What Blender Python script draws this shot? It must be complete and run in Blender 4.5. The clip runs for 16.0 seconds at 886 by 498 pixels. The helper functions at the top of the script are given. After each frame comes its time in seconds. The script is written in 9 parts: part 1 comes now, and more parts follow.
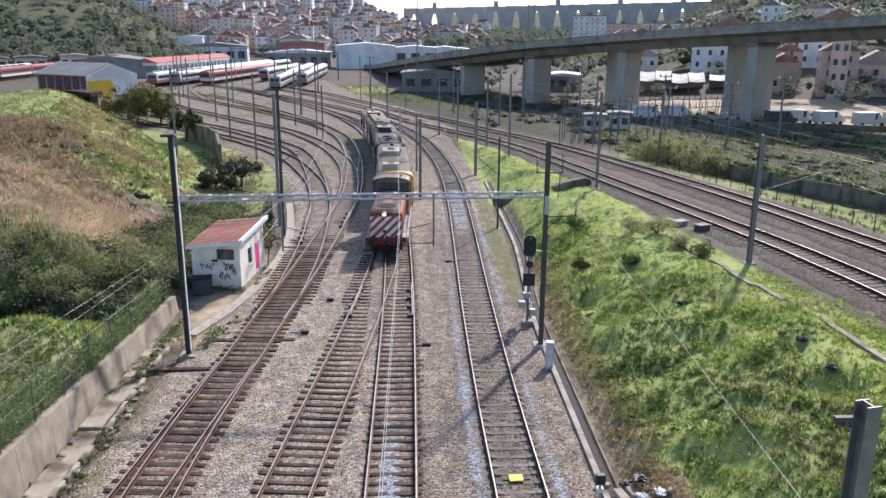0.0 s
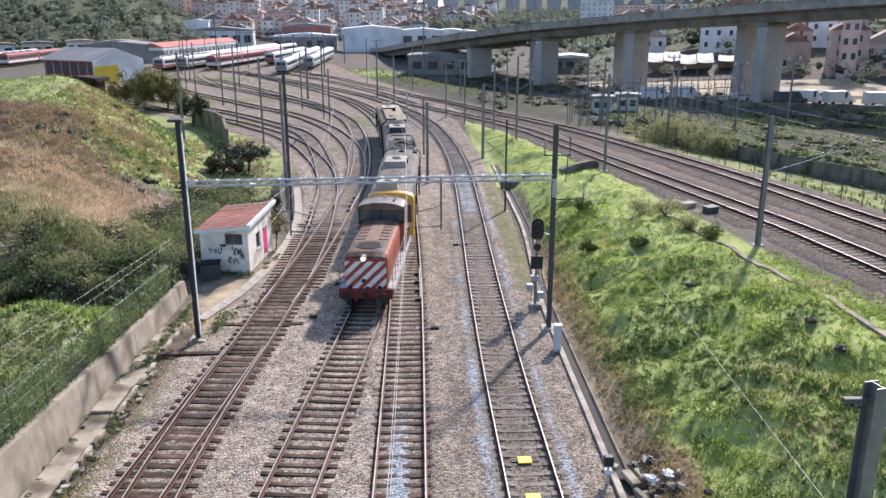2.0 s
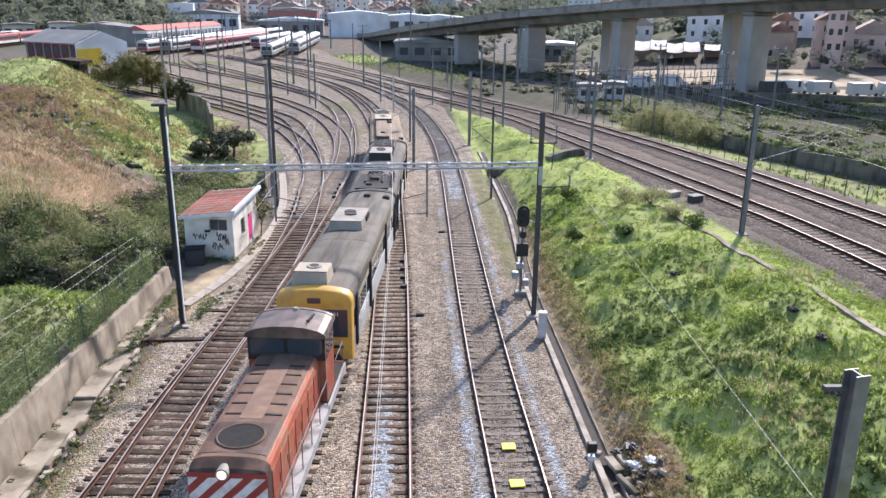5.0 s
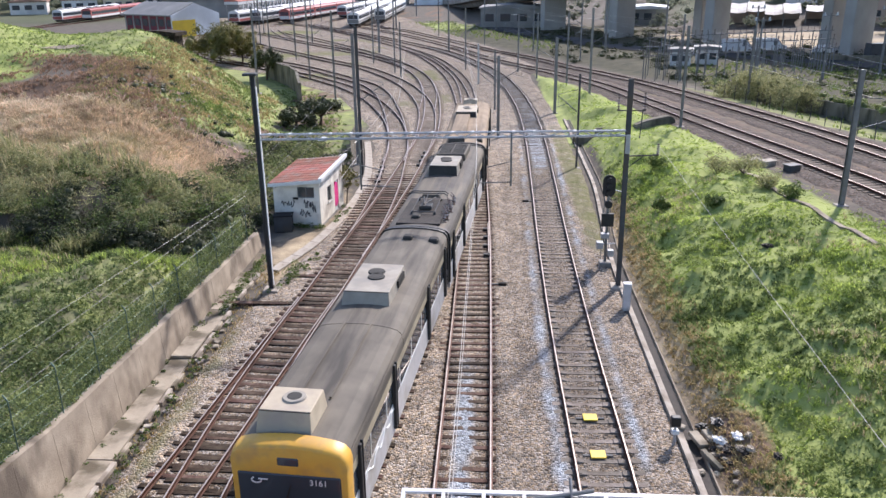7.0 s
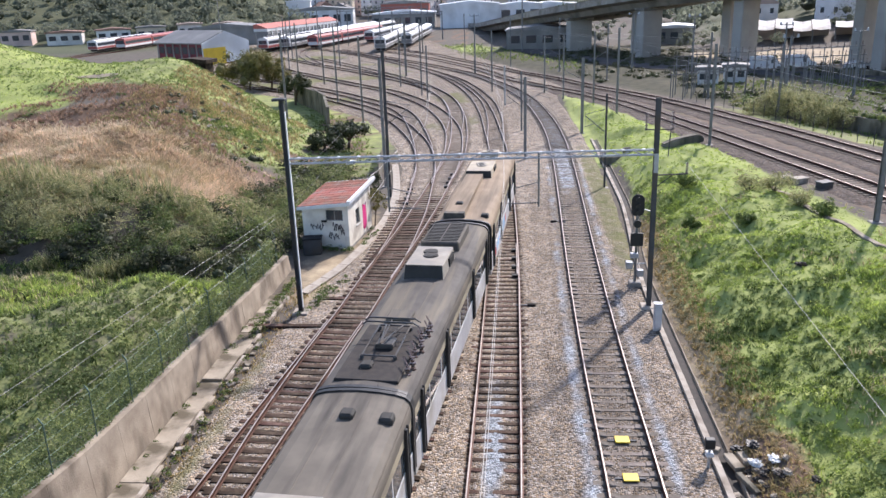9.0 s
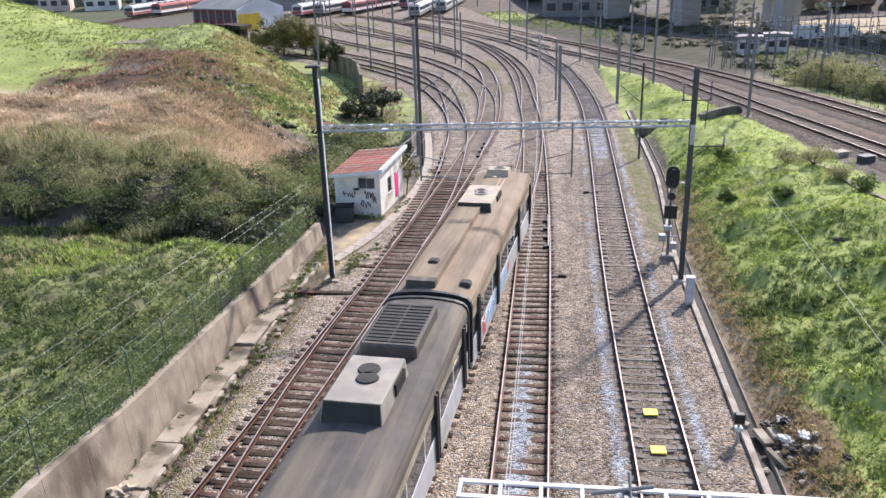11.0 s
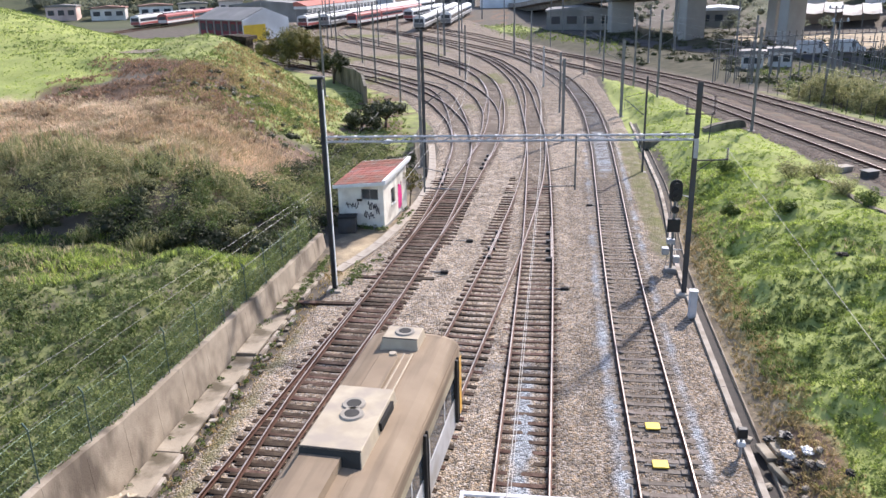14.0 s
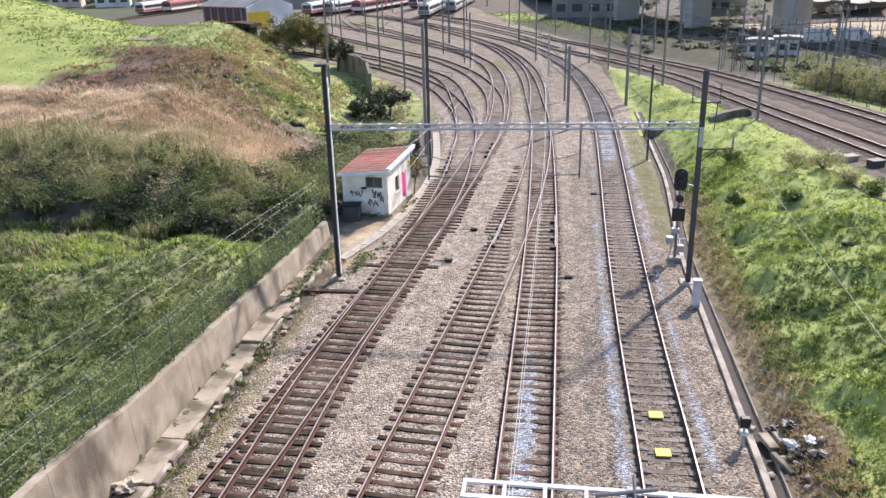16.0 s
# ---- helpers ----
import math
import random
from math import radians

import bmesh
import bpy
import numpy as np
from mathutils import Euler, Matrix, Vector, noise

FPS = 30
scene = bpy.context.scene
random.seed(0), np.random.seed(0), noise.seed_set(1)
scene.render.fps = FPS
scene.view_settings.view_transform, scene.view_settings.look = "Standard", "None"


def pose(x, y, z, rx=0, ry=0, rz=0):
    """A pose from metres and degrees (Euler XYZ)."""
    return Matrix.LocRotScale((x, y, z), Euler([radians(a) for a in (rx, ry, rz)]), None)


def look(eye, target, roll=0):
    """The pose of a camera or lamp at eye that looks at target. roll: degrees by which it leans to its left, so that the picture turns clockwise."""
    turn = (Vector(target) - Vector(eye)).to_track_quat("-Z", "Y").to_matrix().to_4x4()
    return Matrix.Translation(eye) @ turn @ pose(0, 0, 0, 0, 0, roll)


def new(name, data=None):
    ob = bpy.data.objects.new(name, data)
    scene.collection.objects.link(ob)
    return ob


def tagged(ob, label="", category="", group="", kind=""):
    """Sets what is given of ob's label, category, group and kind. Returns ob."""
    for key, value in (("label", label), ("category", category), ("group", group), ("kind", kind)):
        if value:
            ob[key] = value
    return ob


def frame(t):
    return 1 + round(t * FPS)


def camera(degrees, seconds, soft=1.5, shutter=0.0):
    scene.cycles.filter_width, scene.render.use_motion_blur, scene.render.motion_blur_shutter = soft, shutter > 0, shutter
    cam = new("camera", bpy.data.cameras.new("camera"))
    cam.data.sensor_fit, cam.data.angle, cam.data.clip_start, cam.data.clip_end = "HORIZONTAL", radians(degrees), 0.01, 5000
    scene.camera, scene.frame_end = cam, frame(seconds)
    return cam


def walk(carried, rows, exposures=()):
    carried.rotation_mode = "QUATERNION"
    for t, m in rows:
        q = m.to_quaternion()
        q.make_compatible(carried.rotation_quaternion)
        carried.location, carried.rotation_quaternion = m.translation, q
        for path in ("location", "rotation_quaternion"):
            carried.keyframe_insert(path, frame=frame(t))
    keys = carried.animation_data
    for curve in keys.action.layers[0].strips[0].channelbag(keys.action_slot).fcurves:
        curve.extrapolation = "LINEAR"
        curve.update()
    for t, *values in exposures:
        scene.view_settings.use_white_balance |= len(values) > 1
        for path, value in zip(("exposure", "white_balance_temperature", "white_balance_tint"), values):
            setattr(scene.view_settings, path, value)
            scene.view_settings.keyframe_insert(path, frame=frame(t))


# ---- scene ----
cam = camera(58.151, 16.0)

EYE = (0.0, 0.0, 15.094)
# seconds, yaw, pitch, roll of the hand-held turn on the footbridge
TURNS = [
    (0.0, -2.174, -15.323, 0.359),
    (0.5, -1.992, -15.272, 0.261),
    (1.0, -1.469, -15.041, -0.053),
    (1.5, -1.427, -15.979, -0.209),
    (2.0, -1.601, -16.510, -0.119),
    (2.5, -2.393, -17.082, 0.202),
    (3.0, -2.478, -16.748, 0.245),
    (3.2, -2.489, -16.440, 0.235),
    (5.3, -2.661, -17.496, 0.592),
    (5.5, -1.823, -16.758, 0.302),
    (6.0, 2.543, -17.454, -0.693),
    (6.5, 3.630, -19.836, -1.034),
    (7.0, 3.619, -19.669, -0.790),
    (7.5, 4.446, -18.721, -0.835),
    (8.0, 5.236, -19.359, -0.810),
    (8.5, 5.037, -19.433, -1.244),
    (9.0, 5.718, -18.079, -2.001),
    (9.5, 8.045, -19.425, -2.671),
    (9.7, 7.911, -19.925, -2.278),
    (11.8, 8.125, -20.335, -1.761),
    (12.0, 7.205, -20.446, -1.361),
    (12.5, 7.008, -20.311, -1.305),
    (13.0, 7.391, -19.790, -1.415),
    (13.5, 7.577, -19.623, -1.379),
    (14.0, 8.345, -19.371, -1.477),
    (14.5, 8.922, -19.805, -1.513),
    (15.0, 9.123, -20.066, -1.586),
    (15.5, 9.229, -20.187, -1.518),
    (16.0, 8.674, -20.200, -1.400),
]


def aim(yaw, pitch, roll):
    """A turn from yaw (to the left of +y), pitch (up) and roll, in degrees."""
    ahead = Euler((0, 0, radians(yaw))).to_matrix() @ Vector((0, math.cos(radians(pitch)), math.sin(radians(pitch))))
    return look(EYE, Vector(EYE) + ahead, roll)


PATH = [(t, aim(a, b, c)) for t, a, b, c in TURNS]
# the phone's exposure rises as it turns away from the bright skyline
walk(cam, PATH, [(0.0, 0.58, 6080, 15), (1.0, 0.6, 6080, 15), (2.0, 0.75, 6080, 15), (3.0, 0.85, 6080, 15), (5.5, 0.85, 6080, 15), (7.0, 0.75, 6130, 16), (9.5, 0.8, 6130, 16), (12.5, 0.86, 6280, 16), (14.0, 0.85, 6300, 16), (16.0, 0.9, 6330, 16)])

# ---- daylight: high thin haze, sun ahead and to the right ----
SUN_AZ, SUN_EL = 29.0, 39.0
world = bpy.data.worlds.new("sky")
scene.world = world
world.use_nodes = True
wn = world.node_tree.nodes
sky = wn.new("ShaderNodeTexSky")
sky.sky_type, sky.sun_disc = "NISHITA", False
sky.sun_elevation, sky.sun_rotation = radians(SUN_EL), radians(SUN_AZ)
sky.air_density, sky.dust_density, sky.ozone_density, sky.altitude = 1.0, 1.2, 1.2, 50
wn["Background"].inputs["Strength"].default_value = 0.146
world.node_tree.links.new(sky.outputs[0], wn["Background"].inputs["Color"])
sun = new("sun", bpy.data.lights.new("sun", "SUN"))
sun.data.energy, sun.data.angle, sun.data.color = 4.1, radians(2.4), (1.0, 0.92, 0.832)
sun_way = Vector((math.sin(radians(SUN_AZ)) * math.cos(radians(SUN_EL)), math.cos(radians(SUN_AZ)) * math.cos(radians(SUN_EL)), math.sin(radians(SUN_EL))))
sun.matrix_world = look((60, 100, 80), Vector((60, 100, 80)) - sun_way)

# ---- materials ----


def mat(name, c1, c2=None, scale=4.0, rough=0.85, metal=0.0, bump=0.25, bscale=50.0, c3=None, s3=0.6, island=0.0, dist=0.02, objrand=0.0, streak=0.0):
    """Two-scale noise colour: c1 to c2 at `scale`, wear c3 in patches at `s3`, fine relief at `bscale`."""
    m = bpy.data.materials.new(name)
    m.use_nodes = True
    n, l = m.node_tree.nodes, m.node_tree.links
    b = n["Principled BSDF"]
    b.inputs["Roughness"].default_value, b.inputs["Metallic"].default_value = rough, metal
    if rough >= 0.6:
        b.inputs["Specular IOR Level"].default_value = 0.25
    tc = n.new("ShaderNodeTexCoord")

    def noise_of(sc, detail=5.0):
        x = n.new("ShaderNodeTexNoise")
        x.inputs["Scale"].default_value, x.inputs["Detail"].default_value = sc, detail
        l.new(tc.outputs["Object"], x.inputs["Vector"])
        return x

    def mixed(fac, a, bb):
        x = n.new("ShaderNodeMix")
        x.data_type = "RGBA"
        if isinstance(fac, float):
            x.inputs["Factor"].default_value = fac
        else:
            l.new(fac, x.inputs["Factor"])
        for sock, v in ((x.inputs[6], a), (x.inputs[7], bb)):
            if isinstance(v, tuple):
                sock.default_value = (*v, 1)
            else:
                l.new(v, sock)
        return x.outputs[2]

    def ramp(fac, lo, hi):
        x = n.new("ShaderNodeMapRange")
        x.inputs["From Min"].default_value, x.inputs["From Max"].default_value = lo, hi
        l.new(fac, x.inputs["Value"])
        return x.outputs["Result"]

    c2 = c2 or tuple(v * 0.75 for v in c1)
    col = mixed(ramp(noise_of(scale).outputs["Fac"], 0.32, 0.68), c1, c2)
    if c3:
        worn = noise_of(s3, 8.0)
        if streak:
            run = n.new("ShaderNodeMapping")
            run.inputs["Scale"].default_value = (1, 1, streak) if streak > 0 else (1, -streak, 1)
            l.new(tc.outputs["Object"], run.inputs["Vector"])
            l.new(run.outputs[0], worn.inputs["Vector"])
        col = mixed(ramp(worn.outputs["Fac"], 0.48, 0.66), col, c3)
    if island or objrand:
        if island:
            g = n.new("ShaderNodeNewGeometry").outputs["Random Per Island"]
        else:
            g = n.new("ShaderNodeObjectInfo").outputs["Random"]
        k = island or objrand
        hsv = n.new("ShaderNodeHueSaturation")
        l.new(col, hsv.inputs["Color"])
        mr = n.new("ShaderNodeMapRange")
        mr.inputs["To Min"].default_value, mr.inputs["To Max"].default_value = 1 - k, 1 + k
        l.new(g, mr.inputs["Value"])
        l.new(mr.outputs["Result"], hsv.inputs["Value"])
        mh = n.new("ShaderNodeMapRange")
        mh.inputs["To Min"].default_value, mh.inputs["To Max"].default_value = 0.5 + 0.04 * k, 0.5 - 0.04 * k
        l.new(g, mh.inputs["Value"])
        l.new(mh.outputs["Result"], hsv.inputs["Hue"])
        col = hsv.outputs["Color"]
    l.new(col, b.inputs["Base Color"])
    if bump:
        bp = n.new("ShaderNodeBump")
        bp.inputs["Strength"].default_value, bp.inputs["Distance"].default_value = bump, dist
        l.new(noise_of(bscale, 4.0).outputs["Fac"], bp.inputs["Height"])
        l.new(bp.outputs["Normal"], b.inputs["Normal"])
    return m


def attr_ground(name, layers, bump=0.5, bscale=9.0):
    """Ground whose cover is chosen by mesh attributes; layers: (attribute or None, colour a, colour b, scale, optional stone cell size)."""
    m = bpy.data.materials.new(name)
    m.use_nodes = True
    n, l = m.node_tree.nodes, m.node_tree.links
    b = n["Principled BSDF"]
    b.inputs["Roughness"].default_value = 0.95
    b.inputs["Specular IOR Level"].default_value = 0.2
    tc = n.new("ShaderNodeTexCoord")
    edge = n.new("ShaderNodeTexNoise")
    edge.inputs["Scale"].default_value, edge.inputs["Detail"].default_value = 0.9, 8
    l.new(tc.outputs["Object"], edge.inputs["Vector"])
    col, heights = None, []
    for att, ca, cb, sc, cell in layers:
        x = n.new("ShaderNodeMix")
        x.data_type = "RGBA"
        x.inputs[6].default_value, x.inputs[7].default_value = (*ca, 1), (*cb, 1)
        tx = n.new("ShaderNodeTexNoise")
        tx.inputs["Scale"].default_value, tx.inputs["Detail"].default_value = sc, 7
        l.new(tc.outputs["Object"], tx.inputs["Vector"])
        mr = n.new("ShaderNodeMapRange")
        mr.inputs["From Min"].default_value, mr.inputs["From Max"].default_value = 0.33, 0.67
        l.new(tx.outputs["Fac"], mr.inputs["Value"])
        l.new(mr.outputs["Result"], x.inputs["Factor"])
        out = x.outputs[2]
        if cell:
            v = n.new("ShaderNodeTexVoronoi")
            v.inputs["Scale"].default_value = 1 / cell
            l.new(tc.outputs["Object"], v.inputs["Vector"])
            sep = n.new("ShaderNodeSeparateColor")
            l.new(v.outputs["Color"], sep.inputs[0])
            hsv = n.new("ShaderNodeHueSaturation")
            mv = n.new("ShaderNodeMapRange")
            mv.inputs["To Min"].default_value, mv.inputs["To Max"].default_value = 0.28, 1.68
            l.new(sep.outputs[0], mv.inputs["Value"])
            l.new(mv.outputs["Result"], hsv.inputs["Value"])
            ms = n.new("ShaderNodeMapRange")
            ms.inputs["To Min"].default_value, ms.inputs["To Max"].default_value = 0.5, 1.5
            l.new(sep.outputs[1], ms.inputs["Value"])
            l.new(ms.outputs["Result"], hsv.inputs["Saturation"])
            l.new(out, hsv.inputs["Color"])
            out = hsv.outputs["Color"]
            heights.append(v.outputs["Distance"])
        if col is None:
            col = out
        else:
            a = n.new("ShaderNodeAttribute")
            a.attribute_name = att
            add = n.new("ShaderNodeMath")
            add.operation = "MULTIPLY_ADD"
            l.new(edge.outputs["Fac"], add.inputs[0])
            add.inputs[1].default_value = 0.9
            l.new(a.outputs["Fac"], add.inputs[2])
            mr2 = n.new("ShaderNodeMapRange")
            mr2.inputs["From Min"].default_value, mr2.inputs["From Max"].default_value = 0.72, 1.18
            l.new(add.outputs[0], mr2.inputs["Value"])
            y = n.new("ShaderNodeMix")
            y.data_type = "RGBA"
            l.new(mr2.outputs["Result"], y.inputs["Factor"])
            l.new(col, y.inputs[6])
            l.new(out, y.inputs[7])
            col = y.outputs[2]
    l.new(col, b.inputs["Base Color"])
    bp = n.new("ShaderNodeBump")
    bp.inputs["Strength"].default_value, bp.inputs["Distance"].default_value = bump, 0.06
    if heights:
        l.new(heights[0], bp.inputs["Height"])
        bp.invert = True
    else:
        tx = n.new("ShaderNodeTexNoise")
        tx.inputs["Scale"].default_value, tx.inputs["Detail"].default_value = bscale, 6
        l.new(tc.outputs["Object"], tx.inputs["Vector"])
        l.new(tx.outputs["Fac"], bp.inputs["Height"])
    l.new(bp.outputs["Normal"], b.inputs["Normal"])
    return m


def leafy(name, c1, c2, through_light=0.25, rough=0.6, scale=0.4, rnd=0.35):
    """Foliage: colour patches, each leaf its own shade, some light through the blade."""
    m = mat(name, c1, c2, scale=scale, rough=rough, bump=0, island=rnd)
    b = m.node_tree.nodes["Principled BSDF"]
    b.inputs["Specular IOR Level"].default_value = 0.25
    tr = m.node_tree.nodes.new("ShaderNodeBsdfTranslucent")
    mx = m.node_tree.nodes.new("ShaderNodeMixShader")
    mx.inputs[0].default_value = through_light
    src = b.inputs["Base Color"].links[0].from_socket
    l = m.node_tree.links
    l.new(src, tr.inputs["Color"])
    l.new(b.outputs[0], mx.inputs[1])
    l.new(tr.outputs[0], mx.inputs[2])
    l.new(mx.outputs[0], m.node_tree.nodes["Material Output"].inputs["Surface"])
    return m


def glass(name, tint=(0.05, 0.06, 0.07)):
    m = bpy.data.materials.new(name)
    m.use_nodes = True
    b = m.node_tree.nodes["Principled BSDF"]
    b.inputs["Base Color"].default_value = (*tint, 1)
    b.inputs["Roughness"].default_value, b.inputs["IOR"].default_value = 0.06, 1.5
    b.inputs["Specular IOR Level"].default_value = 0.7
    return m


def lamp_glow(name, c, power):
    m = bpy.data.materials.new(name)
    m.use_nodes = True
    b = m.node_tree.nodes["Principled BSDF"]
    b.inputs["Base Color"].default_value = (*c, 1)
    b.inputs["Emission Color"].default_value = (*c, 1)
    b.inputs["Emission Strength"].default_value = power
    return m


M = dict(
    rail=mat("rail_steel", (0.085, 0.037, 0.023), (0.055, 0.026, 0.017), 3, 0.6, 0.3, 0.2, 40),
    railhead=mat("rail_head", (0.50, 0.44, 0.39), (0.37, 0.31, 0.265), 2, 0.42, 0.6, 0.05, 30),
    wood=mat("sleeper_wood", (0.076, 0.044, 0.029), (0.034, 0.021, 0.015), 6, 0.9, 0, 0.7, 30, (0.125, 0.088, 0.064), 2.6, objrand=0.5),
    concrete_sleeper=mat("sleeper_concrete", (0.25, 0.218, 0.185), (0.175, 0.152, 0.128), 5, 0.9, 0, 0.4, 40, (0.14, 0.115, 0.094), 1.2, objrand=0.25),
    # paler sleeper wood; distance fading of the far sleepers is put into this colour
    wood_pale=mat("pale_sleeper_wood", (0.19, 0.153, 0.12), (0.135, 0.107, 0.083), 3, 0.92, 0, 0.4, 20, (0.235, 0.195, 0.155), 0.6),
    steel=mat("galvanised_steel", (0.225, 0.228, 0.228), (0.165, 0.165, 0.163), 3, 0.55, 0.55, 0.1, 30),
    steel_light=mat("bright_steel", (0.48, 0.49, 0.50), (0.36, 0.37, 0.38), 3, 0.5, 0.4, 0.1, 30),
    steel_dark=mat("weathered_steel", (0.085, 0.088, 0.092), (0.06, 0.062, 0.066), 2, 0.65, 0.3, 0.15, 25, (0.10, 0.085, 0.07), 1.0),
    white_steel=mat("white_painted_steel", (0.62, 0.62, 0.63), (0.5, 0.5, 0.51), 3, 0.5, 0.1, 0.1, 30, (0.4, 0.38, 0.36), 1.5),
    # dark brown plate: the shade inside the boom is put into its colour
    shaded_plate=mat("shaded_plate", (0.06, 0.043, 0.034), (0.035, 0.027, 0.022), 4, 0.8, 0.1, 0.2, 25, (0.15, 0.12, 0.10), 2.0),
    wire=mat("contact_wire", (0.55, 0.52, 0.48), (0.45, 0.42, 0.38), 3, 0.45, 0.3, 0),
    cable=mat("dark_cable", (0.16, 0.155, 0.15), (0.11, 0.105, 0.10), 3, 0.6, 0.3, 0),
    ceramic=mat("insulator_ceramic", (0.09, 0.06, 0.05), (0.12, 0.09, 0.08), 8, 0.25, 0, 0),
    concrete=mat("concrete", (0.36, 0.335, 0.30), (0.27, 0.25, 0.22), 1.2, 0.9, 0, 0.35, 18, (0.20, 0.18, 0.155), 0.5),
    concrete_pale=mat("pale_concrete", (0.44, 0.39, 0.325), (0.33, 0.285, 0.235), 2.2, 0.9, 0, 0.4, 20, (0.20, 0.165, 0.13), 0.9),
    pier=mat("pier_concrete", (0.42, 0.405, 0.375), (0.355, 0.34, 0.315), 0.3, 0.9, 0, 0.15, 6, (0.31, 0.295, 0.27), 0.12),
    viaduct=mat("viaduct_concrete", (0.29, 0.27, 0.24), (0.21, 0.195, 0.17), 0.25, 0.9, 0, 0.2, 4, (0.15, 0.14, 0.125), 0.4, streak=0.15),
    wall=mat("stained_wall", (0.38, 0.32, 0.245), (0.25, 0.205, 0.155), 1.3, 0.92, 0, 0.6, 15, (0.13, 0.105, 0.08), 0.75, streak=0.5),
    apron=mat("dirty_concrete_apron", (0.40, 0.345, 0.27), (0.28, 0.24, 0.185), 2.0, 0.92, 0, 0.5, 18, (0.12, 0.10, 0.07), 0.8),
    plaster=mat("old_white_plaster", (0.82, 0.78, 0.68), (0.70, 0.65, 0.55), 1.5, 0.9, 0, 0.25, 20, (0.48, 0.43, 0.36), 0.7),
    tile_red=mat("red_roof", (0.30, 0.118, 0.08), (0.22, 0.085, 0.06), 1.5, 0.85, 0, 0.35, 12, (0.22, 0.15, 0.12), 1.2, objrand=0.25),
    black=mat("black_paint", (0.012, 0.012, 0.013), (0.02, 0.02, 0.02), 5, 0.55, 0, 0.1, 30),
    # near-black that puts the shade of openings into colour; also the bin's lid
    dark=mat("dark_recess", (0.02, 0.019, 0.018), (0.03, 0.028, 0.026), 5, 0.9, 0, 0.1, 20),
    pink=mat("pink_paint", (0.78, 0.06, 0.26), (0.68, 0.05, 0.22), 3, 0.6, 0, 0.1, 20),
    yellow=mat("yellow_plastic", (0.85, 0.62, 0.04), (0.75, 0.52, 0.05), 4, 0.5, 0, 0.05, 30),
    glass=glass("window_glass"),
    white=mat("white_paint", (0.76, 0.76, 0.74), (0.66, 0.66, 0.64), 3, 0.6, 0, 0.1, 20),
    wall_dark=mat("mossy_dark_wall", (0.22, 0.195, 0.15), (0.14, 0.125, 0.095), 0.8, 0.92, 0, 0.4, 10, (0.07, 0.066, 0.05), 0.9, streak=0.3),
    graffiti=mat("graffiti_paint", (0.05, 0.045, 0.05), (0.08, 0.07, 0.07), 8, 0.7, 0, 0),
)

# ---- building helpers ----


def part(name, bm, material, parent=None, label="", smooth=False, mats=None):
    """Links a bmesh as one mesh object, under a thing or a part where one is given."""
    me = bpy.data.meshes.new(name)
    bm.normal_update()
    bm.to_mesh(me)
    bm.free()
    for x in mats or (material,):
        me.materials.append(x)
    if smooth:
        me.polygons.foreach_set("use_smooth", [True] * len(me.polygons))
    ob = new(name, me)
    ob.parent = parent
    if label:
        ob["label"] = label
    return ob


def raw(name, verts, faces, material, parent=None, label="", smooth=False):
    """A mesh object from arrays."""
    me = bpy.data.meshes.new(name)
    verts, faces = np.asarray(verts, np.float32), np.asarray(faces, np.int32)
    k = faces.shape[1]
    me.vertices.add(len(verts))
    me.vertices.foreach_set("co", verts.ravel())
    me.loops.add(faces.size)
    me.loops.foreach_set("vertex_index", faces.ravel())
    me.polygons.add(len(faces))
    me.polygons.foreach_set("loop_start", np.arange(len(faces)) * k)
    me.polygons.foreach_set("loop_total", np.full(len(faces), k))
    if smooth:
        me.polygons.foreach_set("use_smooth", np.ones(len(faces), bool))
    me.update(calc_edges=True)
    me.materials.append(material)
    ob = new(name, me)
    ob.parent = parent
    if label:
        ob["label"] = label
    return ob


def thing(name, label, category, m=None, group="", kind=""):
    ob = new(name)
    ob.empty_display_size = 0.2
    if m is not None:
        ob.matrix_basis = m
    return tagged(ob, label, category, group, kind)


def box(bm, x0, x1, y0, y1, z0, z1, m=None, bevel=0.0, idx=0):
    vs = [bm.verts.new(Vector(p) if m is None else m @ Vector(p)) for p in
          ((x0, y0, z0), (x1, y0, z0), (x1, y1, z0), (x0, y1, z0), (x0, y0, z1), (x1, y0, z1), (x1, y1, z1), (x0, y1, z1))]
    fs = [bm.faces.new([vs[i] for i in q]) for q in ((3, 2, 1, 0), (4, 5, 6, 7), (0, 1, 5, 4), (1, 2, 6, 5), (2, 3, 7, 6), (3, 0, 4, 7))]
    for f in fs:
        f.material_index = idx
    if bevel:
        bmesh.ops.bevel(bm, geom=list({e for f in fs for e in f.edges}), offset=bevel, segments=1, affect="EDGES")
    return vs


def prism(bm, outline, y0, y1, m=None, idx=0):
    """An outline of (x, z) run from y0 to y1, closed at both ends."""
    a = [bm.verts.new((m or Matrix()) @ Vector((x, y0, z))) for x, z in outline]
    b = [bm.verts.new((m or Matrix()) @ Vector((x, y1, z))) for x, z in outline]
    k = len(outline)
    fs = [bm.faces.new((a[i], a[(i + 1) % k], b[(i + 1) % k], b[i])) for i in range(k)]
    fs += [bm.faces.new(a[::-1]), bm.faces.new(b)]
    for f in fs:
        f.material_index = idx
    bmesh.ops.recalc_face_normals(bm, faces=fs)
    return fs


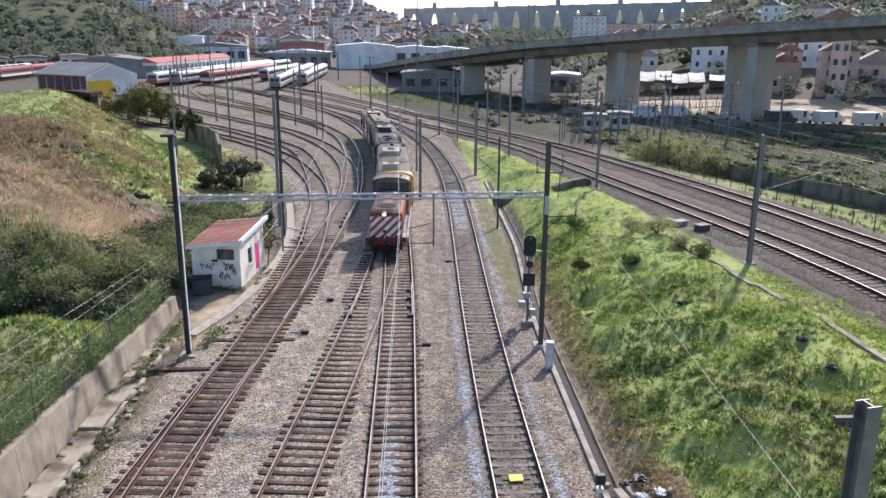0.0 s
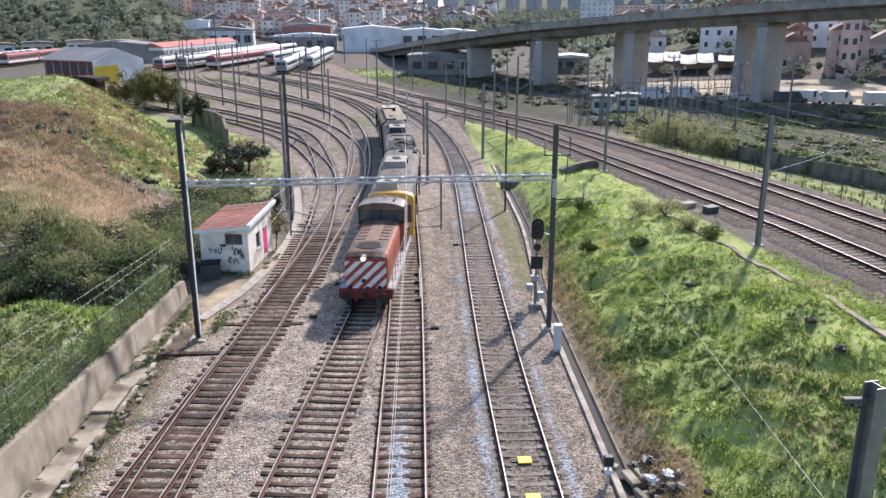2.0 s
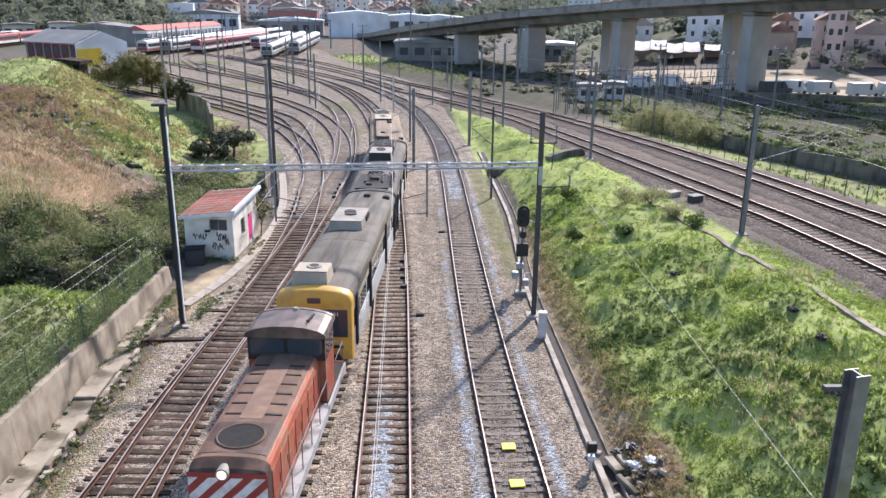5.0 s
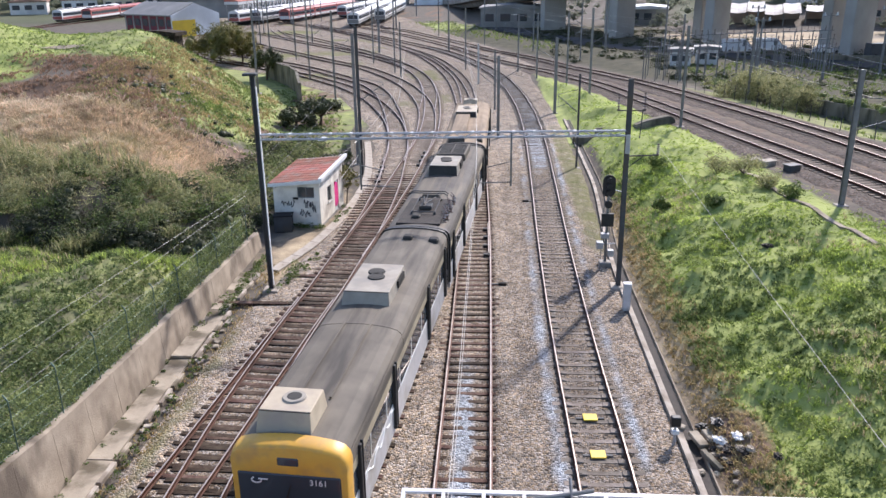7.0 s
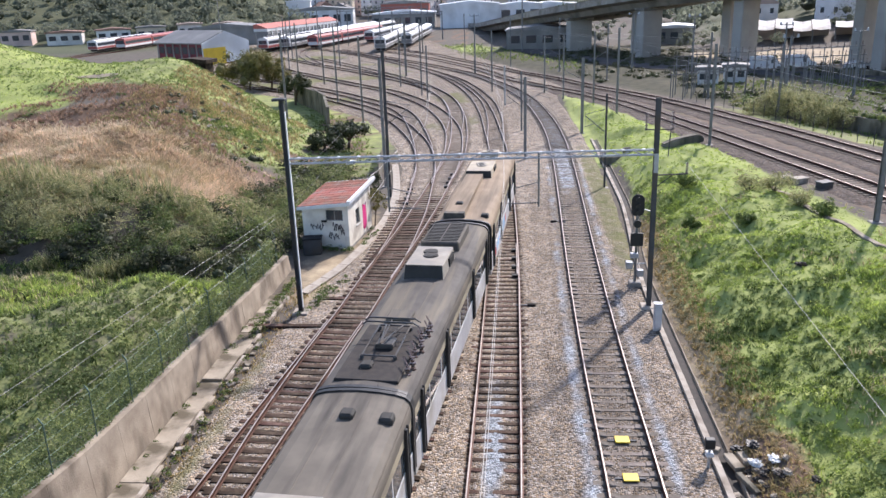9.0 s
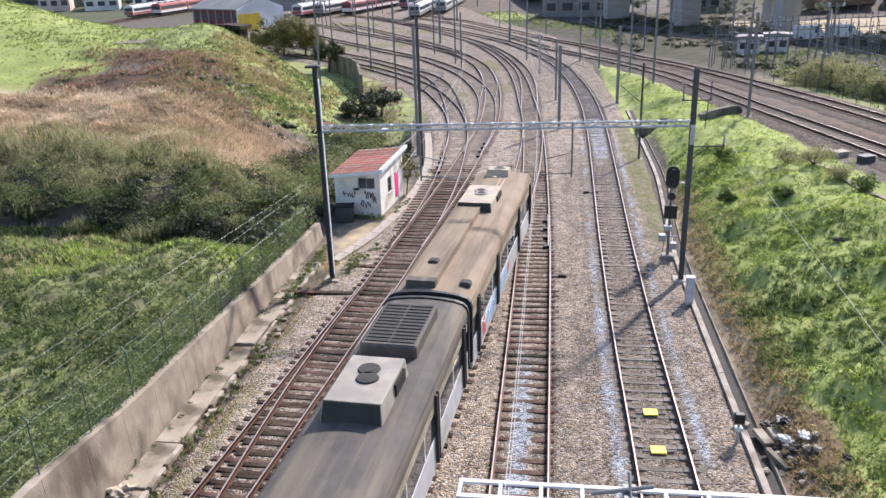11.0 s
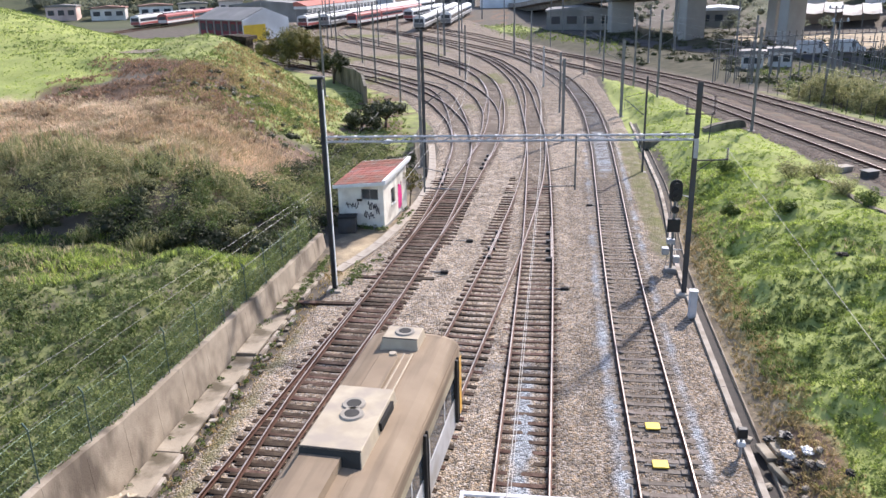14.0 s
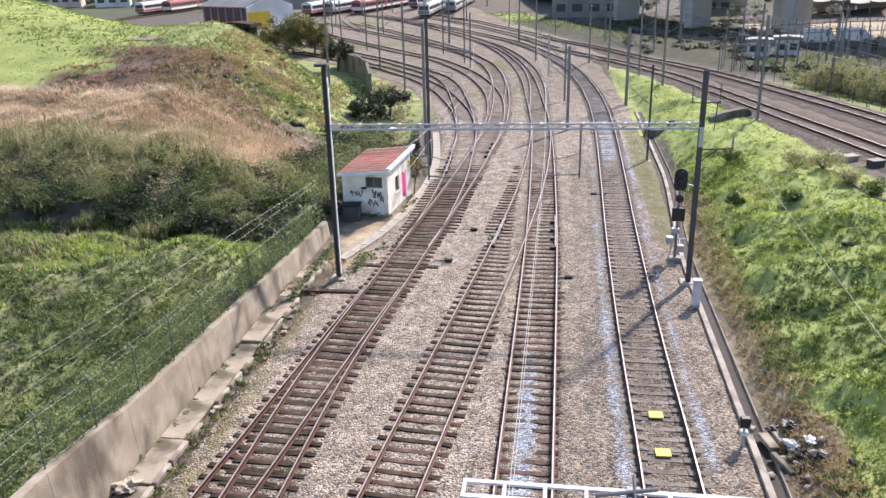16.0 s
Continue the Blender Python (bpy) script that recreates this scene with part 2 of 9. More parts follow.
def rod(bm, p, q, r, r2=None, n=8, idx=0):
    p, q = Vector(p), Vector(q)
    d = (q - p).normalized()
    u = d.cross(Vector((0, 0, 1)) if abs(d.z) < 0.9 else Vector((1, 0, 0))).normalized()
    w = d.cross(u)
    r2 = r if r2 is None else r2
    ang = [2 * math.pi * i / n for i in range(n)]
    a = [bm.verts.new(p + (u * math.cos(t) + w * math.sin(t)) * r) for t in ang]
    b = [bm.verts.new(q + (u * math.cos(t) + w * math.sin(t)) * r2) for t in ang]
    fs = [bm.faces.new((a[i], b[i], b[(i + 1) % n], a[(i + 1) % n])) for i in range(n)]
    fs += [bm.faces.new(a), bm.faces.new(b[::-1])]
    for f in fs:
        f.material_index = idx
    bmesh.ops.recalc_face_normals(bm, faces=fs)


def hbeam(bm, p, q, w, d, t=0.02, turn=0.0):
    """A steel H section from p to q; flanges w wide, d apart."""
    p, q = Vector(p), Vector(q)
    way = q - p
    m = Matrix.Translation(p) @ way.to_track_quat("Z", "Y").to_matrix().to_4x4() @ pose(0, 0, 0, 0, 0, turn)
    h = way.length
    box(bm, -w / 2, w / 2, -d / 2, -d / 2 + t, 0, h, m)
    box(bm, -w / 2, w / 2, d / 2 - t, d / 2, 0, h, m)
    box(bm, -t / 2, t / 2, -d / 2 + t, d / 2 - t, 0, h, m)


def smooth_line(pts, step):
    """Points at even steps on a smooth curve through pts (any dimension)."""
    p = np.array(pts, float)
    p = np.vstack([2 * p[0] - p[1], p, 2 * p[-1] - p[-2]])
    out = []
    for i in range(1, len(p) - 2):
        a, b, c, d = p[i - 1 : i + 3]
        k = max(2, int(np.linalg.norm(c - b) / 0.25))
        da, db, dc = (max(np.linalg.norm(v), 1e-6) ** 0.5 for v in (b - a, c - b, d - c))
        m1 = ((b - a) / da - (c - a) / (da + db) + (c - b) / db) * db
        m2 = ((c - b) / db - (d - b) / (db + dc) + (d - c) / dc) * db
        t = np.linspace(0, 1, k, endpoint=False)[:, None]
        out.append((2 * t**3 - 3 * t**2 + 1) * b + (t**3 - 2 * t**2 + t) * m1 + (-2 * t**3 + 3 * t**2) * c + (t**3 - t**2) * m2)
    out = np.vstack(out + [p[-2:-1]])
    s = np.r_[0, np.cumsum(np.linalg.norm(np.diff(out, axis=0), axis=1))]
    k = max(2, int(round(s[-1] / step)) + 1)
    u = np.linspace(0, s[-1], k)
    return np.stack([np.interp(u, s, out[:, j]) for j in range(out.shape[1])], 1)


def sides(line):
    """Unit normals to the right of a line in the plan."""
    t = np.gradient(line[:, :2], axis=0)
    t /= np.linalg.norm(t, axis=1)[:, None]
    return np.stack([t[:, 1], -t[:, 0]], 1)


def swept(bm, line, profile, z=0.0, idx=0, closed=True, caps=True):
    """A profile of (right, up) run along a line of (x, y) or (x, y, z)."""
    r = sides(line)
    zs = line[:, 2] if line.shape[1] > 2 else np.zeros(len(line))
    rings = [[bm.verts.new((p[0] + n[0] * u, p[1] + n[1] * u, z + h + v)) for u, v in profile] for p, n, h in zip(line, r, zs)]
    k = len(profile)
    for a, b in zip(rings, rings[1:]):
        for i in range(k if closed else k - 1):
            f = bm.faces.new((a[i], a[(i + 1) % k], b[(i + 1) % k], b[i]))
            f.material_index = idx
    if closed and caps:
        bm.faces.new(rings[0][::-1]).material_index = idx
        bm.faces.new(rings[-1]).material_index = idx


def step(a, b, x):
    t = np.clip((np.asarray(x, float) - a) / (b - a), 0, 1)
    return t * t * (3 - 2 * t)


RNG = np.random.default_rng(7)


def fractal(x, y, scale, seed=0.0, octaves=4):
    """Cheap smooth noise of arrays, about -1 to 1."""
    out, amp, tot = np.zeros(np.broadcast(x, y).shape), 1.0, 0.0
    for o in range(octaves):
        f = 2.0**o / scale
        a = seed * 1.7 + o * 2.1
        out += amp * np.sin(x * f * 1.3 + 2.0 * np.sin(y * f * 0.9 + a) + a) * np.cos(y * f * 1.1 + 1.7 * np.sin(x * f * 0.8 - a))
        tot += amp
        amp *= 0.5
    return out / tot * 1.4


def blades(name, pos, height, width, material, label="", category="", lean=0.5, parent=None, per=1, kind="stuff"):
    """Grass: bent blades of two triangles at the given places."""
    pos = np.repeat(np.asarray(pos, float), per, 0)
    n = len(pos)
    pos[:, :2] += RNG.normal(0, width * 2.0, (n, 2)) if per > 1 else 0
    h = np.repeat(np.broadcast_to(height, (n // per,)), per) * RNG.uniform(0.6, 1.3, n)
    a = RNG.uniform(0, 2 * np.pi, n)
    d = np.stack([np.cos(a), np.sin(a), np.zeros(n)], 1)
    side = np.stack([-np.sin(a), np.cos(a), np.zeros(n)], 1) * width
    up = np.array([0, 0, 1.0])
    le = RNG.uniform(0.1, lean, n)[:, None] * h[:, None]
    p0, p1 = pos - side, pos + side
    p2 = pos + d * le * 0.35 + up * (h * 0.6)[:, None] + side * 0.8
    p3 = pos + d * le * 0.35 + up * (h * 0.6)[:, None] - side * 0.8
    p4 = pos + d * le + up * h[:, None]
    v = np.stack([p0, p1, p2, p3, p4], 1).reshape(-1, 3)
    b = np.arange(n)[:, None] * 5
    f = np.vstack([b + [0, 1, 2], b + [0, 2, 3], b + [3, 2, 4]])
    ob = raw(name, v, f, material, parent, smooth=False)
    return tagged(ob, label, category, kind=kind) if label else ob


def leaf_cloud(name, centres, radii, per, size, material, parent=None, label="", flat=0.0, category="", kind="", core=0.0):
    """Many small leaves on and inside lumpy clumps; core: size of a dense lumpy heart in each clump."""
    c = np.repeat(np.asarray(centres, float), per, 0)
    r = np.repeat(np.asarray(radii, float), per, 0)
    n = len(c)
    d = RNG.normal(size=(n, 3))
    d /= np.linalg.norm(d, axis=1)[:, None]
    d[:, 2] = np.abs(d[:, 2]) * (1 - flat) + d[:, 2] * flat
    rad = RNG.uniform(0.55, 1.08, n) ** 0.6
    p = c + d * r * rad[:, None]
    nrm = d + RNG.normal(0, 0.55, (n, 3))
    nrm /= np.linalg.norm(nrm, axis=1)[:, None]
    u = np.cross(nrm, RNG.normal(size=(n, 3)))
    u /= np.linalg.norm(u, axis=1)[:, None]
    w = np.cross(nrm, u)
    s = (size * RNG.uniform(0.6, 1.5, n))[:, None]
    v = np.stack([p - u * s, p + w * s * 0.45, p + u * s, p - w * s * 0.45], 1).reshape(-1, 3)
    f = np.arange(n * 4).reshape(-1, 4)
    if core:
        bm = bmesh.new()
        bmesh.ops.create_icosphere(bm, subdivisions=1, radius=1.0)
        bv, bf = np.array([x.co for x in bm.verts]), np.array([[y.index for y in x.verts] for x in bm.faces])
        bm.free()
        cc, rr = np.asarray(centres, float), np.asarray(radii, float)
        lump = bv[None] * RNG.uniform(0.75, 1.15, (len(cc), len(bv), 1)) * rr[:, None, :] * core + cc[:, None, :]
        bf = np.c_[bf, bf[:, :1]]
        quad = (np.arange(len(cc))[:, None, None] * len(bv) + bf[None]).reshape(-1, 4) + len(v)
        tri = quad[:, :3]
        v = np.vstack([v, lump.reshape(-1, 3)])
        f = np.vstack([f[:, [0, 1, 2]], f[:, [0, 2, 3]], tri])
    ob = raw(name, v, f, material, parent, label)
    return tagged(ob, label, category, kind=kind) if category else ob

# ---- plan of the tracks (centre lines; rail heads near z = 0) ----
GAUGE = 1.735


def z56(y):
    """Height of the embankment tracks, which climb towards the footbridge."""
    return float(np.clip(3.2 * (125 - y) / 90, 0, 3.4))


LINES = {
    "siding": [(-10.6, -20), (-10.2, 10), (-9.8, 18.8), (-9.6, 21.2), (-9.3, 25), (-9.0, 28.5), (-8.68, 32), (-8.25, 36.5)],
    "left": [(-9.0, -20), (-8.97, 10), (-8.95, 19), (-8.93, 24.5), (-8.8, 28), (-8.55, 32), (-8.2, 36), (-7.95, 40), (-7.6, 45), (-7.5, 54.6), (-7.8, 62), (-8.2, 69), (-9.85, 80), (-12.1, 88.5), (-15.1, 97.2), (-18.5, 104.3), (-23, 111.5), (-28, 118.5), (-40, 131), (-60, 148)],
    "left_b": [(-8.0, 63.5), (-8.2, 68.5), (-9.3, 77.6), (-11.6, 90.5), (-13.9, 100.6), (-16.4, 107.5), (-19.7, 113), (-23.8, 119.3), (-28.4, 126), (-42, 142), (-58, 158)],
    "ladder": [(-7.95, 41), (-7.5, 46), (-7.0, 53), (-6.6, 60), (-6.35, 66), (-6.25, 72), (-6.5, 80), (-7.4, 89.7), (-9.3, 99.4), (-12.4, 110), (-16.7, 120), (-20.2, 126.7), (-26, 134.6), (-32.6, 144.0), (-46, 163), (-62, 185)],
    "ladder_b": [(-6.45, 63.5), (-6.2, 68), (-6.0, 74.5), (-6.4, 86), (-7.8, 102), (-9.9, 115), (-13.5, 127.5), (-20, 141), (-30, 157), (-43, 176), (-60, 202)],
    "branch": [(-10.6, -60), (-5.6, 8), (-4.95, 17), (-4.8, 19.4), (-4.57, 22.1), (-4.3, 25.1), (-3.87, 29.8), (-3.52, 33.4), (-2.89, 40), (-2.42, 46), (-1.92, 54), (-1.68, 62), (-1.7, 70), (-1.95, 77)],
    "main": [(-0.8, -20), (-0.8, 10), (-0.81, 22), (-0.82, 30), (-0.84, 36), (-0.9, 44), (-1.13, 55), (-1.45, 66), (-1.95, 77), (-2.85, 88.5), (-4.25, 104), (-6.3, 118.5), (-9.2, 132.5), (-12.4, 144.5), (-16.2, 155.5), (-21.5, 168), (-31, 187), (-44, 210), (-62, 238)],
    "right": [(3.7, -20), (3.68, 10), (3.65, 22), (3.57, 30), (3.57, 36.6), (3.64, 45), (3.85, 58.4), (4.0, 72.6), (3.75, 87.5), (2.85, 101), (1.2, 115), (-0.9, 125.5), (-3.5, 135), (-5.9, 143), (-9.7, 153), (-14.2, 162), (-22, 177), (-34, 198), (-50, 226)],
    "bank_near": [(23.4, -20), (23.35, 20), (23.0, 36.7), (22.75, 40), (22.3, 45), (21.4, 51.5), (20.2, 59.3), (18.5, 69.9), (16.3, 84), (12.9, 103), (8.2, 119.6), (5.8, 125.4), (2.2, 132.6), (-1.5, 141), (-5.1, 152), (-9.2, 163), (-14, 174), (-22, 191), (-36, 216)],
    "bank_far": [(29.0, -20), (28.9, 30), (28.1, 45.2), (27.75, 48.4), (27.15, 55), (26.2, 63.3), (24.8, 73.0), (22.7, 84.9), (19.4, 101.7), (14.6, 119), (9.07, 133.5), (4.9, 142.7), (0.4, 151), (-3.2, 159.4), (-7.4, 169.5), (-14, 184), (-22, 202), (-38, 228)],
    "ladder_c": [(-7.1, 88), (-7.9, 102), (-10.6, 118), (-15.6, 134), (-23, 150), (-34, 170), (-50, 198)],
    "middle": [(-2.3, 82), (-2.9, 98), (-4.2, 112), (-6.7, 126), (-10.2, 140), (-15, 153), (-21.5, 168), (-33, 192), (-48, 220)],
    "yard_a": [(-28, 118.5), (-45, 137), (-62, 160), (-72, 188), (-77, 212), (-78.5, 232)],
    "yard_b": [(-42, 142), (-56, 163), (-65, 190), (-70, 212), (-71, 224), (-69.2, 238), (-58.5, 302), (-52, 340)],
    "yard_c": [(-46, 163), (-56, 182), (-63.5, 205), (-66.3, 220), (-66, 232), (-64, 245), (-54.5, 302), (-48, 340)],
    "yard_d": [(-43, 176), (-51, 195), (-57, 213), (-58.8, 228), (-57.3, 242), (-47.3, 302), (-41, 340)],
    "yard_e": [(-44, 210), (-47, 230), (-45.5, 248), (-40.5, 290)],
    "yard_f": [(-33, 192), (-35.4, 204), (-36, 216), (-36.8, 300)],
    "yard_g": [(-25, 205), (-30, 217), (-31.2, 228), (-31.8, 300)],
    "yard_h": [(-126, 215), (-124, 246), (-124.5, 300)],
    "yard_j": [(-128, 212), (-129.5, 240), (-130, 300)],
}
CURVES = {k: smooth_line(v, 0.5) for k, v in LINES.items()}
for k in ("bank_near", "bank_far"):
    CURVES[k] = np.c_[CURVES[k], [z56(y) for y in CURVES[k][:, 1]]]


def x_at(name, y):
    c = CURVES[name]
    return np.interp(y, c[:, 1], c[:, 0])


def drain_x(y):
    return 6.85 + 1.0 * step(38, 60, y) - 3.0 * step(85, 125, y) - 10 * step(120, 160, y)


def kerb_x(y):
    return np.interp(y, [0, 28, 34, 38, 48, 70, 85, 119, 160], [19.2, 18.1, 17.5, 17.1, 16.3, 14.6, 12.0, 5.9, -10])


# ---- shape of the land ----


def mound_crest(x, y):
    """How far beyond the crest line of the creeper-covered mound a place lies."""
    return (y - 0.82 * (x + 23.2) - 28.3) / 1.29


def land(x, y):
    """Height of the ground at arrays x, y."""
    x, y = np.broadcast_arrays(np.asarray(x, float), np.asarray(y, float))
    z = np.full(x.shape, -0.32)
    # the grassy bank up to the embankment
    z5 = np.clip(3.2 * (125 - y) / 90, 0, 3.4) - 0.35
    dx, kx = drain_x(y), kerb_x(y)
    u = np.clip((x - dx - 0.35) / np.maximum(kx - dx, 1.0), 0, 1)
    rise = z5 * (1 - (1 - u) ** 1.7)
    bank = step(0.0, 0.25, u) * step(1.05, 0.85, u)
    rise += bank * (0.48 * fractal(x, y, 3.0, 1.0) + 0.30 * fractal(x, y, 1.1, 2.0))
    t6 = np.interp(y, CURVES["bank_far"][:, 1], CURVES["bank_far"][:, 0])
    fall = step(t6 + 2.6, t6 + 10, x)
    rise = rise * (1 - fall) + 0.3 * fall
    z = np.where(x > dx + 0.2, np.maximum(rise - 0.3 * (1 - step(0, 0.1, u)), -0.32), z)
    # the hillside beyond the retaining wall
    w = step(-13.7, -14.3, x)
    foot = 14.2 + 0.16 * np.clip(y - 44, 0, 100) + 2.5 * step(46, 58, y) + 1.15 * np.clip(y - 90, 0, 200)
    inw = step(-0.15, 1.1, (-x - foot + 1.5 * step(60, 75, y)) / (11 + 4.0 * step(60, 80, y)))
    cr = mound_crest(x, y)
    mound = 0.65 + 1.9 * np.exp(-(cr / np.where(cr > 0, 3.0, 5.5)) ** 2) * step(14, 17.5, -x) + 0.34 * fractal(x, y, 4.0, 5.0) + 0.30 * fractal(x, y, 1.7, 15.0)
    mound -= 1.2 * np.exp(-((y + 0.12 * (x + 14) - 39.5) / 2.3) ** 2)
    climb = np.interp(y + 0.10 * (x + 30), [38, 41, 48, 55, 63, 74, 85, 96, 118, 150], [0, 0.3, 3.2, 4.4, 5.6, 7.3, 8.3, 6.6, 1.5, 0])
    knoll = 6.8 * step(43, 86, -x) * step(52, 88, y) * step(190, 120, y)
    climb += 0.9 * np.exp(-((x + 39) / 6) ** 2 - ((y - 88) / 9) ** 2)
    hill = climb + knoll + step(42, 50, y) * (0.35 * fractal(x, y, 6.0, 3.0) + 0.26 * fractal(x, y, 2.2, 4.0))
    z = np.where(x < -13.6, z * (1 - w) + w * (mound * step(43, 39, y) - 0.32 * step(39, 43, y)) + np.where(y > 38, hill * inw, 0), z)
    # far hills behind the yard, and those to the left and right of the valley
    ang = np.degrees(np.arctan2(x, np.maximum(y, 1)))
    r = np.hypot(x, y)
    far = 36 * step(960, 1400, r) * step(0.5, 3, ang) * step(22, 15, ang) + step(430, 1100, r) * (10 + 46 * step(1.5, -7, ang) + 26 * np.exp(-((ang + 27) / 9) ** 2) + 52 * step(17, 24, ang))
    near_left = 28 * step(322, 470, r) * step(-13, -22, ang)
    near_right = 16 * step(165, 330, r) * step(11, 22, ang)
    z = z + np.where(y > 100, far + np.maximum(near_left, near_right) + step(300, 600, r) * 3.0 * fractal(x, y, 60.0, 6.0), 0)
    return z


def axis_steps(edges):
    out = [np.arange(a, b, s) for a, b, s in edges]
    return np.concatenate(out + [[edges[-1][1]]])


XS = axis_steps([(-2600, -400, 110), (-400, -140, 20), (-140, -50, 2.2), (-50, -13.4, 0.6), (-13.4, 5, 2.3), (5, 24, 0.5), (24, 60, 2.0), (60, 160, 8), (160, 600, 40), (600, 2600, 200)])
YS = axis_steps([(-300, 0, 60), (0, 100, 0.65), (100, 200, 2.5), (200, 480, 9), (480, 1300, 30), (1300, 4200, 290)])
GX, GY = np.meshgrid(XS, YS)
GZ = land(GX, GY)
quad = np.arange(len(XS) * len(YS)).reshape(len(YS), len(XS))
faces = np.stack([quad[:-1, :-1], quad[:-1, 1:], quad[1:, 1:], quad[1:, :-1]], -1).reshape(-1, 4)
M["land"] = attr_ground("land", [
    (None, (0.135, 0.115, 0.092), (0.085, 0.074, 0.06), 0.8, 0.0),
    ("grass", (0.335, 0.37, 0.122), (0.22, 0.26, 0.082), 0.35, 0.0),
    ("dry", (0.47, 0.38, 0.25), (0.31, 0.24, 0.155), 0.5, 0.0),
    ("earth", (0.19, 0.13, 0.09), (0.11, 0.075, 0.053), 1.6, 0.0),
    ("wood", (0.105, 0.11, 0.062), (0.07, 0.08, 0.044), 0.05, 0.0),
    # dark soil of ditch and mound, and viaduct shade put into ground colour
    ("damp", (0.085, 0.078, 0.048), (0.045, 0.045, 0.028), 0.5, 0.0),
], 0.8, 5.0)
ground = tagged(raw("ground", np.stack([GX, GY, GZ], -1).reshape(-1, 3), faces, M["land"], smooth=True), "grassy railway land with dry hillside, reaching wooded hills", "ground", kind="structure")


def cover(x, y):
    """How much grass, dry growth, bare earth, woodland, and dark soil with painted viaduct shade covers the land."""
    r, ang = np.hypot(x, y), np.degrees(np.arctan2(x, np.maximum(y, 1)))
    n1 = fractal(x, y, 7.0, 8.0)
    bank = step(0.3, 1.6, x - drain_x(y) + 0.5 * n1) * step(kerb_x(y) + 2.2, kerb_x(y) + 1.2, x) * step(130, 115, y)
    yy = y + 0.10 * (x + 30)
    left = step(-14, -15, x)
    mound = left * step(43, 40, y)
    brown = left * step(46, 49, yy) * step(65 + 4 * n1, 60 + 4 * n1, y) * step(17.5, 20.5, -x + n1)
    ridge = left * step(59, 63, y + 3 * n1) * step(69, 64, y + 3 * n1 - 9 * step(-28, -32, x)) * step(-46, -42, x + 2 * n1)
    top = left * step(63, 69, y + 3 * n1 - 9 * step(-28, -32, x)) * step(180, 120, y)
    knoll = left * step(-41.5, -45, x + 2.5 * n1) * step(61, 65, y + 2 * n1) * step(190, 150, y)
    slip = np.exp(-((np.interp(y, [160, 190, 235], [8, -10, -22]) + 5 - x) / 6.5) ** 2) * step(150, 162, y) * step(240, 222, y)
    verge = step(-10.5, -14, x) * step(62, 70, y) * step(175, 140, y) * step(-40, -25, x)
    strip = step(5.6, 7.0, x) * step(66, 74, y) * step(130, 118, y) * step(kerb_x(y) + 1.5, kerb_x(y), x)
    grass = np.maximum.reduce([bank, mound * 0.5, top * 0.62, knoll, verge * 0.5, strip, slip, 0.5 * step(30, 32, x + 0.4 * (y - 60)) * step(41, 38, x + 0.45 * (y - 67)) * step(40, 50, y) * step(105, 95, y), step(215, 260, r) * 0.1])
    wood = step(230, 320, r) * step(-14, -18, ang) + step(480, 560, r) * 0.9 + step(190, 260, r) * step(10, 14, ang)
    t5 = np.interp(y, CURVES["bank_near"][:, 1], CURVES["bank_near"][:, 0])
    t6 = np.interp(y, CURVES["bank_far"][:, 1], CURVES["bank_far"][:, 0])
    bed = step(t5 - 3.2, t5 - 2.6, x + 0.3 * n1) * step(t6 + 3.6, t6 + 3.0, x) * step(135, 120, y)
    flank = left * step(66, 72, y) * step(-33, -29, x) * step(-0.1, 0.5, fractal(x, y, 3.0, 18.0)) * 0.8
    # shade under the viaduct, painted on the ground
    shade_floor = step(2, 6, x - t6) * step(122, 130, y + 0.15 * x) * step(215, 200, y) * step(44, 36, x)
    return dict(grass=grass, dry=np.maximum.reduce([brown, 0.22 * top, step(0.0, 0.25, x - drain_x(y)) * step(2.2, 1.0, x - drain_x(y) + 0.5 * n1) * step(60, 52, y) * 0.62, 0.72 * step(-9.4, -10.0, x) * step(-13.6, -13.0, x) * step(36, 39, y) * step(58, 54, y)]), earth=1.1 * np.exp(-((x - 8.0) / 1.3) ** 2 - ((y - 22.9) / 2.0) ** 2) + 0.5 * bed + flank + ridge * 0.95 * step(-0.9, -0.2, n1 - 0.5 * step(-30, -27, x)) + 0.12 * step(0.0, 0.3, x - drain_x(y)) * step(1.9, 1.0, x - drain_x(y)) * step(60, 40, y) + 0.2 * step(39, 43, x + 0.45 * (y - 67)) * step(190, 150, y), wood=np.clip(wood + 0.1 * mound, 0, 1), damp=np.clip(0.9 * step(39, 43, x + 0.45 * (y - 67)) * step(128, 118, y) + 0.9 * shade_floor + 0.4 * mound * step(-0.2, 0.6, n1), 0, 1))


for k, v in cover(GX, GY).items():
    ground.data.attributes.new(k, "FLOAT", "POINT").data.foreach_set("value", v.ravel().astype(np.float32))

# ---- ballast bed ----
bx, by = np.meshgrid(np.arange(-13.2, 7.01, 0.08), np.r_[np.arange(-20, 15, 0.9), np.arange(15, 110, 0.45), np.arange(110, 260, 1.5)])
left_edge = np.interp(by, [0, 34, 46, 60, 70, 80, 100, 120, 150, 260], [-12.3, -11.8, -10.0, -9.8, -10.6, -12.6, -19.5, -34, -64, -95])
right_edge = np.interp(by, [0, 40, 60, 75, 90, 110, 130, 160, 200, 260], [6.6, 6.7, 7.3, 7.2, 6.9, 6.0, 7.0, 0.5, -12, -28])
t = (bx + 13.2) / 20.1
sx = left_edge + (right_edge - left_edge) * np.clip(t, 0, 1)
edge = np.minimum(np.clip(t, 0, 1), 1 - np.clip(t, 0, 1)) * (right_edge - left_edge)
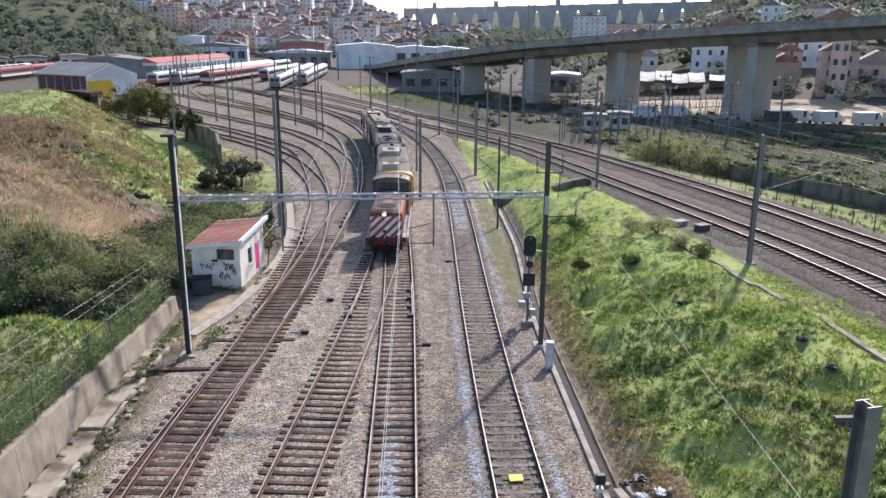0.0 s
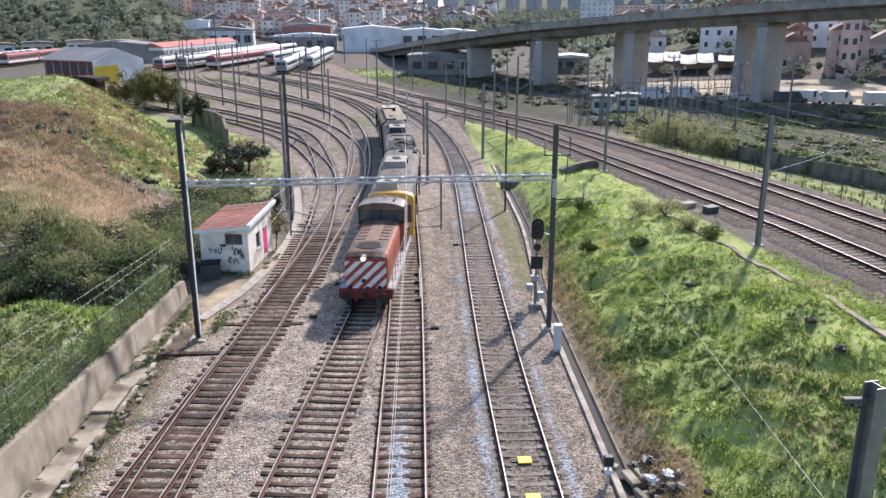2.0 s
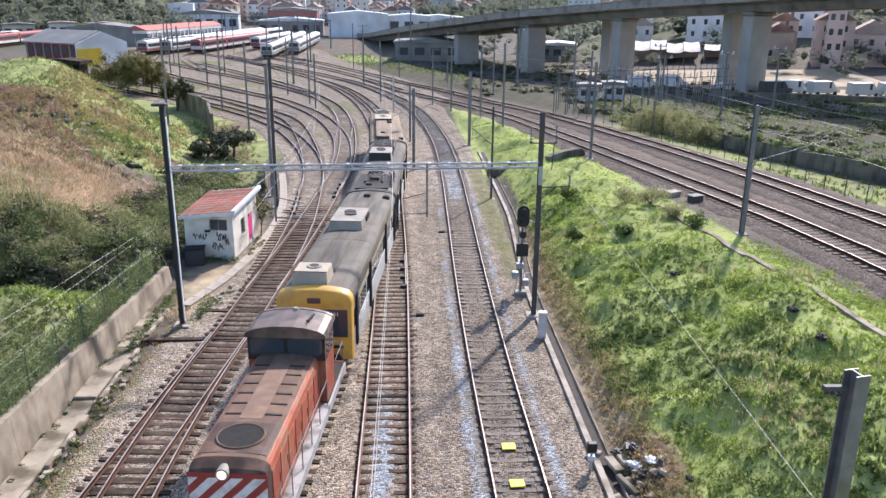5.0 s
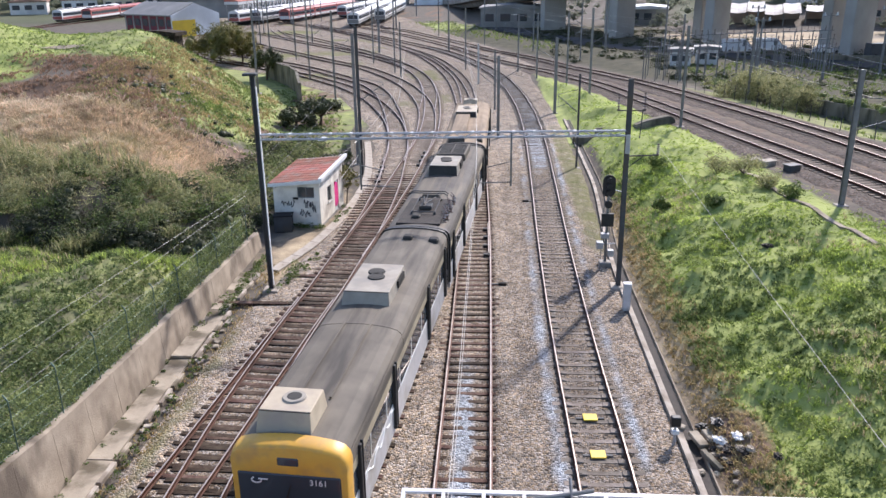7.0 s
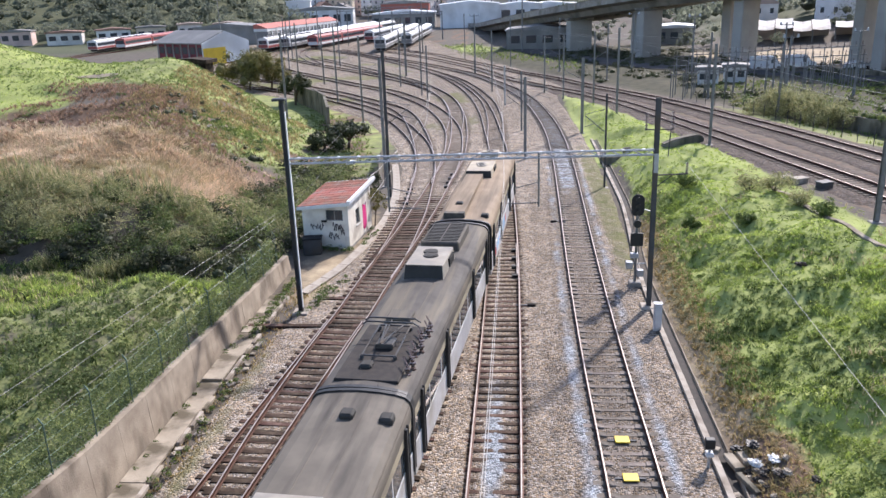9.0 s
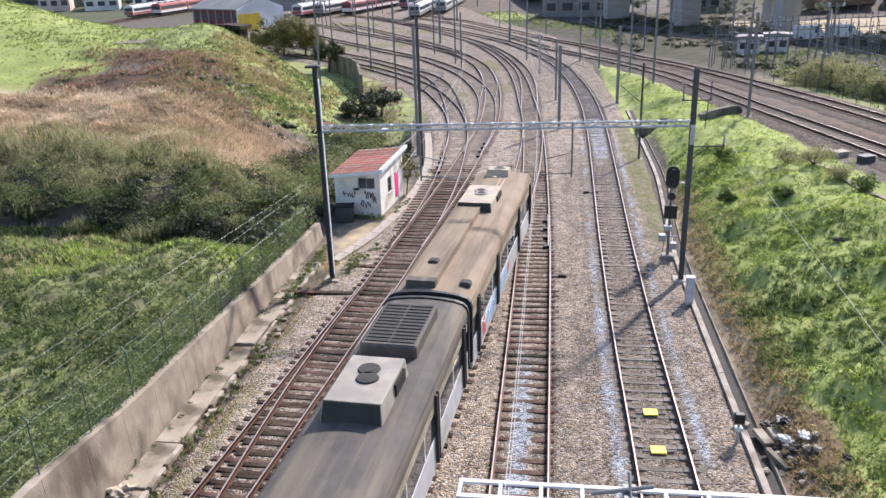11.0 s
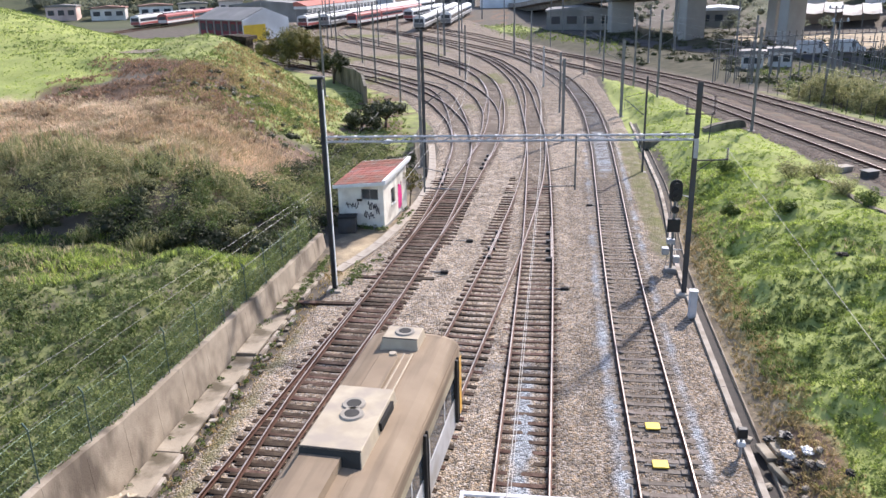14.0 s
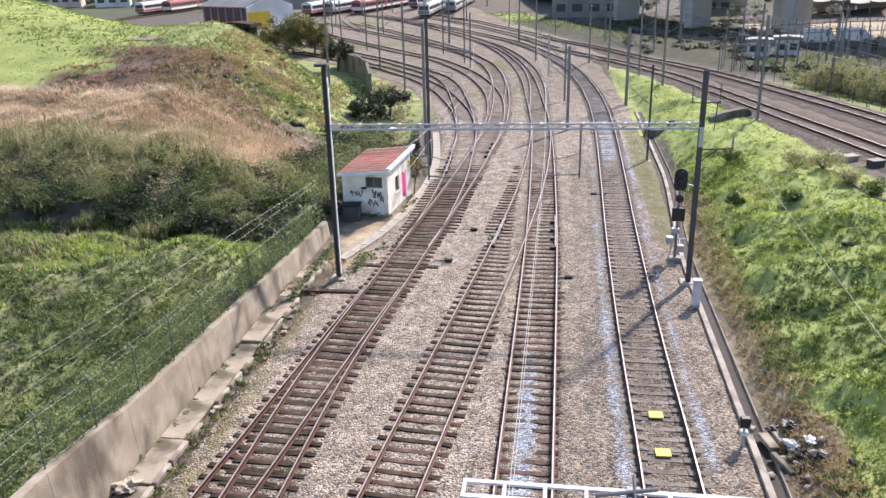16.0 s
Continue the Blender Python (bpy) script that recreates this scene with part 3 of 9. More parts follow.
sz = -0.222 - 0.12 * (1 - step(0, 0.7, edge)) + 0.02 * fractal(sx, by, 0.8, 9.0)
for nm in ("branch", "main", "left"):
    sz += 0.030 * np.exp(-((sx - x_at(nm, by)) / 1.5) ** 4) * step(80, 60, by) * (0.6 + 0.6 * fractal(sx, by, 1.3, 19.0))
for nm, lift_in, lift_out in (("right", 0.006, 0.05), ("main", 0.0, 0.05)):
    off = np.abs(sx - x_at(nm, by))
    sz += (lift_in * np.exp(-((off / 0.70) ** 6)) + lift_out * step(0.95, 1.1, off) * step(1.9, 1.5, off)) * step(75, 60, by)
sz += 0.05 * np.exp(-((sx - x_at("main", by) + 0.1) / 0.42) ** 4) * step(30, 25, by) * (0.75 + 0.5 * fractal(sx, by, 0.9, 29.0))
q = np.arange(bx.size).reshape(bx.shape)
bf = np.stack([q[:-1, :-1], q[:-1, 1:], q[1:, 1:], q[1:, :-1]], -1).reshape(-1, 4)
M["ballast"] = attr_ground("ballast", [
    (None, (0.385, 0.318, 0.248), (0.225, 0.184, 0.143), 1.6, 0.07),
    ("rust", (0.135, 0.108, 0.082), (0.21, 0.172, 0.134), 2.0, 0.07),
    ("wash", (0.345, 0.37, 0.395), (0.235, 0.25, 0.265), 2.5, 0.07),
    ("weeds", (0.20, 0.19, 0.09), (0.13, 0.135, 0.05), 2.5, 0.0),
], 1.0)
ballast = tagged(raw("ballast_bed", np.stack([sx, by, sz], -1).reshape(-1, 3), bf, M["ballast"], smooth=True), "grey and rust-brown crushed stone ballast bed", "ballast", kind="structure")
wash = np.zeros(sx.shape)
for nm, off, wd in (("right", -1.35, 0.34), ("right", 1.4, 0.3), ("main", -0.1, 0.36)):
    wash += np.exp(-((sx - x_at(nm, by) - off) / wd) ** 2) * (0.50 + 0.25 * fractal(sx, by, 2.0, 3.0)) * (2.4 * step(31, 26, by) if nm == "main" else step(100, 60, by))
wash += 1.2 * np.exp(-((sx - x_at("right", by)) / 0.75) ** 4) * step(56, 70, by) * step(140, 100, by)
rust = np.zeros(sx.shape)
for nm, amp in (("left", 0.14), ("branch", 0.28), ("main", 0.42), ("right", 0.24), ("ladder", 0.4), ("siding", 0.2)):
    rust += amp * np.exp(-((sx - x_at(nm, by)) / 1.15) ** 4)
rust += 0.52 * step(-1.2, 1.4, sx) * step(75, 60, by)
rust = np.maximum(rust, 0.52 * step(58, 100, by))
for nm in ("siding", "left", "left_b", "ladder", "ladder_b", "ladder_c", "middle", "branch", "main", "right"):
    c = CURVES[nm]
    here = (by > c[:, 1].min()) & (by < c[:, 1].max())
    rust += 0.5 * here * np.exp(-((np.abs(sx - x_at(nm, by)) - GAUGE / 2) / 0.2) ** 2)
weeds = 0.62 * step(5.0, 5.9, sx) * step(34, 50, by) * step(90, 70, by) + 0.45 * np.exp(-((sx + 11.3) / 0.5) ** 2) * step(36, 30, by) + 0.75 * step(80, 100, by) * step(0.0, 0.6, fractal(sx, by, 9.0, 97.0)) * step(2.0, -4.0, sx - x_at("main", by))
for k, v in (("wash", wash), ("rust", rust), ("weeds", weeds)):
    ballast.data.attributes.new(k, "FLOAT", "POINT").data.foreach_set("value", np.clip(v, 0, 1).ravel().astype(np.float32))

bm = bmesh.new()
for nm in ("bank_near", "bank_far"):
    c = CURVES[nm][CURVES[nm][:, 1] < 150][::4]
    swept(bm, c, [(-3.3, -0.75), (-2.72, -0.31), (-1.9, -0.235), (0, -0.22), (1.9, -0.235), (2.72, -0.31), (3.3, -0.75)], 0 if nm == "bank_near" else -0.004, closed=False)
M["ballast_dark"] = attr_ground("ballast_dark", [(None, (0.130, 0.102, 0.083), (0.085, 0.068, 0.055), 1.0, 0.075)], 0.8)
tagged(part("embankment_ballast", bm, M["ballast_dark"], smooth=True), "dark brown ballast under the embankment tracks", "ballast", kind="structure")

# ---- tracks ----
HEAD = [(-0.037, -0.008), (-0.023, 0.0), (0.023, 0.0), (0.037, -0.008), (0.036, -0.035), (0.012, -0.05), (0.012, -0.135), (0.07, -0.15), (0.07, -0.165), (-0.07, -0.165), (-0.07, -0.15), (-0.012, -0.135), (-0.012, -0.05), (-0.036, -0.035)]


def rail_mesh(name, line, off, parent, top=0.0, label=""):
    r = sides(line)
    mid = line.copy()
    mid[:, :2] += r * off
    bm = bmesh.new()
    swept(bm, mid, HEAD, top)
    ob = part(name, bm, M["rail"], parent, label, mats=(M["rail"], M["railhead"]))
    mi = np.zeros(len(ob.data.polygons), np.int32)
    k = len(HEAD)
    body = (len(line) - 1) * k
    mi[np.arange(1, body, k)] = 1
    ob.data.polygons.foreach_set("material_index", mi)
    return ob


def sleeper_mesh(material, length=2.6, width=0.225, h=0.14, dish=False):
    bm = bmesh.new()
    if dish:
        for x0, x1 in ((-1.3, -0.55), (0.55, 1.3)):
            box(bm, x0, x1, -0.14, 0.14, -0.33, -0.168, bevel=0.02)
        box(bm, -0.55, 0.55, -0.10, 0.10, -0.33, -0.205)
    else:
        box(bm, -length / 2, length / 2, -width / 2, width / 2, -0.33, -0.168, bevel=0.012)
    for s in (-GAUGE / 2, GAUGE / 2):
        box(bm, s - 0.15, s + 0.15, -0.08, 0.08, -0.168, -0.155)
    me = bpy.data.meshes.new("sleeper")
    bm.to_mesh(me)
    bm.free()
    me.materials.append(material)
    return me


WOODEN, FAR_PALE, CAST = sleeper_mesh(M["wood"]), sleeper_mesh(M["wood_pale"], 2.5, 0.2), sleeper_mesh(M["concrete_sleeper"], dish=True)
LONG = sleeper_mesh(M["wood"], 3.4)
BROWN = sleeper_mesh(M["wood_pale"], dish=True)
TRACK_LOOK = {"right": (CAST, "welded track on dusty concrete sleepers"), "bank_near": (BROWN, "embankment track on pale brown sleepers"), "bank_far": (BROWN, "embankment track on pale brown sleepers")}


def lay_track(name, y_lo, y_hi, sleep=True, rails=(-1, 1), near=78):
    c = CURVES[name]
    c = c[(c[:, 1] >= y_lo) & (c[:, 1] <= y_hi)]
    mesh, words = TRACK_LOOK.get(name, (WOODEN, "rusty track on dark weathered wooden sleepers"))
    t = thing("railway_track", words, "railway track", kind="structure")
    for s in rails:
        rail_mesh("rail", c[::4] if y_lo > 90 else c[::2], s * GAUGE / 2, t)
    if not sleep:
        return t
    d = np.r_[0, np.cumsum(np.linalg.norm(np.diff(c[:, :2], axis=0), axis=1))]
    at = np.arange(0.3, d[-1], 0.6)
    rest = []
    for k, s in enumerate(at):
        p = [np.interp(s, d, c[:, j]) for j in range(c.shape[1])]
        q2 = [np.interp(s + 0.2, d, c[:, j]) for j in range(2)]
        m = pose(p[0] + random.uniform(-0.03, 0.03), p[1] + random.uniform(-0.03, 0.03), (p[2] if len(p) > 2 else 0) + random.uniform(-0.012, 0.006), 0, 0, -math.degrees(math.atan2(q2[0] - p[0], q2[1] - p[1])) + random.uniform(-0.8, 0.8))
        if mesh is WOODEN and p[1] > 60:
            m = Matrix.Translation((0, 0, -0.034)) @ m
        if 12 < p[1] < near:
            # from about y 57 the paler copy of the wooden sleeper is laid
            ob = new("sleeper", FAR_PALE if mesh is WOODEN and p[1] > 57 + random.uniform(-4, 4) else LONG if name in ("left", "branch") and p[1] > 44 and p[1] < 60 else mesh)
            ob.parent, ob.matrix_basis = t, m
        elif p[1] < 160:
            rest.append(m)
    if rest:
        bm = bmesh.new()
        for m in rest:
            box(bm, -1.3, 1.3, -0.125, 0.125, -0.3, -0.168, m)
        tagged(part("far_sleepers", bm, M["concrete_sleeper"] if mesh is CAST else M["wood_pale"], t), "row of sleepers", kind="stuff")
    return t


lay_track("siding", 8, 36)
lay_track("left", 8, 400)
lay_track("left_b", 63.5, 400)
lay_track("ladder", 41, 400)
lay_track("ladder_b", 63.5, 400)
lay_track("ladder_c", 88, 400)
lay_track("middle", 82, 400)
lay_track("branch", 4, 77)
lay_track("main", 4, 400)
lay_track("right", 4, 400)
lay_track("bank_near", 10, 400, near=70)
lay_track("bank_far", 10, 400, near=70)
for k in ("yard_a", "yard_b", "yard_c", "yard_d", "yard_e", "yard_f", "yard_g", "yard_h", "yard_j"):
    lay_track(k, 100, 400, sleep=False)

# ---- the train: a diesel locomotive hauling a dead three-car railcar set ----
M.update(
    loco_red=mat("faded_red_paint", (0.33, 0.062, 0.030), (0.26, 0.05, 0.028), 2.2, 0.55, 0, 0.12, 25, (0.30, 0.13, 0.075), 1.3),
    loco_orange=mat("faded_orange_paint", (0.42, 0.105, 0.045), (0.30, 0.07, 0.034), 2.5, 0.5, 0, 0.12, 25, (0.30, 0.15, 0.09), 2.2),
    loco_roof=mat("dusty_brown_roof", (0.205, 0.128, 0.087), (0.135, 0.083, 0.058), 1.8, 0.8, 0, 0.2, 30, (0.12, 0.08, 0.06), 1.1),
    loco_brow=mat("sooty_brown_paint", (0.105, 0.062, 0.043), (0.06, 0.038, 0.029), 2.0, 0.6, 0, 0.15, 25, (0.17, 0.10, 0.07), 1.5),
    loco_tread=mat("trodden_tan_paint", (0.255, 0.165, 0.115), (0.19, 0.12, 0.082), 2.2, 0.75, 0, 0.15, 25, (0.17, 0.11, 0.08), 1.4),
    loco_blue=mat("worn_blue_grey_paint", (0.33, 0.34, 0.34), (0.42, 0.39, 0.37), 3, 0.65, 0, 0.15, 25, (0.12, 0.11, 0.10), 1.5),
    stripe_white=mat("white_stripe_paint", (0.78, 0.76, 0.73), (0.66, 0.63, 0.6), 4, 0.5, 0, 0.05, 30, (0.5, 0.44, 0.40), 2.0),
    stripe_red=mat("red_stripe_paint", (0.33, 0.045, 0.035), (0.27, 0.04, 0.03), 4, 0.5, 0, 0.05, 30),
    cab_roof=mat("sooty_cab_roof", (0.19, 0.125, 0.09), (0.10, 0.068, 0.052), 1.4, 0.42, 0.1, 0.2, 30, (0.045, 0.036, 0.032), 1.2),
    under=mat("oily_running_gear", (0.03, 0.027, 0.025), (0.05, 0.042, 0.036), 4, 0.75, 0.2, 0.3, 25),
    buffer_red=mat("red_buffer_beam", (0.20, 0.038, 0.03), (0.11, 0.03, 0.025), 3, 0.6, 0, 0.2, 20),
    cab_yellow=mat("yellow_cab_paint", (0.72, 0.40, 0.055), (0.64, 0.34, 0.05), 2, 0.45, 0, 0.05, 25, (0.5, 0.29, 0.08), 1.6),
    emu_roof=mat("grey_car_roof", (0.17, 0.148, 0.118), (0.118, 0.103, 0.083), 1.0, 0.75, 0, 0.12, 30, (0.06, 0.053, 0.045), 1.3, streak=-0.12),
    emu_roof_dark=mat("sooty_car_roof", (0.105, 0.094, 0.082), (0.07, 0.063, 0.056), 1.2, 0.75, 0, 0.12, 30, (0.16, 0.135, 0.10), 1.6, streak=-0.1),
    emu_roof_tan=mat("dusty_tan_roof", (0.29, 0.222, 0.152), (0.23, 0.172, 0.116), 0.8, 0.8, 0, 0.12, 30, (0.15, 0.112, 0.078), 1.6, streak=-0.08),
    emu_side=mat("silver_car_side", (0.58, 0.58, 0.58), (0.48, 0.48, 0.48), 2, 0.4, 0.25, 0.05, 30, (0.40, 0.38, 0.34), 0.9),
    emu_cant=mat("dirty_cream_cant_panel", (0.40, 0.345, 0.24), (0.30, 0.255, 0.175), 1.5, 0.6, 0, 0.08, 30, (0.22, 0.19, 0.14), 0.8),
    ac_cream=mat("cream_cooler_housing", (0.47, 0.40, 0.295), (0.38, 0.32, 0.235), 2, 0.65, 0, 0.1, 30, (0.35, 0.30, 0.24), 1.2),
    ac_grey=mat("grey_cooler_housing", (0.36, 0.325, 0.27), (0.28, 0.25, 0.205), 2, 0.65, 0, 0.1, 30, (0.25, 0.23, 0.20), 1.2),
    # dark grey of vents and fan parts, and shade put into cooler fronts
    ac_front=mat("dark_grey_fittings_shaded_front", (0.055, 0.052, 0.047), (0.038, 0.036, 0.033), 2, 0.75, 0, 0.1, 30),
    headlamp=lamp_glow("lit_headlamp", (1.0, 0.84, 0.58), 0.9),
    graff_blue=mat("blue_spray_paint", (0.10, 0.38, 0.66), (0.35, 0.56, 0.70), 3, 0.5, 0, 0, 20, (0.55, 0.10, 0.08), 1.4),
    graff_red=mat("red_spray_paint", (0.55, 0.08, 0.06), (0.35, 0.07, 0.10), 3, 0.5, 0, 0),
)


def front_y(t):
    """How far up the line the railcar's leading end is, in metres."""
    return 65.0 - 7.05 * t + 0.022 * t * t


BR, MN = CURVES["branch"], CURVES["main"]
TRAIN_LINE = np.vstack([BR[BR[:, 1] < 76.5], MN[MN[:, 1] > 77.5]])
TL_S = np.r_[0, np.cumsum(np.linalg.norm(np.diff(TRAIN_LINE, axis=0), axis=1))]


def on_line(s):
    return np.array([np.interp(s, TL_S, TRAIN_LINE[:, 0]), np.interp(s, TL_S, TRAIN_LINE[:, 1])])


def ride(ob, lead, length):
    """Keys a vehicle whose leading end runs `lead` metres behind the railcar's front; its own origin is at its middle."""
    rows = []
    for k in range(0, 65):
        t = k * 0.25
        s = float(np.interp(front_y(t), TRAIN_LINE[:, 1], TL_S)) + lead + length / 2
        a, b = on_line(s - length * 0.34), on_line(s + length * 0.34)
        mid, d = (a + b) / 2, b - a
        rows.append((t, pose(mid[0], mid[1], 0, 0, 0, -math.degrees(math.atan2(d[0], d[1])))))
    walk(ob, rows)


def words(name, text, size, m, material, parent):
    """Lettering in the built-in font, as a thin mesh."""
    cu = bpy.data.curves.new(name, "FONT")
    cu.body, cu.size, cu.align_x, cu.align_y, cu.extrude = text, size, "CENTER", "CENTER", 0.004
    tmp = bpy.data.objects.new(name, cu)
    scene.collection.objects.link(tmp)
    me = bpy.data.meshes.new_from_object(tmp.evaluated_get(bpy.context.evaluated_depsgraph_get()))
    bpy.data.objects.remove(tmp)
    me.materials.clear()
    me.materials.append(material)
    ob = new(name, me)
    ob.parent, ob.matrix_basis = parent, m
    return ob


def arch(w, z0, z1, crown, n=10, power=2.2):
    """Outline with upright sides and a curved top."""
    top = [(w * math.cos(math.pi * i / n) * 1.0, z1 + crown * (1 - abs(math.cos(math.pi * i / n)) ** power)) for i in range(n + 1)]
    return [(w, z0)] + top + [(-w, z0)]


def wheelset_truck(parent, y, gauge_w=0.85, base=1.25, r=0.45):
    bm = bmesh.new()
    for s in (-1, 1):
        box(bm, s * 1.0 - 0.06, s * 1.0 + 0.06, y - base - 0.6, y + base + 0.6, 0.42, 0.72, bevel=0.03)
        for k in (-1, 1):
            box(bm, s * 1.0 - 0.12, s * 1.0 + 0.12, y + k * base - 0.17, y + k * base + 0.17, 0.3, 0.6)
            rod(bm, (s * 1.0, y + k * 0.4, 0.45), (s * 1.0, y + k * 0.4, 0.85), 0.09)
    box(bm, -1.0, 1.0, y - 0.25, y + 0.25, 0.45, 0.8)
    truck = part("bogie", bm, M["under"], parent)
    for k in (-1, 1):
        for s in (-1, 1):
            bm = bmesh.new()
            rod(bm, (s * 0.80, 0, 0), (s * 0.93, 0, 0), r, n=20)
            rod(bm, (s * 0.77, 0, 0), (s * 0.80, 0, 0), r + 0.03, n=20)
            wh = part("wheel", bm, M["under"], truck)
            wh.matrix_basis = pose(0, y + k * base, r)
    return truck


def build_loco():
    t = thing("diesel_locomotive", "faded red diesel locomotive with white striped nose, hauling the railcars", "locomotive")
    L = 5.35
    bm = bmesh.new()
    box(bm, -1.38, 1.38, -L + 0.15, L - 0.15, 0.98, 1.28, bevel=0.02)
    box(bm, -1.0, 1.0, -2.2, 2.2, 0.45, 0.98, bevel=0.06)
    part("underframe", bm, M["under"], t)
    bm = bmesh.new()
    for s in (-1, 1):
        box(bm, s * 1.45 - 0.04, s * 1.45 + 0.04, -L + 0.2, L - 0.2, 1.0, 1.31)
        box(bm, min(s * 1.12, s * 1.44), max(s * 1.12, s * 1.44), -L + 0.2, 1.8, 1.281, 1.315)
    part("running_board", bm, M["loco_blue"], t, "worn blue-grey running boards")
    for y, tag in ((-L, -1), (L, 1)):
        bm = bmesh.new()
        box(bm, -1.42, 1.42, min(y, y - tag * 0.16), max(y, y - tag * 0.16), 0.78, 1.3, bevel=0.02)
        beam = part("buffer_beam", bm, M["buffer_red"], t, "red buffer beam")
        for s in (-1, 1):
            bm = bmesh.new()
            rod(bm, (s * 0.95, y, 1.03), (s * 0.95, y + tag * 0.42, 1.03), 0.10, n=10)
            rod(bm, (s * 0.95, y + tag * 0.42, 1.03), (s * 0.95, y + tag * 0.47, 1.03), 0.24, n=14)
            part("buffer", bm, M["under"], beam)
        bm = bmesh.new()
        box(bm, -0.12, 0.12, min(y, y + tag * 0.3), max(y, y + tag * 0.3), 0.9, 1.12)
        rod(bm, (0, y + tag * 0.25, 1.0), (0, y + tag * 0.3, 0.6), 0.035)
        part("coupling", bm, M["under"], beam)
        for s in (-0.45, 0.45):
            bm = bmesh.new()
            rod(bm, (s, y, 0.95), (s, y + tag * 0.1, 0.5), 0.03)
            part("brake_hose", bm, M["black"], beam)
    # long hood with rounded shoulders and a sloping brow over the nose
    HOOD = [(1.12, 1.3), (1.12, 2.84), (1.09, 2.98), (1.0, 3.09), (0.84, 3.15), (0.45, 3.19), (0.0, 3.2), (-0.45, 3.19), (-0.84, 3.15), (-1.0, 3.09), (-1.09, 2.98), (-1.12, 2.84), (-1.12, 1.3)]
    bm = bmesh.new()
    prism(bm, HOOD, -4.8, 1.82)
    part("hood", bm, M["loco_orange"], t)
    bm = bmesh.new()
    rings = [[bm.verts.new((x * (1 - 0.01 * k), -4.8 - 0.32 * f, z if z < 2.9 else 2.86 + (z - 2.86) * (1 - 0.55 * f))) for x, z in HOOD] for k, f in enumerate((0.0, 0.35, 0.7, 0.9, 1.0))]
    for p, q in zip(rings, rings[1:]):
        for i in range(len(HOOD) - 1):
            bm.faces.new((p[i], p[i + 1], q[i + 1], q[i]))
    bm.faces.new(rings[-1])
    bmesh.ops.recalc_face_normals(bm, faces=bm.faces)
    part("nose", bm, M["loco_brow"], t, "soot-darkened rounded nose brow", smooth=True)
    bm = bmesh.new()
    top = [(x * 0.985, z + 0.008) for x, z in HOOD if z > 2.9]
    prism(bm, top + [(x, z - 0.03) for x, z in top[::-1]], -4.79, 1.8)
    part("hood_roof", bm, M["loco_roof"], t, "dusty brown hood roof", smooth=False)
    bm = bmesh.new()
    prism(bm, [(-0.34, 3.196), (0.34, 3.196), (0.34, 3.212), (-0.34, 3.212)], -2.75, 1.7)
    part("roof_walkway", bm, M["loco_tread"], t, "paler trodden strip along the hood roof")
    bm = bmesh.new()
    box(bm, -1.10, 1.10, -5.15, -5.12, 1.02, 2.9, bevel=0.01)
    part("nose_panel", bm, M["stripe_red"], t, "red nose panel")
    for k in range(-4, 5):
        x0 = k * 0.62
        pts = []
        for x, z in ((x0 - 0.165, 1.04), (x0 + 0.165, 1.04), (x0 + 0.165 + 1.75, 2.76), (x0 - 0.165 + 1.75, 2.76)):
            pts.append((x - 0.86, z))
        pts = clip_x(pts, -1.08, 1.08)
        if len(pts) > 2:
            bm = bmesh.new()
            prism(bm, pts, -5.158, -5.151)
            part("white_stripe", bm, M["stripe_white"], t, "white diagonal stripe")
    bm = bmesh.new()
    rod(bm, (-0.1, -5.28, 2.93), (-0.1, -4.98, 2.93), 0.18, n=16)
    lamp = part("headlight", bm, M["ac_grey"], t, "round headlight, lit")
    bm = bmesh.new()
    rod(bm, (-0.1, -5.29, 2.93), (-0.1, -5.282, 2.93), 0.13, n=16)
    part("lens", bm, M["headlamp"], lamp)
    for s in (-0.86, 0.72):
        bm = bmesh.new()
        rod(bm, (s, -5.27, 1.34), (s, -5.15, 1.34), 0.12, n=12)
        box(bm, s - 0.09, s + 0.09, -5.24, -5.15, 1.1, 1.3)
        part("marker_lamp", bm, M["under"], t)
    for x, z in ((-0.22, 1.62), (-0.02, 1.2)):
        bm = bmesh.new()
        box(bm, x, x + 0.2, -5.22, -5.158, z, z + 0.2, bevel=0.02)
        part("socket", bm, M["under"], t)
    # dark disc painted for the shade of the sunken radiator fan, dark plate round it, and dark bars for the lifting
    # slots
    bm = bmesh.new()
    prism(bm, [(-0.95, 3.14), (0.95, 3.14), (0.8, 3.175), (0.45, 3.21), (-0.45, 3.21), (-0.8, 3.175)], -4.6, -2.95)
    part("fan_plate", bm, M["loco_brow"], t, "soot-darkened plate round the fan")
    bm = bmesh.new()
    rod(bm, (0, -3.75, 3.2), (0, -3.75, 3.226), 0.64, n=28)
    fan = part("radiator_fan", bm, M["dark"], t, "dark disc for the shaded round radiator fan opening")
    bm = bmesh.new()
    for k in range(28):
        a, b = 2 * math.pi * k / 28, 2 * math.pi * (k + 1) / 28
        rod(bm, (0.67 * math.cos(a), -3.75 + 0.67 * math.sin(a), 3.222), (0.67 * math.cos(b), -3.75 + 0.67 * math.sin(b), 3.222), 0.035, n=5)
    part("fan_rim", bm, M["loco_roof"], fan)
    for k in range(6):
        for s in (-1, 1):
            bm = bmesh.new()
            y = -2.45 + 0.66 * k
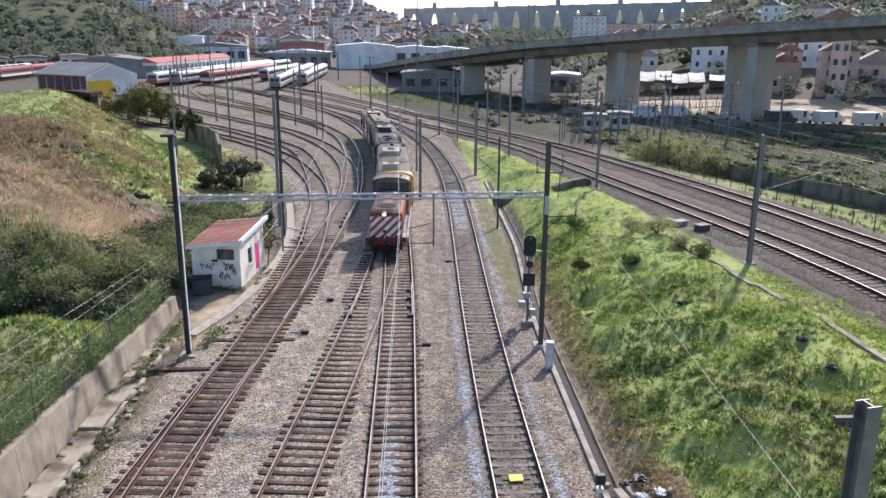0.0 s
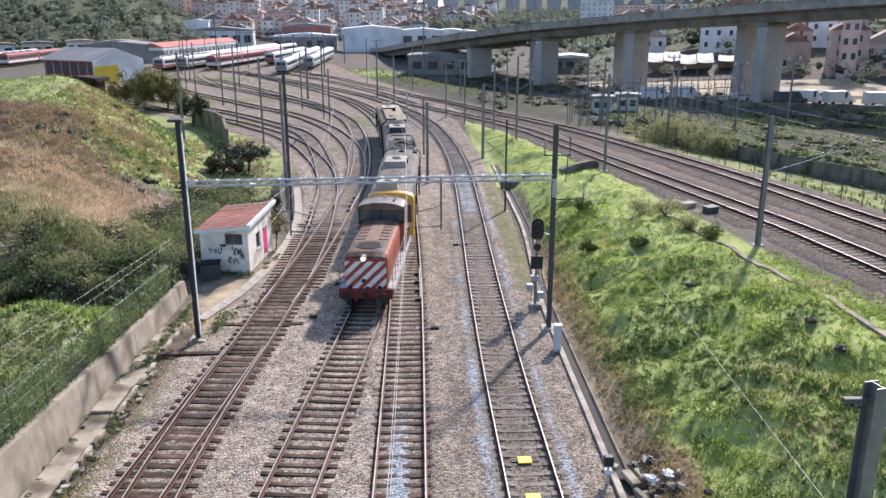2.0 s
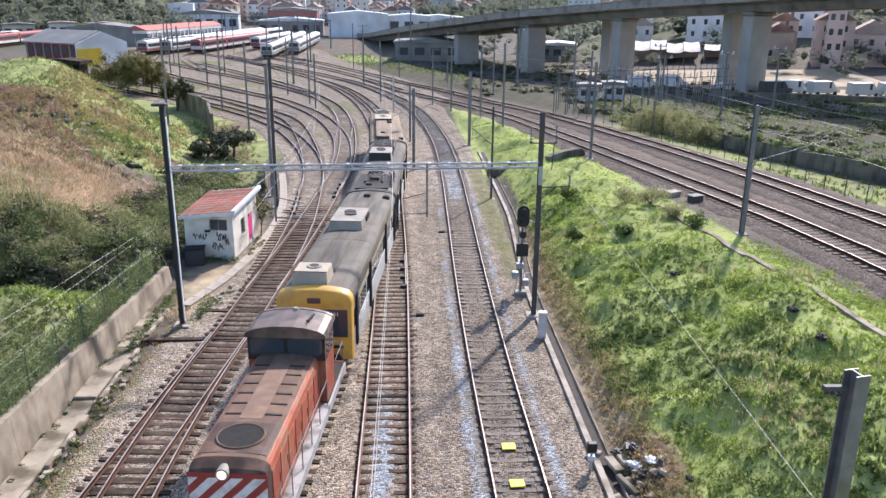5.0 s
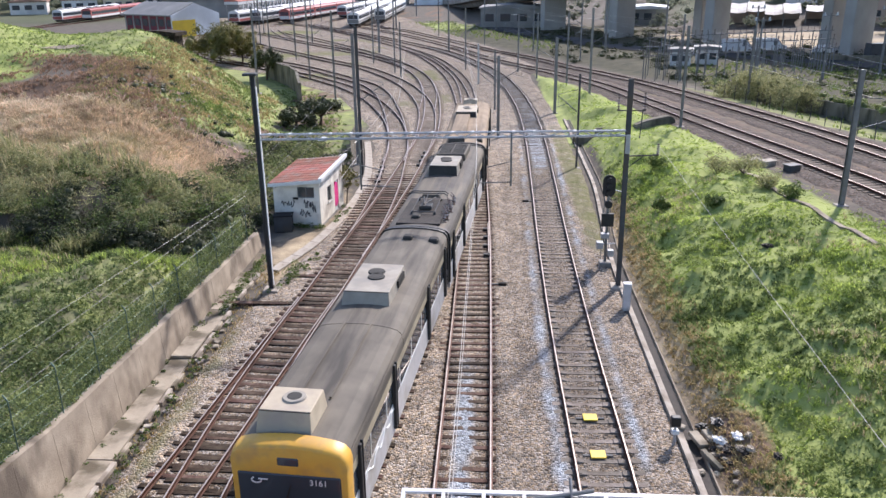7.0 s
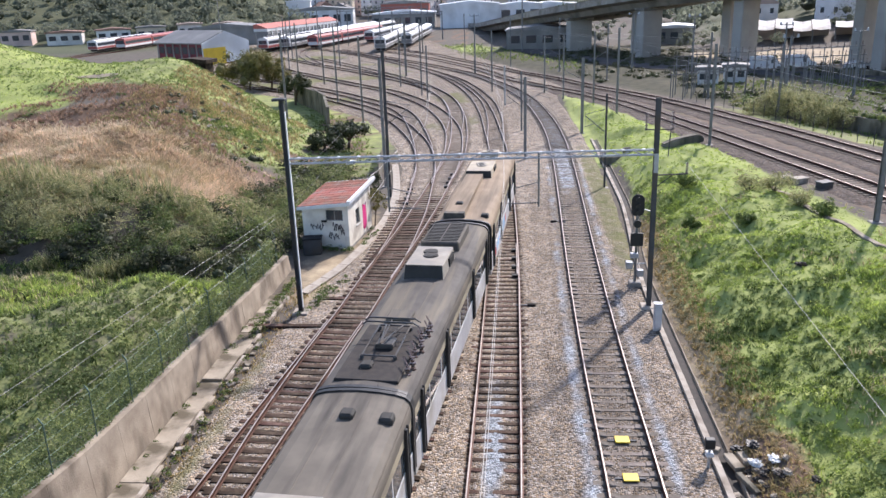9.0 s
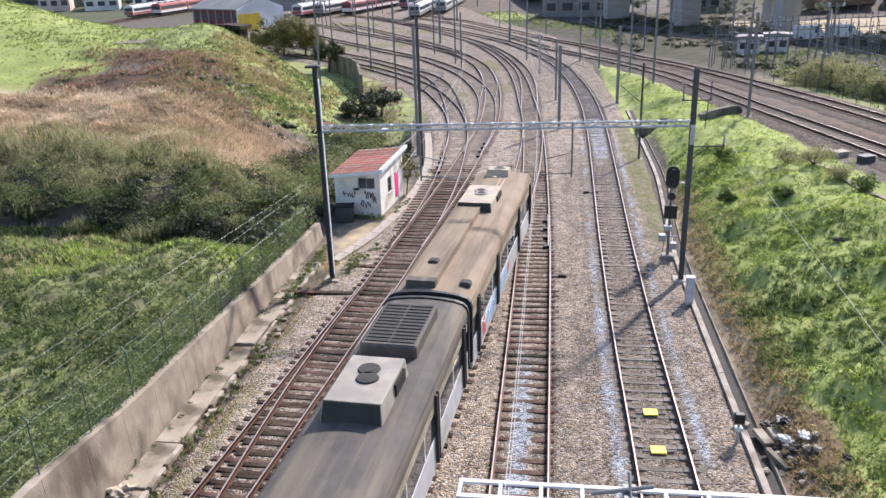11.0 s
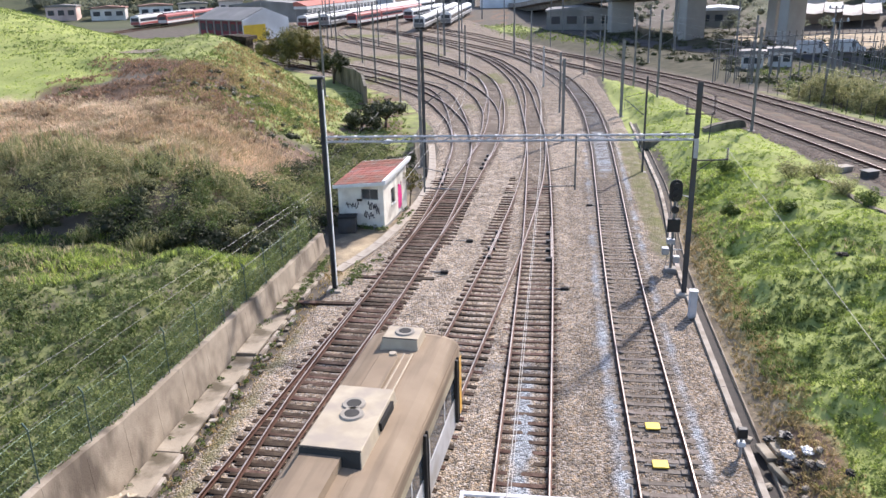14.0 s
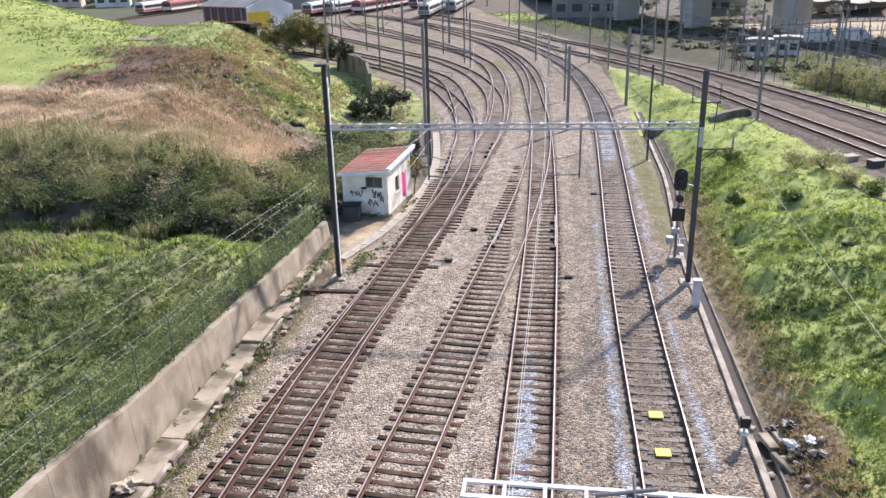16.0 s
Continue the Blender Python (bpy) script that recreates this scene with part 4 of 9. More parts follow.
            box(bm, min(s * 0.36, s * 0.86), max(s * 0.36, s * 0.86), -0.035, 0.035, -0.012, 0.028, Matrix.Translation((0, y, 3.178)) @ Matrix.Translation((s * 0.6, 0, 0)) @ pose(0, 0, 0, 0, s * 5.5, s * 7) @ Matrix.Translation((-s * 0.6, 0, 0)))
            part("roof_slot", bm, M["under"], t)
    # side doors and handrails
    for s in (-1, 1):
        for k in range(7):
            bm = bmesh.new()
            y = -4.78 + k * 0.93
            box(bm, min(s * 1.118, s * 1.142), max(s * 1.118, s * 1.142), y, y + 0.82, 1.42, 2.8, bevel=0.008)
            box(bm, min(s * 1.14, s * 1.16), max(s * 1.14, s * 1.16), y + 0.7, y + 0.74, 2.0, 2.3)
            part("engine_door", bm, M["loco_orange"] if k % 3 else M["loco_red"], t)
        bm = bmesh.new()
        rod(bm, (s * 1.40, -5.1, 2.25), (s * 1.40, 1.7, 2.25), 0.018, n=6)
        for k in range(6):
            y = -5.1 + k * 1.36
            rod(bm, (s * 1.40, y, 1.3), (s * 1.40, y, 2.25), 0.018, n=6)
        part("handrail", bm, M["steel"], t)
    # cab
    bm = bmesh.new()
    prism(bm, arch(1.36, 1.3, 3.86, 0.05, 6), 1.84, 3.36)
    cab = part("cab", bm, M["loco_red"], t, "dark red driving cab")
    bm = bmesh.new()
    prism(bm, [(1.43, 3.84), (1.43, 3.9), (1.36, 4.02), (1.15, 4.13), (0.75, 4.22), (0.3, 4.27), (-0.3, 4.27), (-0.75, 4.22), (-1.15, 4.13), (-1.36, 4.02), (-1.43, 3.9), (-1.43, 3.84)], 1.66, 3.5)
    part("cab_roof", bm, M["cab_roof"], cab, "sooty rust-brown curved cab roof")
    bm = bmesh.new()
    box(bm, -1.365, 1.365, 1.8, 1.84, 2.95, 3.84)
    part("window_surround", bm, M["under"], cab)
    for x0, x1 in ((-1.27, -0.06), (0.06, 1.27)):
        for y in (1.79, 3.37):
            bm = bmesh.new()
            prism(bm, [(x0 + 0.1, 3.16), (x1 - 0.1, 3.16), (x1, 3.26), (x1, 3.7), (x1 - 0.1, 3.8), (x0 + 0.1, 3.8), (x0, 3.7), (x0, 3.26)], y - 0.014, y + 0.014)
            part("cab_window", bm, M["glass"], cab)
    for s in (-1, 1):
        for y in (1.98, 2.68):
            bm = bmesh.new()
            box(bm, min(s * 1.35, s * 1.372), max(s * 1.35, s * 1.372), y, y + 0.58, 2.95, 3.7, bevel=0.004)
            part("cab_side_window", bm, M["glass"], cab)
    bm = bmesh.new()
    rod(bm, (0.7, 2.15, 4.3), (0.82, 2.75, 4.31), 0.045)
    rod(bm, (0.72, 2.3, 4.2), (0.72, 2.3, 4.32), 0.04)
    part("horn", bm, M["under"], cab)
    bm = bmesh.new()
    box(bm, -1.44, 1.44, 2.62, 2.66, 3.9, 3.93)
    prism(bm, [(1.437, 3.9), (1.367, 4.03), (1.155, 4.14), (0.75, 4.23), (0.3, 4.28), (-0.3, 4.28), (-0.75, 4.23), (-1.155, 4.14), (-1.367, 4.03), (-1.437, 3.9)], 3.28, 3.33)
    part("roof_rib", bm, M["under"], cab)
    bm = bmesh.new()
    rod(bm, (0.05, 3.25, 4.24), (0.05, 3.25, 4.36), 0.13, 0.08, n=12)
    part("roof_lamp", bm, M["ac_grey"], cab)
    # low equipment box and rail on the rear platform
    bm = bmesh.new()
    box(bm, -0.9, 0.9, 3.45, 4.7, 1.3, 2.05, bevel=0.05)
    part("rear_box", bm, M["loco_red"], t)
    bm = bmesh.new()
    for s in (-1, 1):
        rod(bm, (s * 1.38, 3.5, 2.2), (s * 1.38, 5.1, 2.2), 0.018, n=6)
        rod(bm, (s * 1.38, 5.1, 1.3), (s * 1.38, 5.1, 2.2), 0.018, n=6)
    rod(bm, (-1.38, 5.1, 2.2), (1.38, 5.1, 2.2), 0.018, n=6)
    part("rear_handrail", bm, M["steel"], t)
    for y in (-3.4, 3.4):
        wheelset_truck(t, y)
    return t


def clip_x(poly, lo, hi):
    for lim, keep in ((lo, 1), (hi, -1)):
        out = []
        for (x0, z0), (x1, z1) in zip(poly, poly[1:] + poly[:1]):
            a, b = keep * (x0 - lim), keep * (x1 - lim)
            if a >= 0:
                out.append((x0, z0))
            if a * b < 0:
                k = a / (a - b)
                out.append((x0 + k * (x1 - x0), z0 + k * (z1 - z0)))
        poly = out
        if not poly:
            break
    return poly


def cooler(parent, y0, y1, w, x, top, shell, side_gap=True, fans=2, shaded_front=False):
    """A roof cooler housing with sloping ends, fan rings and a dark opening in its side; its front can carry painted
    shade.
    """
    z0 = 3.70
    bm = bmesh.new()
    v = [bm.verts.new(p) for p in ((x - w / 2, y0 - 0.05, z0), (x + w / 2, y0 - 0.05, z0), (x + w / 2, y1 + 0.1, z0), (x - w / 2, y1 + 0.1, z0),
                                   (x - w / 2 + 0.06, y0 + 0.14, top), (x + w / 2 - 0.06, y0 + 0.14, top), (x + w / 2 - 0.06, y1, top), (x - w / 2 + 0.06, y1, top))]
    fs = [bm.faces.new([v[i] for i in q]) for q in ((3, 2, 1, 0), (4, 5, 6, 7), (0, 1, 5, 4), (1, 2, 6, 5), (2, 3, 7, 6), (3, 0, 4, 7))]
    # front turned away from the sun: its shade is a darker colour
    fs[2].material_index = 1 if shaded_front else 0
    bmesh.ops.bevel(bm, geom=list(bm.edges), offset=0.02, segments=1, affect="EDGES")
    ob = part("roof_cooler", bm, shell, parent, "roof cooler housing", mats=(shell, M["ac_front"]))
    ym = y0 + (y1 - y0) * 0.62
    for k in range(fans):
        bm = bmesh.new()
        yy = ym + (k - (fans - 1) / 2) * 0.5
        rod(bm, (x + 0.05 * (1 - 2 * k), yy, top), (x + 0.05 * (1 - 2 * k), yy, top + 0.05), 0.33, 0.3, n=20)
        ring = part("fan_ring", bm, M["ac_grey"] if shell is M["ac_cream"] else M["ac_front"], ob)
        bm = bmesh.new()
        rod(bm, (x + 0.05 * (1 - 2 * k), yy, top + 0.05), (x + 0.05 * (1 - 2 * k), yy, top + 0.056), 0.2, n=16)
        part("fan_hub", bm, M["ac_front"], ring)
    if side_gap:
        bm = bmesh.new()
        box(bm, x + w / 2 - 0.05, x + w / 2 + 0.035, y0 + (y1 - y0) * 0.5, y0 + (y1 - y0) * 0.86, z0 + 0.18, top - 0.1)
        part("side_opening", bm, M["dark"], ob)
    bm = bmesh.new()
    box(bm, x - w / 2 + 0.05, x + w / 2 - 0.05, y0 + 0.13, y0 + 0.17, top - 0.01, top + 0.012)
    part("lid_edge", bm, M["ac_front"], ob)
    return ob


CAR_HALF = 8.78
ROOFLINE = [(1.52, 3.06), (1.52, 3.32), (1.47, 3.52), (1.34, 3.66), (1.06, 3.75), (0.6, 3.81), (0.0, 3.84), (-0.6, 3.81), (-1.06, 3.75), (-1.34, 3.66), (-1.47, 3.52), (-1.52, 3.32), (-1.52, 3.06)]


def build_car(kind):
    look_of = {"lead": ("grey-roofed railcar with a yellow cab front", "emu_roof"), "motor": ("sooty grey railcar with a folded pantograph on its roof", "emu_roof_dark"), "tail": ("dusty tan-roofed railcar with sprayed sides", "emu_roof_tan")}
    label, roofm = look_of[kind]
    t = thing("railcar", label, "railcar", group="three-car railcar set")
    y0, y1 = -CAR_HALF, CAR_HALF
    rf0 = y0 + (0.5 if kind == "lead" else 0.0)
    rf1 = y1 - (0.5 if kind == "tail" else 0.0)
    bm = bmesh.new()
    prism(bm, ROOFLINE, rf0, rf1)
    part("roof", bm, M[roofm], t, smooth=False)
    if kind == "tail":
        bm = bmesh.new()
        rings = []
        for k in range(5):
            a = k / 4 * math.pi / 2
            yy, sc = rf1 + 0.5 * math.sin(a), 1 - 0.10 * (1 - math.cos(a))
            rings.append([bm.verts.new((x * sc, yy, 3.06 + (z - 3.06) * (1 - 0.75 * (1 - math.cos(a))))) for x, z in ROOFLINE])
        for a, b in zip(rings, rings[1:]):
            for i in range(len(ROOFLINE) - 1):
                bm.faces.new((a[i], b[i], b[i + 1], a[i + 1]))
        bm.faces.new(rings[-1][::-1])
        bmesh.ops.recalc_face_normals(bm, faces=bm.faces)
        part("roof_end", bm, M[roofm], t, smooth=True)
        bm = bmesh.new()
        for k in range(7):
            a, b = -1.25 + 2.5 * k / 7, -1.25 + 2.5 * (k + 1) / 7
            rod(bm, (a, rf1 + 0.45 - 0.25 * (a / 1.3) ** 2, 3.5 + 0.18 * (1 - (a / 1.3) ** 2)), (b, rf1 + 0.45 - 0.25 * (b / 1.3) ** 2, 3.5 + 0.18 * (1 - (b / 1.3) ** 2)), 0.03, n=5)
        part("end_conduit", bm, M["ac_front"], t)
        bm = bmesh.new()
        rod(bm, (0.95, rf1 + 0.1, 3.66), (0.95, rf1 + 0.1, 4.05), 0.02, n=5)
        rod(bm, (-0.2, 6.55, 3.8), (-0.2, 6.55, 3.98), 0.14, 0.12, n=14)
        part("roof_fittings", bm, M["ac_cream"], t)
    # body sides: skirt, waist, window band, cant panel
    for s in (-1, 1):
        def side(name, z0, z1, x, m, label="", ya=y0 + 0.1, yb=y1 - 0.1):
            bm = bmesh.new()
            box(bm, min(s * x, s * (x - 0.1)), max(s * x, s * (x - 0.1)), ya, yb, z0, z1, bevel=0.01)
            return part(name, bm, m, t, label)
        side("skirt", 0.85, 1.9, 1.5, M["emu_side"], "silver lower side panel")
        side("window_band", 1.9, 2.72, 1.485, M["glass"], "dark window band")
        side("cant_panel", 2.72, 3.08, 1.505, M["emu_cant"], "dirty cream panel under the roof")
        for y in (-7.6, -3.2, 3.3, 7.7):
            bm = bmesh.new()
            box(bm, min(s * 1.47, s * 1.60), max(s * 1.47, s * 1.60), y - 0.07, y + 0.07, 1.0, 3.28, bevel=0.02)
            box(bm, min(s * 1.47, s * 1.60), max(s * 1.47, s * 1.60), y + 0.17, y + 0.24, 1.0, 3.28, bevel=0.02)
            part("door_pillar", bm, M["black"], t, "black door pillar")
        for k in range(7):
            y = -6.2 + k * 2.05
            bm = bmesh.new()
            box(bm, min(s * 1.45, s * 1.492), max(s * 1.45, s * 1.492), y - 0.05, y + 0.05, 1.9, 2.72)
            part("window_mullion", bm, M["emu_side"], t)
    bm = bmesh.new()
    box(bm, -1.38, 1.38, y0 + 0.06, y1 - 0.06, 0.9, 3.1)
    part("body_shell", bm, M["under"], t, "dark inner body")
    # roof rain strips and conduits
    bm = bmesh.new()
    for x in (-0.42, 0.42):
        rod(bm, (x, rf0 + 0.2, 3.815), (x, rf1 - 0.3, 3.815), 0.018, n=5)
    for s in (-1, 1):
        rod(bm, (s * 1.49, rf0, 3.46), (s * 1.49, rf1, 3.46), 0.02, n=5)
    part("roof_conduit", bm, M[roofm], t)
    # dark gangway hoops at the inner ends
    for y, here in ((y0, kind != "lead"), (y1, kind != "tail")):
        if here:
            bm = bmesh.new()
            prof = [(x * 1.025, z + 0.05) for x, z in ROOFLINE]
            prof = [(1.54, 1.2)] + prof + [(-1.54, 1.2)]
            prism(bm, prof, y - 0.09 if y > 0 else y - 0.07, y + 0.07 if y > 0 else y + 0.09)
            part("gangway_hoop", bm, M["black"], t, "black rubber gangway hoop")
    if kind == "lead":
        # rounded yellow cab front
        yf = y0
        bm = bmesh.new()
        outline = [(1.5, 0.85), (1.5, 3.06)] + ROOFLINE[1:-1] + [(-1.5, 3.06), (-1.5, 0.85)]
        rings = []
        for k in range(6):
            a = k / 5 * math.pi / 2
            yy, sc = rf0 - 0.02 - 0.48 * math.sin(a), 1.03 - 0.03 * (1 - math.cos(a))
            rings.append([bm.verts.new((x * sc, yy, z if z < 3.1 else 3.1 + (z - 3.1) * (1.1 - 0.22 * (1 - math.cos(a))))) for x, z in outline])
        for a, b in zip(rings, rings[1:]):
            for i in range(len(outline) - 1):
                bm.faces.new((a[i], a[i + 1], b[i + 1], b[i]))
        bm.faces.new(rings[-1])
        bmesh.ops.recalc_face_normals(bm, faces=bm.faces)
        cab = part("cab_front", bm, M["cab_yellow"], t, "rounded yellow cab front", smooth=True)
        bm = bmesh.new()
        box(bm, -1.36, 1.36, yf - 0.035, yf + 0.05, 1.82, 3.02, bevel=0.03)
        ws = part("windscreen", bm, M["glass"], cab, "black wraparound windscreen")
        bm = bmesh.new()
        box(bm, -0.3, 0.3, yf - 0.03, yf + 0.12, 3.24, 3.52, bevel=0.05)
        part("destination_window", bm, M["glass"], cab)
        words("unit_number", "3161", 0.24, Matrix.Translation((0.78, yf - 0.045, 2.84)) @ pose(0, 0, 0, 90, 0, 0), M["white"], ws)
        bm = bmesh.new()
        for k in range(9):
            a, b = 2.2 + k * 0.5, 2.2 + (k + 1) * 0.5
            rod(bm, (-0.85 + 0.13 * math.cos(a), yf - 0.05, 2.82 + 0.08 * math.sin(a)), (-0.85 + 0.13 * math.cos(b), yf - 0.05, 2.82 + 0.08 * math.sin(b)), 0.02, n=5)
        rod(bm, (-0.8, yf - 0.05, 2.86), (-0.55, yf - 0.05, 2.86), 0.02, n=5)
        part("emblem", bm, M["white"], ws, "white looped emblem")
        for s in (-0.95, 0.95):
            bm = bmesh.new()
            box(bm, s - 0.22, s + 0.22, yf - 0.05, yf + 0.05, 1.32, 1.46, bevel=0.04)
            part("headlight", bm, M["dark"], cab, "dark recessed headlight")
            bm = bmesh.new()
            rod(bm, (s, yf - 0.4, 1.02), (s, yf + 0.2, 1.02), 0.09, n=10)
            rod(bm, (s, yf - 0.45, 1.02), (s, yf - 0.4, 1.02), 0.22, n=14)
            part("buffer", bm, M["under"], t)
        bm = bmesh.new()
        rod(bm, (-0.15, yf - 0.06, 2.1), (0.05, yf - 0.06, 2.75), 0.015, n=5)
        part("wiper", bm, M["under"], ws)
        cooler(t, y0 + 0.62, y0 + 2.0, 1.5, -0.28, 4.36, M["ac_cream"], False, 1)
        cooler(t, 0.1, 3.05, 1.75, -0.15, 4.24, M["ac_grey"])
        bm = bmesh.new()
        prism(bm, [(x * 1.005, z + 0.012) for x, z in ROOFLINE], -1.53, -1.47)
        for x in (-0.45, 0.45):
            rod(bm, (x, rf0 + 1.9, 3.87), (x, -1.5, 3.87), 0.035, n=6)
        part("cable_duct", bm, M["emu_roof"], t)
        vents = ((0.0, 7.3), (1.12, 7.35))
    elif kind == "motor":
        cooler(t, 0.7, 3.4, 1.7, -0.12, 4.33, M["ac_grey"], shaded_front=True)
        bm = bmesh.new()
        box(bm, -1.0, 0.75, 4.35, 7.45, 3.7, 4.22, bevel=0.06)
        res = part("resistor_bank", bm, M["emu_roof_dark"], t, "dark louvred resistor bank")
        for k in range(12):
            for x0, x1 in ((-0.9, -0.16), (-0.1, 0.65)):
                bm = bmesh.new()
                box(bm, x0, x1, 4.55 + k * 0.235, 4.68 + k * 0.235, 4.221, 4.25)
                part("louvre", bm, M["ac_front"], res)
        bm = bmesh.new()
        box(bm, -1.05, 1.0, -8.35, -4.2, 3.74, 3.86, bevel=0.03)
        deck = part("equipment_deck", bm, M["under"], t, "black insulated equipment deck")
        pantograph(t)
        for k in range(9):
            bm = bmesh.new()
            x, y = 1.12 + 0.08 * math.sin(k * 1.9), -7.6 + k * 0.42
            for j in range(4):
                rod(bm, (x, y, 3.68 + j * 0.1), (x, y, 3.74 + j * 0.1), 0.1 if j % 2 == 0 else 0.06, n=8)
            rod(bm, (x, y, 4.05), (x - 0.2, y + 0.4, 4.1), 0.025, n=5)
            part("roof_insulator", bm, M["ceramic"], t)
        bm = bmesh.new()
        box(bm, -0.55, 0.35, -3.9, -3.0, 3.74, 3.98, bevel=0.05)
        part("roof_hatch", bm, M["emu_roof_dark"], t)
        vents = ((-0.25, -7.4),)
    else:
        bm = bmesh.new()
        v = prism(bm, [(-0.98, 3.7), (0.12, 3.7), (0.09, 4.08), (-0.95, 4.08)], -8.35, 0.8)
        part("air_duct", bm, M["emu_roof_tan"], t, "long raised tan air duct")
        bm = bmesh.new()
        prism(bm, [(-0.99, 3.72), (0.13, 3.72), (0.1, 4.095), (-0.96, 4.095)], -8.37, -8.0)
        part("duct_mouth", bm, M["emu_roof_dark"], t)
        cooler(t, 0.75, 3.95, 1.7, -0.22, 4.22, M["ac_cream"], shaded_front=True)
        cooler(t, 7.05, 8.1, 1.25, -0.15, 4.15, M["ac_cream"], False, 1)
        bm = bmesh.new()
        box(bm, -0.62, 0.02, 4.05, 6.45, 3.74, 3.93, bevel=0.03)
        part("walkway_duct", bm, M["emu_roof_tan"], t, "low raised tan walkway on the roof")
        vents = ((-0.4, -6.4), (1.1, -7.7))
        for s, z in ((0.1, 3.85), (0.35, 3.85)):
            bm = bmesh.new()
            rod(bm, (s, 4.4, 3.84), (s, 6.8, 3.84), 0.03, n=5)
            part("roof_pipe", bm, M["ac_cream"], t)
        for s in (-1, 1):
            bm = bmesh.new()
            box(bm, min(s * 1.46, s * 1.525), max(s * 1.46, s * 1.525), y1 - 0.75, y1 - 0.1, 0.9, 3.0, bevel=0.03)
            part("cab_side", bm, M["cab_yellow"], t, "yellow cab corner")
        # sprayed patches on the side
        for k, (ya, yb, z0, z1, m) in enumerate(((-6.6, -5.9, 1.0, 1.8, "graff_red"), (-5.7, -2.6, 1.15, 1.85, "graff_blue"), (-2.2, -0.4, 1.1, 1.8, "graff_blue"), (-0.2, 0.3, 1.2, 1.75, "graff_red"))):
            bm = bmesh.new()
            n = 7
            up = [(ya + (yb - ya) * i / n, z1 - 0.12 * abs(math.sin(i * 2.3 + k))) for i in range(n + 1)]
            lo = [(ya + (yb - ya) * i / n, z0 + 0.14 * abs(math.sin(i * 1.7 + k))) for i in range(n, -1, -1)]
            vs = [bm.verts.new((1.506, y, z)) for y, z in up + lo]
            f = bm.faces.new(vs)
            ext = bmesh.ops.extrude_face_region(bm, geom=[f])
            bmesh.ops.translate(bm, verts=[g for g in ext["geom"] if isinstance(g, bmesh.types.BMVert)], vec=(-0.02, 0, 0))
            part("sprayed_patch", bm, M[m], t, "bright sprayed patch")
    for x, y in vents:
        bm = bmesh.new()
        zb = float(np.interp(abs(x), [0, 0.6, 1.06, 1.34], [3.84, 3.81, 3.75, 3.66])) + (0.2 if kind == "tail" and x < 0.3 else 0.0)
        box(bm, x - 0.2, x + 0.2, y - 0.22, y + 0.22, zb - 0.12, zb + 0.16, bevel=0.06)
        part("roof_vent", bm, M["ac_front"], t)
    if kind != "motor":
        # scrawl along the lower side
        bm = bmesh.new()
        pts = [(1.508, -7.0 + 0.22 * i, 1.72 + 0.14 * math.sin(i * 1.3) + 0.06 * math.sin(i * 3.1)) for i in range(18)]
        for a, b in zip(pts, pts[1:]):
            rod(bm, a, b, 0.022, n=4)
        part("sprayed_scrawl", bm, M["white"], t, "white sprayed scrawl")
    for y in (-5.9, 5.9):
        wheelset_truck(t, y)
    return t


def pantograph(t):
    """A folded pantograph: box, base frame, two arms and a collector head."""
    z = 3.98
    bm = bmesh.new()
    box(bm, -0.3, 0.3, -6.2, -5.6, 3.86, 4.05, bevel=0.03)
    p = part("pantograph", bm, M["steel_dark"], t, "folded dark pantograph")
    bm = bmesh.new()
    for x in (-0.55, 0.55):
        rod(bm, (x, -6.9, z), (x, -4.6, z + 0.06), 0.03, n=6)
        for y in (-6.9, -4.6):
            rod(bm, (x, y, 3.86), (x, y, z), 0.06, n=8)
    rod(bm, (-0.55, -6.9, z), (0.55, -6.9, z), 0.03, n=6)
    rod(bm, (-0.55, -4.6, z + 0.05), (0.55, -4.6, z + 0.05), 0.03, n=6)
    part("base_frame", bm, M["steel_dark"], p)
    bm = bmesh.new()
    rod(bm, (-0.3, -4.7, z + 0.1), (0.0, -6.6, z + 0.28), 0.035, n=6)
    rod(bm, (0.3, -4.7, z + 0.1), (0.0, -6.6, z + 0.28), 0.035, n=6)
    part("lower_arm", bm, M["steel_dark"], p)
    bm = bmesh.new()
    rod(bm, (0.0, -6.6, z + 0.28), (0.0, -5.0, z + 0.42), 0.03, n=6)
    part("upper_arm", bm, M["steel_dark"], p)
    for y in (-5.25, -4.9):
        bm = bmesh.new()
        rod(bm, (-0.8, y, z + 0.46), (0.8, y, z + 0.46), 0.03, n=6)
        for s in (-1, 1):
            rod(bm, (s * 0.8, y, z + 0.46), (s * 0.98, y, z + 0.34), 0.025, n=6)
        part("collector_bar", bm, M["steel_dark"], p)


loco = build_loco()
cars = [build_car(k) for k in ("lead", "motor", "tail")]


def run_train():
    ride(loco, -11.75, 10.7)
    for k, c in enumerate(cars):
        ride(c, (0.0, 17.75, 35.8)[k], 17.6)

# ---- overhead line: masts, portal, wires ----


def insulator(bm, p, q, n=4, r=0.06):
    p, q = Vector(p), Vector(q)
    rod(bm, p, q, 0.018, n=6)
    for k in range(n):
        a = p.lerp(q, (k + 0.3) / n)
        b = p.lerp(q, (k + 0.65) / n)
        rod(bm, a, b, r, r * 0.6, n=10)


